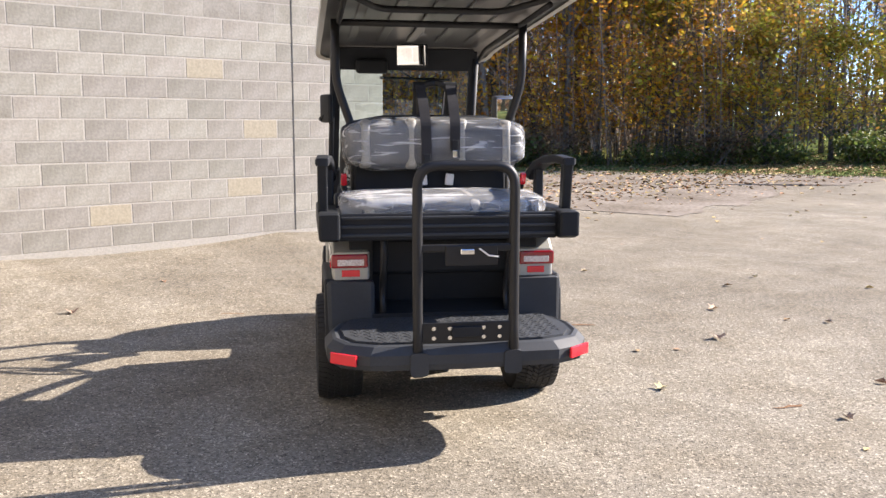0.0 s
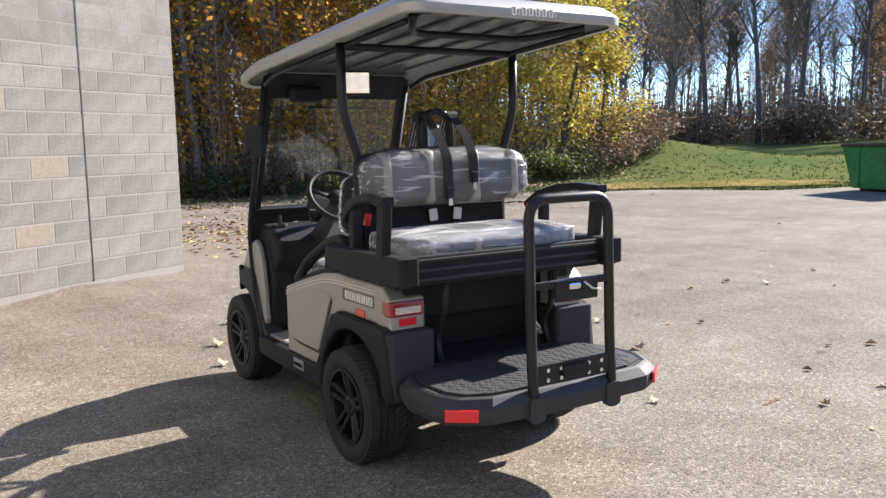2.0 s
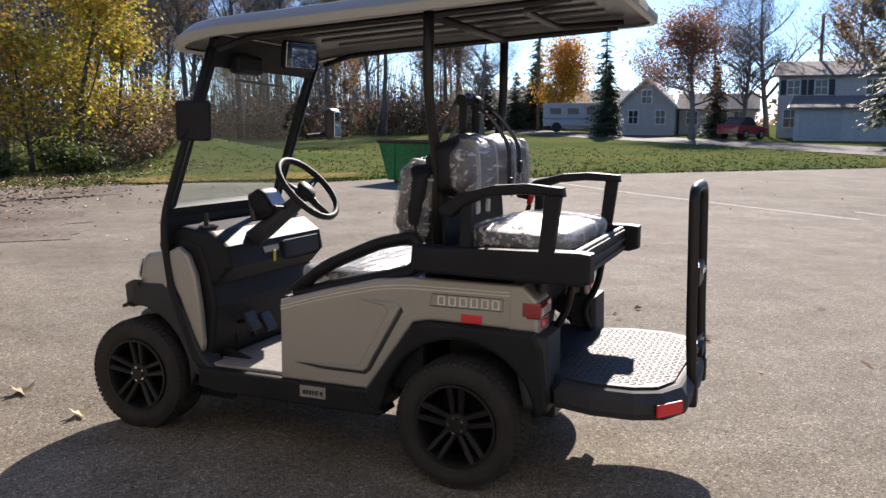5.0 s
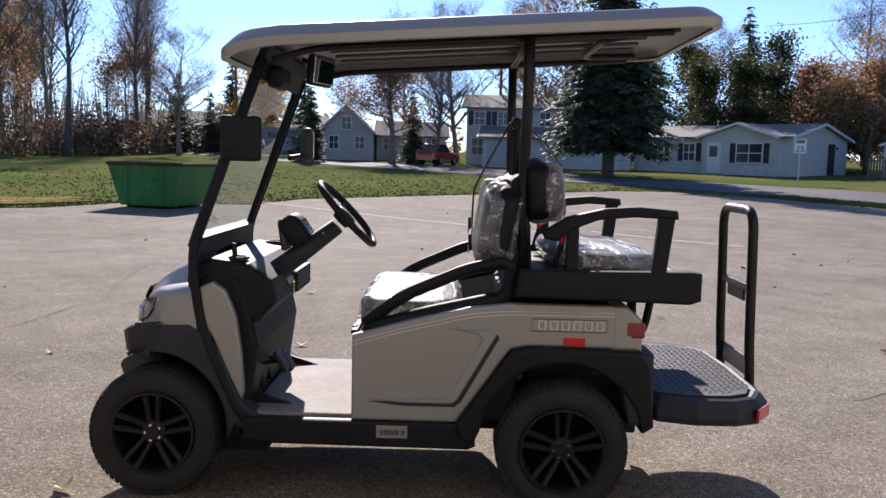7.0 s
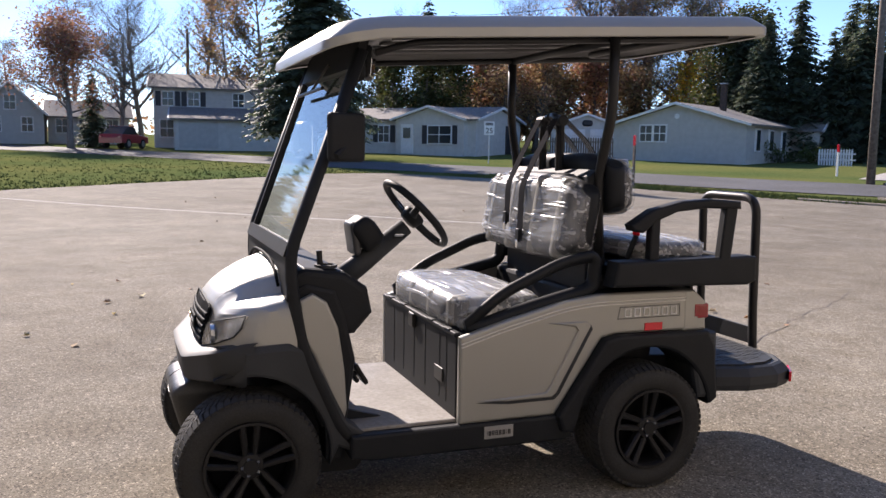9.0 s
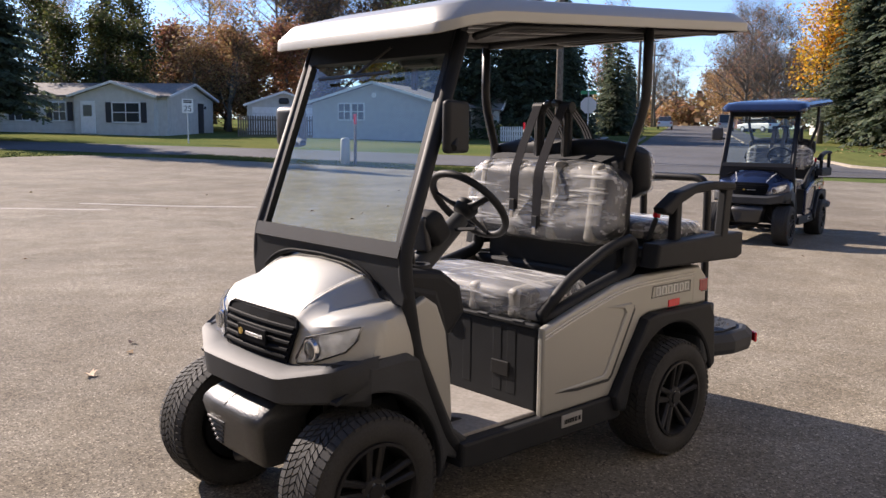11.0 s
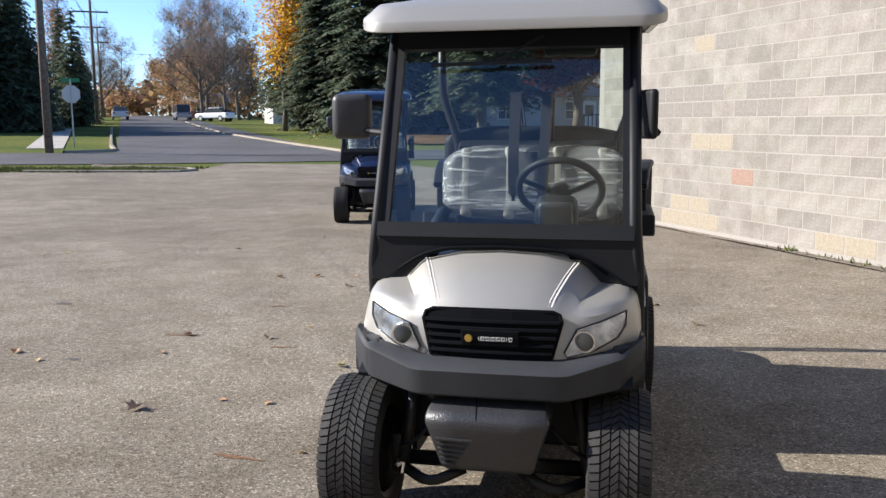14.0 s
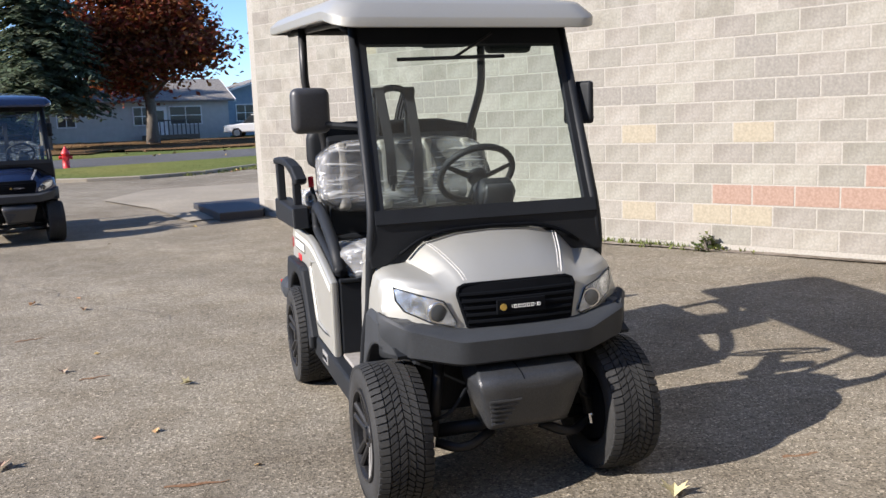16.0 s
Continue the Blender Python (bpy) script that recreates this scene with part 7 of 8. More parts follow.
    # wheel-arch trims and fenders
    for s in (-1, 1):
        poly = [(1.03, 0.70), (1.05, 0.60), (1.03, 0.56)] + arc((0.86, 0.275), 0.325, 62, 188, 16) + [(0.50, 0.30), (0.43, 0.265), (0.38, 0.275), (0.40, 0.345), (0.47, 0.40), (0.56, 0.58), (0.62, 0.685), (0.70, 0.715), (0.90, 0.705)]
        fender = part("front_fender", prism(bmesh.new(), poly, s * 0.40, s * 0.512, "x", 0.012), GREYPL, C, "charcoal plastic front wheel arch")
        for v in fender.data.vertices:
            out = (abs(v.co.x) - 0.40) / 0.112
            v.co.y = min(v.co.y, 1.00 - 0.13 * out)
            if v.co.z > 0.69 and out > 0.9:
                v.co.z -= 0.012
        part("front_arch_liner", prism(bmesh.new(), arc((0.86, 0.275), 0.345, 64, 175, 12) + arc((0.86, 0.275), 0.33, 175, 64, 12), s * 0.22, s * 0.47, "x"), BLACKPL, C)
        part("inner_skirt", bx((s * 0.33, 0.515, 0.36), (0.30, 0.07, 0.24), 0.01), BLACKPL, C)
        leg = [(0.655, 0.87), (0.60, 0.895), (0.545, 0.86), (0.50, 0.76), (0.475, 0.60), (0.465, 0.44), (0.475, 0.40), (0.52, 0.47), (0.60, 0.66), (0.655, 0.74)]
        part("leg_shield", prism(bmesh.new(), leg, s * 0.455, s * 0.495, "x", 0.012), paint, C, "painted leg shield panel")
        poly = [(-0.42, 0.345), (-0.635, 0.655), (-0.70, 0.67), (-1.16, 0.665), (-1.20, 0.60), (-1.225, 0.36), (-1.19, 0.335)] + arc((-0.845, 0.275), 0.335, 170, 8, 18) + [(-0.49, 0.27), (-0.44, 0.28)]
        part("rear_fender", prism(bmesh.new(), poly, s * 0.36, s * 0.575, "x", 0.014), BLACKPL, C, "black plastic rear wheel arch")
        part("rear_corner", prism(bmesh.new(), [(-1.05, 0.66), (-1.215, 0.655), (-1.225, 0.36), (-1.12, 0.36)], s * 0.34, s * 0.565, "x", 0.02), GREYPL, C, "charcoal rear corner panel")
        # painted side panel
        side = [(0.03, 0.345), (0.03, 0.70), (-0.22, 0.765), (-0.46, 0.825), (-0.62, 0.845), (-1.06, 0.845), (-1.10, 0.80), (-1.12, 0.665), (-0.70, 0.67), (-0.632, 0.655), (-0.42, 0.345)]
        panel = part("side_panel", prism(bmesh.new(), side, s * 0.495, s * 0.535, "x", 0.014, 3), paint, C, "painted rear side panel")
        part("crease", prism(bmesh.new(), [(-0.045, 0.437), (-0.20, 0.425), (-0.40, 0.425), (-0.42, 0.44), (-0.575, 0.715), (-0.555, 0.735), (-0.37, 0.737), (-0.50, 0.715), (-0.515, 0.695), (-0.39, 0.465), (-0.37, 0.447), (-0.20, 0.440)], s * 0.533, s * 0.543, "x", 0.005, 1), BLACKPL if paint is NAVY else PAINT, panel, "raised swoosh crease")
        # Charcoal strip that paints in the shade along the crease.
        part("crease_shadow", prism(bmesh.new(), [(-0.05, 0.428), (-0.20, 0.412), (-0.41, 0.412), (-0.435, 0.432), (-0.585, 0.70), (-0.575, 0.72), (-0.42, 0.442), (-0.40, 0.43), (-0.20, 0.430)], s * 0.533, s * 0.5375, "x", 0.0), GREYPL, panel)
        for o in (0.0, 0.014):
            pts = [(s * 0.5365, y, z - o) for y, z in ((0.025, 0.672), (-0.22, 0.738), (-0.46, 0.797), (-0.60, 0.812), (-1.05, 0.815))]
            part("pinstripe", tube(bmesh.new(), rounded(pts, 0.12), 0.0028, 5), WHITELINE, panel)
        frame_pts = [(s * 0.5365, y, z) for y, z in ((-0.705, 0.735), (-0.715, 0.785), (-1.02, 0.785), (-1.02, 0.735))]
        part("badge_outline", tube(bmesh.new(), frame_pts, 0.002, 4, True), GREYPL, panel)
        letters(panel, (s * 0.537, -0.872, 0.760), 0.27, 0.034, (1, 1, 1, 1, 1, 1), BADGEWHITE, "x", "")
        part("side_reflector", bx((s * 0.537, -0.885, 0.694), (0.006, 0.09, 0.034), 0.002), REFLECT, panel, "red side reflector")
        # tail lamps and rear quarters
        quarter = part("rear_quarter", prism(bmesh.new(), [(-1.04, 0.66), (-1.17, 0.66), (-1.165, 0.79), (-1.10, 0.845), (-1.04, 0.845)], s * 0.36, s * 0.537, "x", 0.015, 3), paint, C, "painted rear quarter")
        lampb = part("tail_light", bx((s * 0.455, -1.148, 0.748), (0.172, 0.06, 0.066), 0.008), TAILRED, C, "red and clear tail light")
        part("clear_strip", bx((s * 0.45, -1.176, 0.742), (0.125, 0.012, 0.03), 0.003), TAILCLEAR, lampb)
        part("lamp_wrap", bx((s * 0.532, -1.127, 0.752), (0.016, 0.05, 0.056), 0.005), TAILRED, lampb)
        part("rear_reflector", bx((s * 0.45, -1.171, 0.690), (0.085, 0.006, 0.032), 0.002), REFLECT, quarter, "red rear reflector")
        # sill and name plate
        part("sill", prism(bmesh.new(), [(0.46, 0.255), (0.46, 0.345), (-0.46, 0.345), (-0.50, 0.25), (-0.47, 0.235), (0.38, 0.24)], s * 0.42, s * 0.545, "x", 0.012), BLACKPL, C, "black plastic sill")
        plate = part("name_plate", bx((s * 0.547, -0.155, 0.305), (0.006, 0.135, 0.052), 0.002), PLATEGREY, C, "brushed grey rectangular badge plate")
        letters(plate, (s * 0.551, -0.155, 0.303), 0.11, 0.018, (1, 0.3, 1, 1, 1, 1, 1, 0.3), BLACKPL, "x", "")
    # floor, frame, seat base
    part("floor_mat", bx((0, 0.22, 0.348), (0.98, 0.46, 0.02), 0.006), MAT_FLOOR, C, "worn grey rubber floor mat")
    for s in (-1, 1):
        # Added panels that keep sunlight off the ground behind the front wheels.
        part("splash_guard", prism(bmesh.new(), [(0.64, 0.46), (0.60, 0.15), (0.40, 0.15), (0.30, 0.28), (0.30, 0.36)], s * 0.345, s * 0.365, "x", 0.0), BLACKPL, C, "black panel added behind the front wheel to block sunlight and view")
    # Added block that stops sunlight passing under the nose.
    part("front_frame", bx((0, 0.665, 0.40), (0.70, 0.20, 0.24), 0.02), BLACKPL, C, "black block added below the dash to stop sunlight")
    part("chassis", bx((0, -0.25, 0.30), (0.70, 1.9, 0.07), 0.01), STEEL, C, "black steel chassis")
    part("seat_base", bx((0, -0.32, 0.52), (0.985, 0.68, 0.36), 0.02), BLACKPL, C, "black seat base box")
    base_front = part("seat_base_front", bx((0, 0.012, 0.525), (0.99, 0.035, 0.345), 0.012), BLACKPL, C)
    part("charge_port", bx((-0.30, 0.03, 0.50), (0.10, 0.012, 0.06), 0.004), STEEL, base_front)
    part("lid_lip", bx((0, 0.024, 0.702), (0.985, 0.03, 0.018), 0.005), BLACKPL, base_front)
    part("latch", bx((0.04, 0.036, 0.665), (0.07, 0.02, 0.065), 0.008), STEEL, base_front, "black pull latch")
    for x in (-0.40, -0.20, 0.18, 0.38):
        part("hinge_tab", bx((x, 0.030, 0.712), (0.06, 0.022, 0.008), 0.003), GREYPL, base_front)
    for x in (-0.36, -0.28, -0.1, 0.05, 0.2, 0.35):
        part("front_rib", bx((x, 0.028, 0.54), (0.05, 0.006, 0.28), 0.003), BLACKPL, base_front)
    part("rear_body", bx((0, -0.83, 0.75), (0.985, 0.46, 0.18), 0.02), BLACKPL, C, "black rear body box")
    part("firewall", prism(bmesh.new(), [(0.62, 0.93), (0.50, 0.90), (0.46, 0.80), (0.42, 0.62), (0.455, 0.36), (0.56, 0.36), (0.66, 0.60), (0.68, 0.90)], -0.45, 0.45, "x", 0.02), BLACKPL, C, "black footwell bulkhead")
    dash = part("dashboard", prism(bmesh.new(), [(0.70, 0.96), (0.62, 0.985), (0.46, 0.965), (0.37, 0.90), (0.35, 0.80), (0.42, 0.72), (0.60, 0.70), (0.70, 0.88)], -0.44, 0.44, "x", 0.03, 3), BLACKPL, C, "black moulded dashboard")
    for x in (-0.36, 0.36):
        part("cup_holder", lathe(bmesh.new(), [(0.0, 0.046), (0.012, 0.046), (0.012, 0.036), (-0.01, 0.034)], (x, 0.52, 0.975), 20, "z"), GREYPL, dash)
    part("glove_tray", bx((0.2, 0.355, 0.83), (0.36, 0.02, 0.10), 0.02), GREYPL, dash)
    part("switch_panel", bx((-0.08, 0.37, 0.86), (0.15, 0.02, 0.07), 0.008, tilt(rx=-25)), GREYPL, dash)
    part("key", bx((-0.07, 0.345, 0.815), (0.02, 0.006, 0.055), 0.003), YELLOWPL, dash, "yellow key tag")
    part("switch_lever", tube(bmesh.new(), [(-0.35, 0.54, 0.97), (-0.35, 0.545, 1.04)], 0.012, 8), STEEL, dash)
    for x, hgt in ((-0.26, 0.16), (-0.12, 0.13)):
        p = part("pedal", bx((x, 0.36, 0.36 + hgt), (0.09, 0.02, 0.10), 0.008, tilt(rx=-30)), STEEL, C, "black pedal")
        part("pedal_arm", tube(bmesh.new(), [(x, 0.37, 0.36 + hgt), (x, 0.46, 0.50), (x, 0.44, 0.40)], 0.012, 6), STEEL, p)
    # steering
    col = part("steering_column", tube(bmesh.new(), [(-0.17, 0.46, 0.86), (-0.17, 0.33, 0.96), (-0.17, 0.14, 1.11)], [0.05, 0.045, 0.036], 12), GREYPL, C, "dark grey steering column", True)
    nrm = Vector((0, -0.74, 0.67)).normalized()
    u, v2 = Vector((1, 0, 0)), nrm.cross(Vector((1, 0, 0)))
    ctr = Vector((-0.17, 0.095, 1.165))
    steer = part("steering_wheel", tube(bmesh.new(), [ctr + 0.175 * (math.cos(a) * u + math.sin(a) * v2) for a in [2 * math.pi * k / 36 for k in range(36)]], 0.0155, 10, True), BLACKPL, C, "black three-spoke steering wheel", True)
    bm = bmesh.new()
    for a in (radians(20), radians(160), radians(270)):
        tube(bm, [ctr - nrm * 0.025, ctr - nrm * 0.02 + 0.08 * (math.cos(a) * u + math.sin(a) * v2), ctr + 0.165 * (math.cos(a) * u + math.sin(a) * v2)], [0.024, 0.016, 0.012], 8, flat=0.5)
    part("spokes", bm, BLACKPL, steer, "", True)
    hub = part("wheel_hub", lathe(bmesh.new(), [(-0.05, 0.04), (-0.01, 0.05), (0.0, 0.045), (0.004, 0.0001)], (0, 0, 0), 20, "z"), BLACKPL, steer, "", True)
    hub.data.transform(Matrix.Translation(ctr) @ nrm.to_track_quat("Z", "Y").to_matrix().to_4x4())
    pod = part("instrument_pod", pillow((-0.17, 0.315, 1.085), (0.17, 0.10, 0.12), 0.03, 1, tilt(rx=-35), 0.0), BLACKPL, C, "black instrument pod", True)
    part("display", bx((-0.17, 0.272, 1.108), (0.12, 0.008, 0.075), 0.003, tilt(rx=-35)), DARKLENS, pod)
    # The pod's sunlit front, put in as a plate of lighter plastic.
    part("pod_cover", pillow((-0.17, 0.365, 1.065), (0.135, 0.03, 0.125), 0.012, 1, tilt(rx=-8), 0.0), SUNLITBLK, pod, "lighter plate added for the pod's sunlit front", True)
    part("stalk", tube(bmesh.new(), [(-0.17, 0.2, 1.07), (-0.31, 0.19, 1.085)], 0.008, 6), BLACKPL, col)
    # front seat
    for s in (-1, 1):
        loop = [(s * 0.475, y, z) for y, z in ((-0.02, 0.735), (-0.20, 0.86), (-0.46, 0.975), (-0.60, 1.0), (-0.625, 0.975), (-0.615, 0.88), (-0.58, 0.855), (-0.30, 0.79), (-0.10, 0.735))]
        part("hip_rest", tube(bmesh.new(), rounded(loop, 0.06) + [Vector(loop[0])], 0.024, 8, flat=1.3), BLACKPL, C, "black looped hip restraint", True)
    def seat(name, at, size, r, rx, label, mat, seed, stripes):
        """An upholstered block with light stripes and its crinkled film."""
        ob = part(name, pillow(at, size, r, 9, tilt(rx=rx)), mat, C, label, True)
        for x in stripes:
            k = 1 - 0.42 * (2 * x / size[0]) ** 8
            part("seat_stripe", pillow((at[0] + x, at[1], at[2]), (0.06, size[1] * k + 0.001, size[2] + 0.003), 0.02, 3, tilt(rx=rx), 0.0), VINYL_LIGHT, ob, "light grey vinyl stripe", True)
        film_over(ob, pillow(at, (size[0] + 0.022, size[1] + 0.022, size[2] + 0.020), r + 0.006, 9, tilt(rx=rx)), seed, FILM if abs(rx) > 45 else FILM_SUNLIT)
        return ob
    seat("seat_cushion", (0, -0.205, 0.765), (0.92, 0.45, 0.115), 0.045, 1, "dark grey vinyl front seat cushion", VINYL, 1.7, (-0.34, -0.12, 0.12, 0.34))
    seat("seat_back", (0, -0.575, 1.145), (0.92, 0.36, 0.135), 0.064, 99, "dark grey vinyl front backrest", VINYL, 4.1, (-0.34, -0.12, 0.12, 0.34))
    part("back_shell", pillow((0, -0.595, 1.150), (0.945, 0.385, 0.085), 0.04, 4, tilt(rx=99)), BLACKPL, C, "black plastic shell of the front backrest", True)
    part("back_shell", pillow((0.01, -0.735, 1.290), (0.965, 0.285, 0.085), 0.04, 4, tilt(rx=86)), BLACKPL, C, "black plastic shell of the rear backrest", True)
    # rear seat
    seat("rear_seat_back", (0.01, -0.765, 1.285), (0.93, 0.255, 0.125), 0.062, 86, "dark grey vinyl rear backrest", VINYL, 7.3, (-0.36, -0.13, 0.13, 0.36))
    seat("rear_seat_cushion", (0, -1.03, 1.006), (0.98, 0.45, 0.064), 0.028, 2, "dark grey vinyl rear seat cushion", VINYL, 9.9, (-0.36, -0.13, 0.13, 0.36))
    part("seat_partition", prism(bmesh.new(), [(-0.62, 0.80), (-0.62, 1.33), (-0.66, 1.36), (-0.70, 1.20), (-0.72, 0.95), (-0.72, 0.80)], -0.40, 0.40, "x", 0.01), BLACKPL, C, "black seat back panel")
    for s in (-1, 1):
        sb = part("seat_side_box", prism(bmesh.new(), [(-0.66, 0.985), (-0.64, 0.88), (-1.34, 0.865), (-1.385, 0.88), (-1.385, 0.99), (-1.34, 0.995)], s * 0.505, s * 0.60, "x", 0.014, 3), BLACKPL, C, "black rear seat side box")
        arm = part("rear_armrest", prism(bmesh.new(), [(-0.74, 1.135), (-0.84, 1.20), (-0.98, 1.235), (-1.12, 1.245), (-1.27, 1.235), (-1.275, 1.20), (-1.10, 1.205), (-0.96, 1.19), (-0.86, 1.15), (-0.80, 1.10), (-0.75, 1.11)], s * 0.545, s * 0.61, "x", 0.012, 3), BLACKPL, C, "black arched armrest")
        for v in arm.data.vertices:
            v.co.x -= s * 0.05 * max(0.0, v.co.y + 1.2) / 0.45
        part("armrest_post", prism(bmesh.new(), [(-0.84, 1.16), (-0.835, 0.97), (-0.885, 0.97), (-0.885, 1.175)], s * 0.515, s * 0.56, "x", 0.008), BLACKPL, arm)
        part("armrest_post", prism(bmesh.new(), [(-1.20, 1.22), (-1.175, 0.97), (-1.235, 0.97), (-1.265, 1.22)], s * 0.555, s * 0.60, "x", 0.008), BLACKPL, arm)
    panel = part("seat_front_panel", bx((0, -1.30, 0.925), (1.02, 0.03, 0.125), 0.008), BLACKPL, C, "black slatted panel under the rear cushion")
    for z in (0.968, 0.928, 0.888):
        part("panel_rib", bx((0, -1.318, z), (1.0, 0.012, 0.014), 0.004), GREYPL, panel)
    for s in (-1, 1):
        # White colour stands in for the shine on the belt ends.
        part("belt_stub", bx((0.023 + s * 0.07, -0.733, 1.10), (0.045, 0.012, 0.06), 0.005, tilt(ry=s * 6)), BADGEWHITE, C, "belt's lower end, its shine put in as white")
    part("seat_pan", bx((0, -1.0, 0.93), (1.0, 0.60, 0.05), 0.01), STEEL, C)
    # belts
    for s in (-1, 1):
        part("belt_frame", tube(bmesh.new(), rounded([(0.023 + s * 0.085, -0.66, 0.95), (0.023 + s * 0.085, -0.66, 1.54), (0.023 + s * 0.05, -0.66, 1.595), (0.023, -0.66, 1.60)], 0.05), 0.018, 8), STEEL, C, "black steel belt anchor frame", True)
        for front in (1, -1):
            y1 = -0.66 + front * 0.022
            lift = 0.0 if s > 0 else -0.07
            if front > 0:
                way_yz = ((-0.635, 1.585), (-0.535, 1.40), (-0.477, 1.28), (-0.471, 1.10 + lift))
            else:
                way_yz = ((-0.685, 1.585), (-0.80, 1.49), (-0.876, 1.38), (-0.880, 1.26 + lift))
            path = [(0.023 + s * (0.080 - 0.003 * n), y, z) for n, (y, z) in enumerate(way_yz)]
            path = [Vector(p) for p in path]
            def strip(w, thick, shift, raised):
                b, rings, way = bmesh.new(), [], rounded(path, 0.04)
                for i, p in enumerate(way):
                    d = way[min(i + 1, len(way) - 1)] - way[max(i - 1, 0)]
                    n = Vector((1, 0, 0)).cross(d).normalized() * front * -1
                    rings.append([b.verts.new(p + Vector((shift + o * w, 0, 0)) + n * (k * thick + raised)) for o, k in ((-1, -1), (1, -1), (1, 1), (-1, 1))])
                for a, c in zip(rings, rings[1:]):
                    for i in range(4):
                        b.faces.new((a[i], a[(i + 1) % 4], c[(i + 1) % 4], c[i]))
                return b
            b = strip(0.026, 0.0015, 0, 0)
            belt = part("seat_belt", b, WEB, C, "grey-black seat belt webbing")
            for o in (-0.017, 0.0, 0.017):
                part("webbing_stripe", strip(0.0042, 0.0006, o, 0.0016), WEBLINE, belt)
            e = path[-1]
            part("buckle", bx((e[0], e[1] + front * 0.008, e[2] + 0.02), (0.035, 0.012, 0.06), 0.004), BLACKPL, belt)
            part("tongue", bx((e[0], e[1] + front * 0.012, e[2] - 0.02), (0.022, 0.006, 0.035), 0.002), CHROME, belt)
        part("belt_plate", bx((0.023 + s * 0.085, -0.66, 1.40), (0.056, 0.022, 0.36), 0.008), BLACKPL, C, "flat black belt anchor plate")
        part("belt_roller", lathe(bmesh.new(), [(-0.032, 0.018), (-0.03, 0.026), (0.03, 0.026), (0.032, 0.018)], (0.023 + s * 0.085, -0.66, 1.578), 16), BLACKPL, C)
    for s in (-1, 1):
        st = part("belt_stalk", tube(bmesh.new(), [(s * 0.44, -0.80, 0.98), (s * 0.46, -0.83, 1.08)], 0.012, 8), BLACKPL, C, "belt buckle stalk")
        part("red_button", bx((s * 0.462, -0.835, 1.11), (0.03, 0.025, 0.06), 0.006, tilt(rx=20)), REFLECT, st, "red buckle button")
    # bag well, footboard, grab rail
    for s in (-1, 1):
        part("well_side_panel", bx((s * 0.40, -1.145, 0.665), (0.11, 0.02, 0.43), 0.006), BLACKPL, C, "black panel beside the rear well")
    part("bag_well", prism(bmesh.new(), [(-1.06, 0.88), (-0.72, 0.88), (-0.72, 0.45), (-1.22, 0.45), (-1.22, 0.50), (-1.00, 0.52)], -0.36, 0.36, "x", 0.01), BLACKPL, C, "black moulded rear well")
    for s in (-1, 1):
        part("seat_support", tube(bmesh.new(), rounded([(s * 0.30, -1.26, 0.90), (s * 0.30, -1.23, 0.72), (s * 0.30, -1.16, 0.60), (s * 0.30, -1.20, 0.50)], 0.05), 0.02, 8, flat=0.7), STEEL, C, "black steel seat support", True)
    def footboard():
        bm = bmesh.new()
        out = [(-0.45, -1.20), (-0.53, -1.25), (-0.575, -1.40), (-0.57, -1.56), (-0.52, -1.67), (-0.40, -1.735), (0, -1.755)]
        out = out + [(-x, y) for x, y in reversed(out[:-1])]
        rings = []
        for ins, z in ((0.03, 0.375), (0.0, 0.375), (-0.008, 0.40), (-0.008, 0.44), (0.02, 0.472), (0.035, 0.478), (0.05, 0.472)):
            rings.append([bm.verts.new((x * (1 - ins / 0.57), -1.45 + (y + 1.45) * (1 - ins / 0.3), z)) for x, y in out])
        n = len(out)
        for a, b in zip(rings, rings[1:]):
            for i in range(n):
                bm.faces.new((a[i], a[(i + 1) % n], b[(i + 1) % n], b[i]))
        bm.faces.new(rings[0])
        bm.faces.new(rings[-1])
        return bm
    board = part("footboard", footboard(), GREYPL, C, "charcoal plastic fold-down footboard")
    tread_poly = [(-0.40, -1.21), (-0.47, -1.26), (-0.51, -1.40), (-0.50, -1.55), (-0.455, -1.635), (-0.35, -1.68), (0, -1.695)]
    tread_poly = tread_poly + [(-x, y) for x, y in reversed(tread_poly[:-1])]
    tread = part("tread_mat", prism(bmesh.new(), tread_poly, 0.468, 0.482, "z"), GREYPL, C, "charcoal diamond-tread mat")
    bm = bmesh.new()
    for i in range(-17, 18):
        for j in range(17):
            x, y = i * 0.028 + (0.014 if j % 2 else 0), -1.23 - j * 0.028
            if abs(x) < 0.47 - max(0, (-1.54 - y)) * 0.8:
                a = 45 if (i + j) % 2 else -45
                box(bm, (x, y, 0.4830), (0.023, 0.006, 0.0018), tilt(rz=a))
    tagged(part("tread_lug", bm, GREYPL, tread), kind="stuff")
    for s in (-1, 1):
        part("bumper_reflector", bx((s * 0.512, -1.688, 0.418), (0.13, 0.012, 0.048), 0.003, tilt(rz=s * 38)), REFLECT, board, "red bumper reflector")
        part("hinge_block", bx((s * 0.20, -1.755, 0.40), (0.075, 0.07, 0.10), 0.014), GREYPL, board)
    rail = part("grab_rail", tube(bmesh.new(), rounded([(-0.205, -1.745, 0.345), (-0.205, -1.725, 0.62), (-0.205, -1.71, 1.225), (0.205, -1.71, 1.225), (0.205, -1.725, 0.62), (0.205, -1.745, 0.345)], 0.09, 6), 0.022, 10), STEEL, C, "black steel grab rail", True)
    plate = part("rail_plate", bx((0, -1.735, 0.53), (0.40, 0.012, 0.085), 0.003), STEEL, rail)
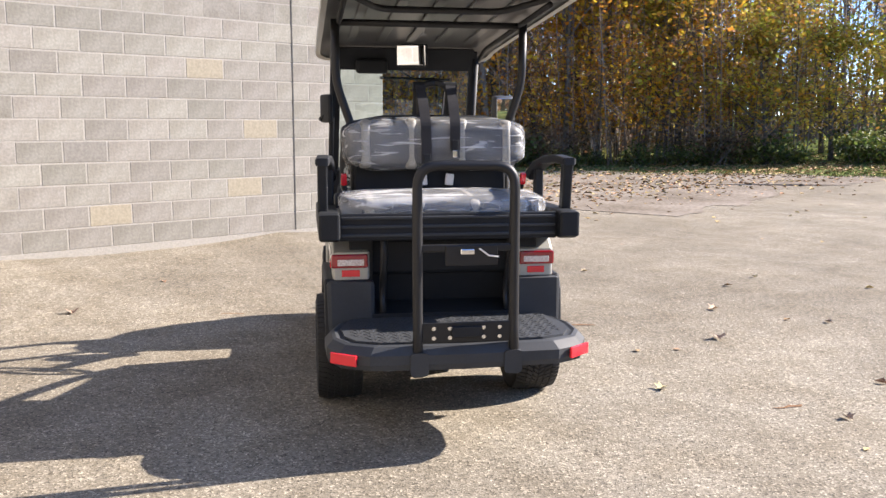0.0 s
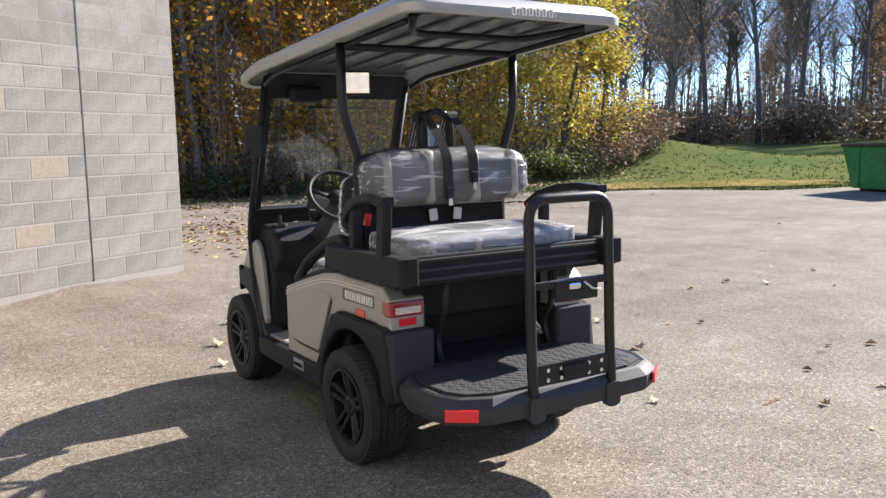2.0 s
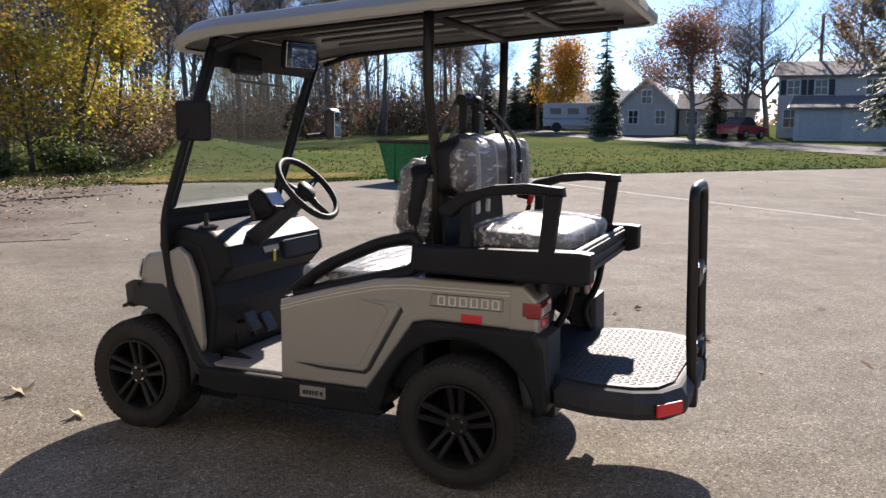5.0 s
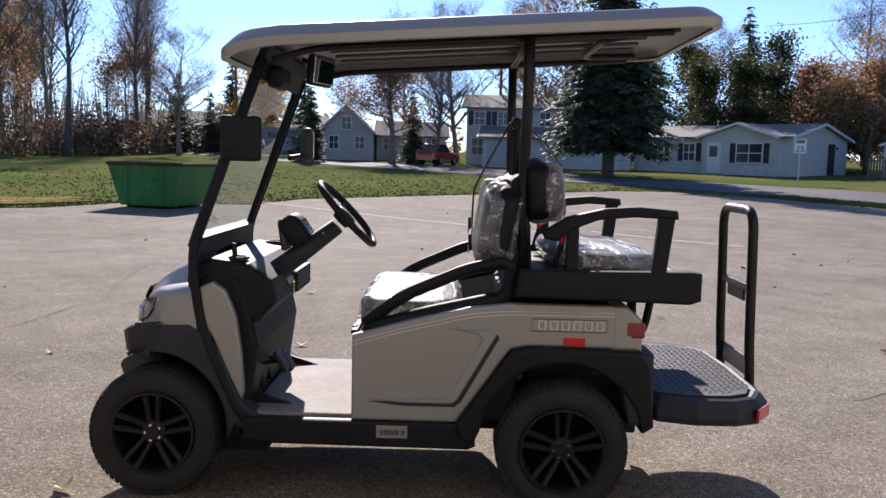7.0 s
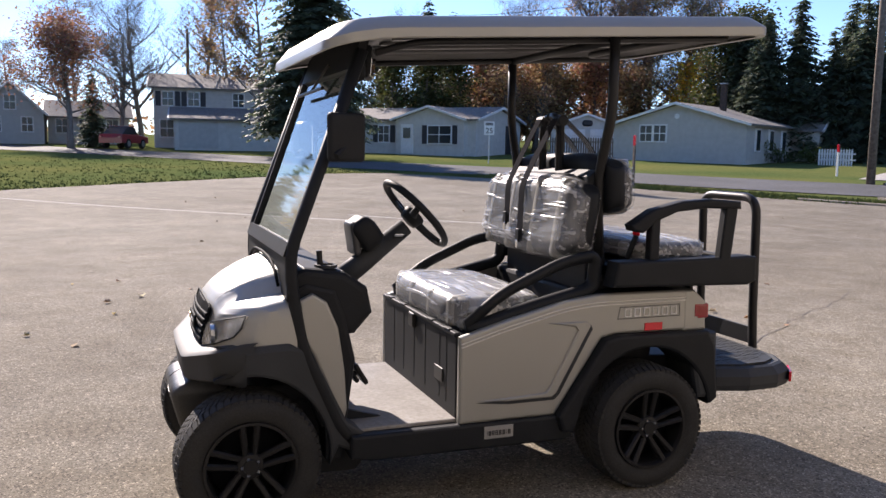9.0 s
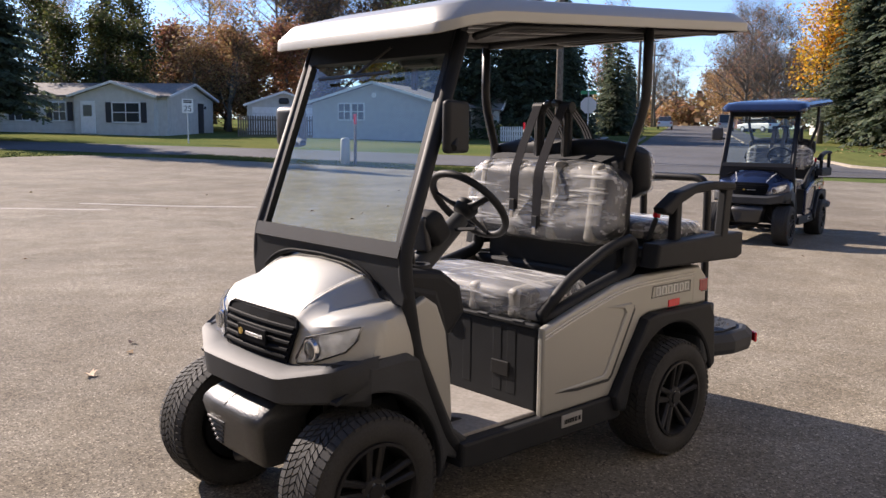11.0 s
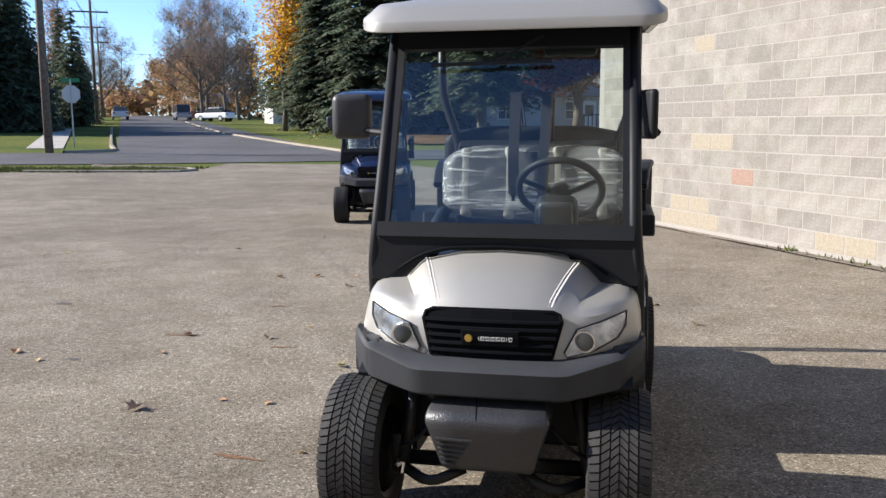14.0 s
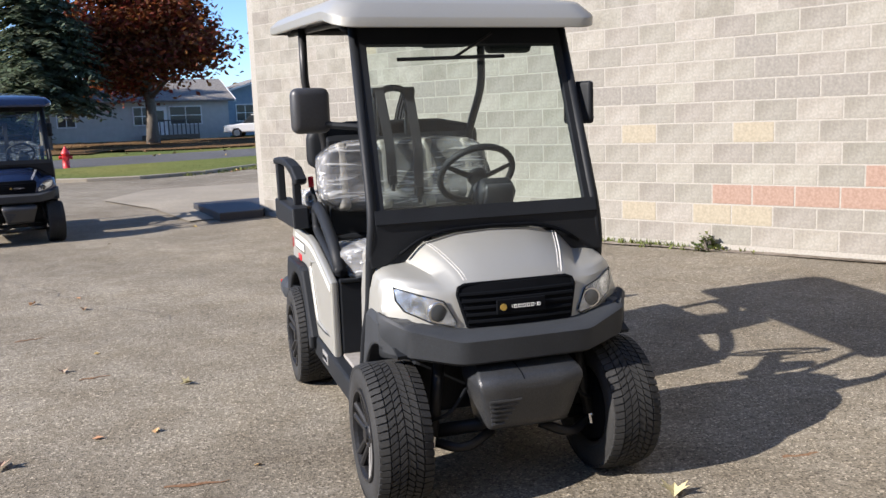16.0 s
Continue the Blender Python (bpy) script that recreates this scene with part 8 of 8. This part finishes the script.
    for x in (-0.14, -0.072, 0.072, 0.14):
        for z in (0.51, 0.55):
            part("bolt", lathe(bmesh.new(), [(0.0, 0.009), (-0.008, 0.009), (-0.008, 0.0001)], (x, -1.741, z), 8, "y"), CHROME, plate)
    part("hitch_latch", bx((0, -1.75, 0.535), (0.13, 0.03, 0.045), 0.008), BLACKPL, plate)
    lic = part("number_bracket", bx((0.02, -1.73, 0.855), (0.22, 0.014, 0.085), 0.004), STEEL, rail, "black bracket plate")
    part("rail_bar", bx((0, -1.72, 0.885), (0.40, 0.02, 0.03), 0.004), STEEL, rail)
    part("bracket_lamp", bx((0.0, -1.742, 0.872), (0.06, 0.014, 0.024), 0.005), CHROME, lic)
    part("bracket_wire", tube(bmesh.new(), [(0.05, -1.745, 0.885), (0.09, -1.75, 0.855), (0.13, -1.75, 0.85)], 0.004, 6), WHITELINE, lic)
    # under the nose: axle, arms, dampers
    axle = part("front_axle", tube(bmesh.new(), [(-0.34, 0.86, 0.24), (0.34, 0.86, 0.24)], 0.028, 10), STEEL, C, "black steel front axle", True)
    for s in (-1, 1):
        part("control_arm", tube(bmesh.new(), rounded([(s * 0.34, 0.90, 0.22), (s * 0.22, 1.0, 0.19), (s * 0.1, 0.95, 0.24)], 0.06), 0.02, 8), STEEL, axle, "", True)
        part("damper", tube(bmesh.new(), [(s * 0.33, 0.92, 0.24), (s * 0.28, 0.88, 0.56)], [0.022, 0.026], 10), STEEL, axle, "", True)
        knuckle = part("steering_knuckle", bx((s * 0.352, 0.885, 0.265), (0.05, 0.07, 0.15), 0.012), STEEL, axle, "", True)
        part("knuckle_bolt", lathe(bmesh.new(), [(0.0, 0.017), (0.014, 0.017), (0.018, 0.010), (0.03, 0.009), (0.03, 0.0001)], (s * 0.345, 0.918, 0.235), 10, "y"), CHROME, knuckle)
        part("brake_hose", tube(bmesh.new(), rounded([(s * 0.34, 0.93, 0.30), (s * 0.27, 0.99, 0.34), (s * 0.20, 0.96, 0.42)], 0.05), 0.007, 6), BLACKPL, axle, "", True)
        part("damper_rod", tube(bmesh.new(), [(s * 0.335, 0.93, 0.20), (s * 0.315, 0.915, 0.34)], 0.012, 8), CHROME, axle)
    part("rear_axle", tube(bmesh.new(), [(-0.40, -0.845, 0.275), (0.40, -0.845, 0.275)], 0.04, 10), STEEL, C, "black rear axle", True)
    part("motor_housing", bx((0.05, -0.82, 0.30), (0.24, 0.26, 0.22), 0.04), STEEL, C)
    return cart


LENGTHWAYS = ((-1.76, -1.742), (-1.385, -1.372), (-0.885, -0.888), (-0.155, -0.157), (0.03, 0.008), (0.475, 0.465), (0.665, 0.648), (0.855, 0.824), (1.058, 0.985), (1.16, 1.085))


def proportioned(cart):
    """Brings all that stands along the cart to its true distance from the middle; round wheels stay round."""
    ys, to = zip(*LENGTHWAYS)
    seen = set()
    for ob in cart.children_recursive:
        if ob.name.startswith("wheel") and not ob.data:
            ob.location.y = float(np.interp(ob.location.y, ys, to))
        elif ob.data and ob.parent.data is None and ob.parent is not cart:
            continue
        elif ob.data and ob.location.length > 0 and not ob.parent.name.startswith("wheel"):
            ob.location.y = float(np.interp(ob.location.y, ys, to))
        elif ob.data and ob.parent.location.length > 0 and ob.parent is not cart:
            continue
        elif ob.data and ob.data.name not in seen:
            seen.add(ob.data.name)
            co = np.empty(3 * len(ob.data.vertices))
            ob.data.vertices.foreach_get("co", co)
            co[1::3] = np.interp(co[1::3], ys, to)
            ob.data.vertices.foreach_set("co", co)
            ob.data.update()
    return cart


proportioned(golf_cart(PAINT, "champagne silver four-seat golf cart with film-wrapped seats", (0.008, 0, 0), -0.4))
proportioned(golf_cart(NAVY, "navy blue golf cart parked further off on the lot", (3.24, -9.3, 0), 13))
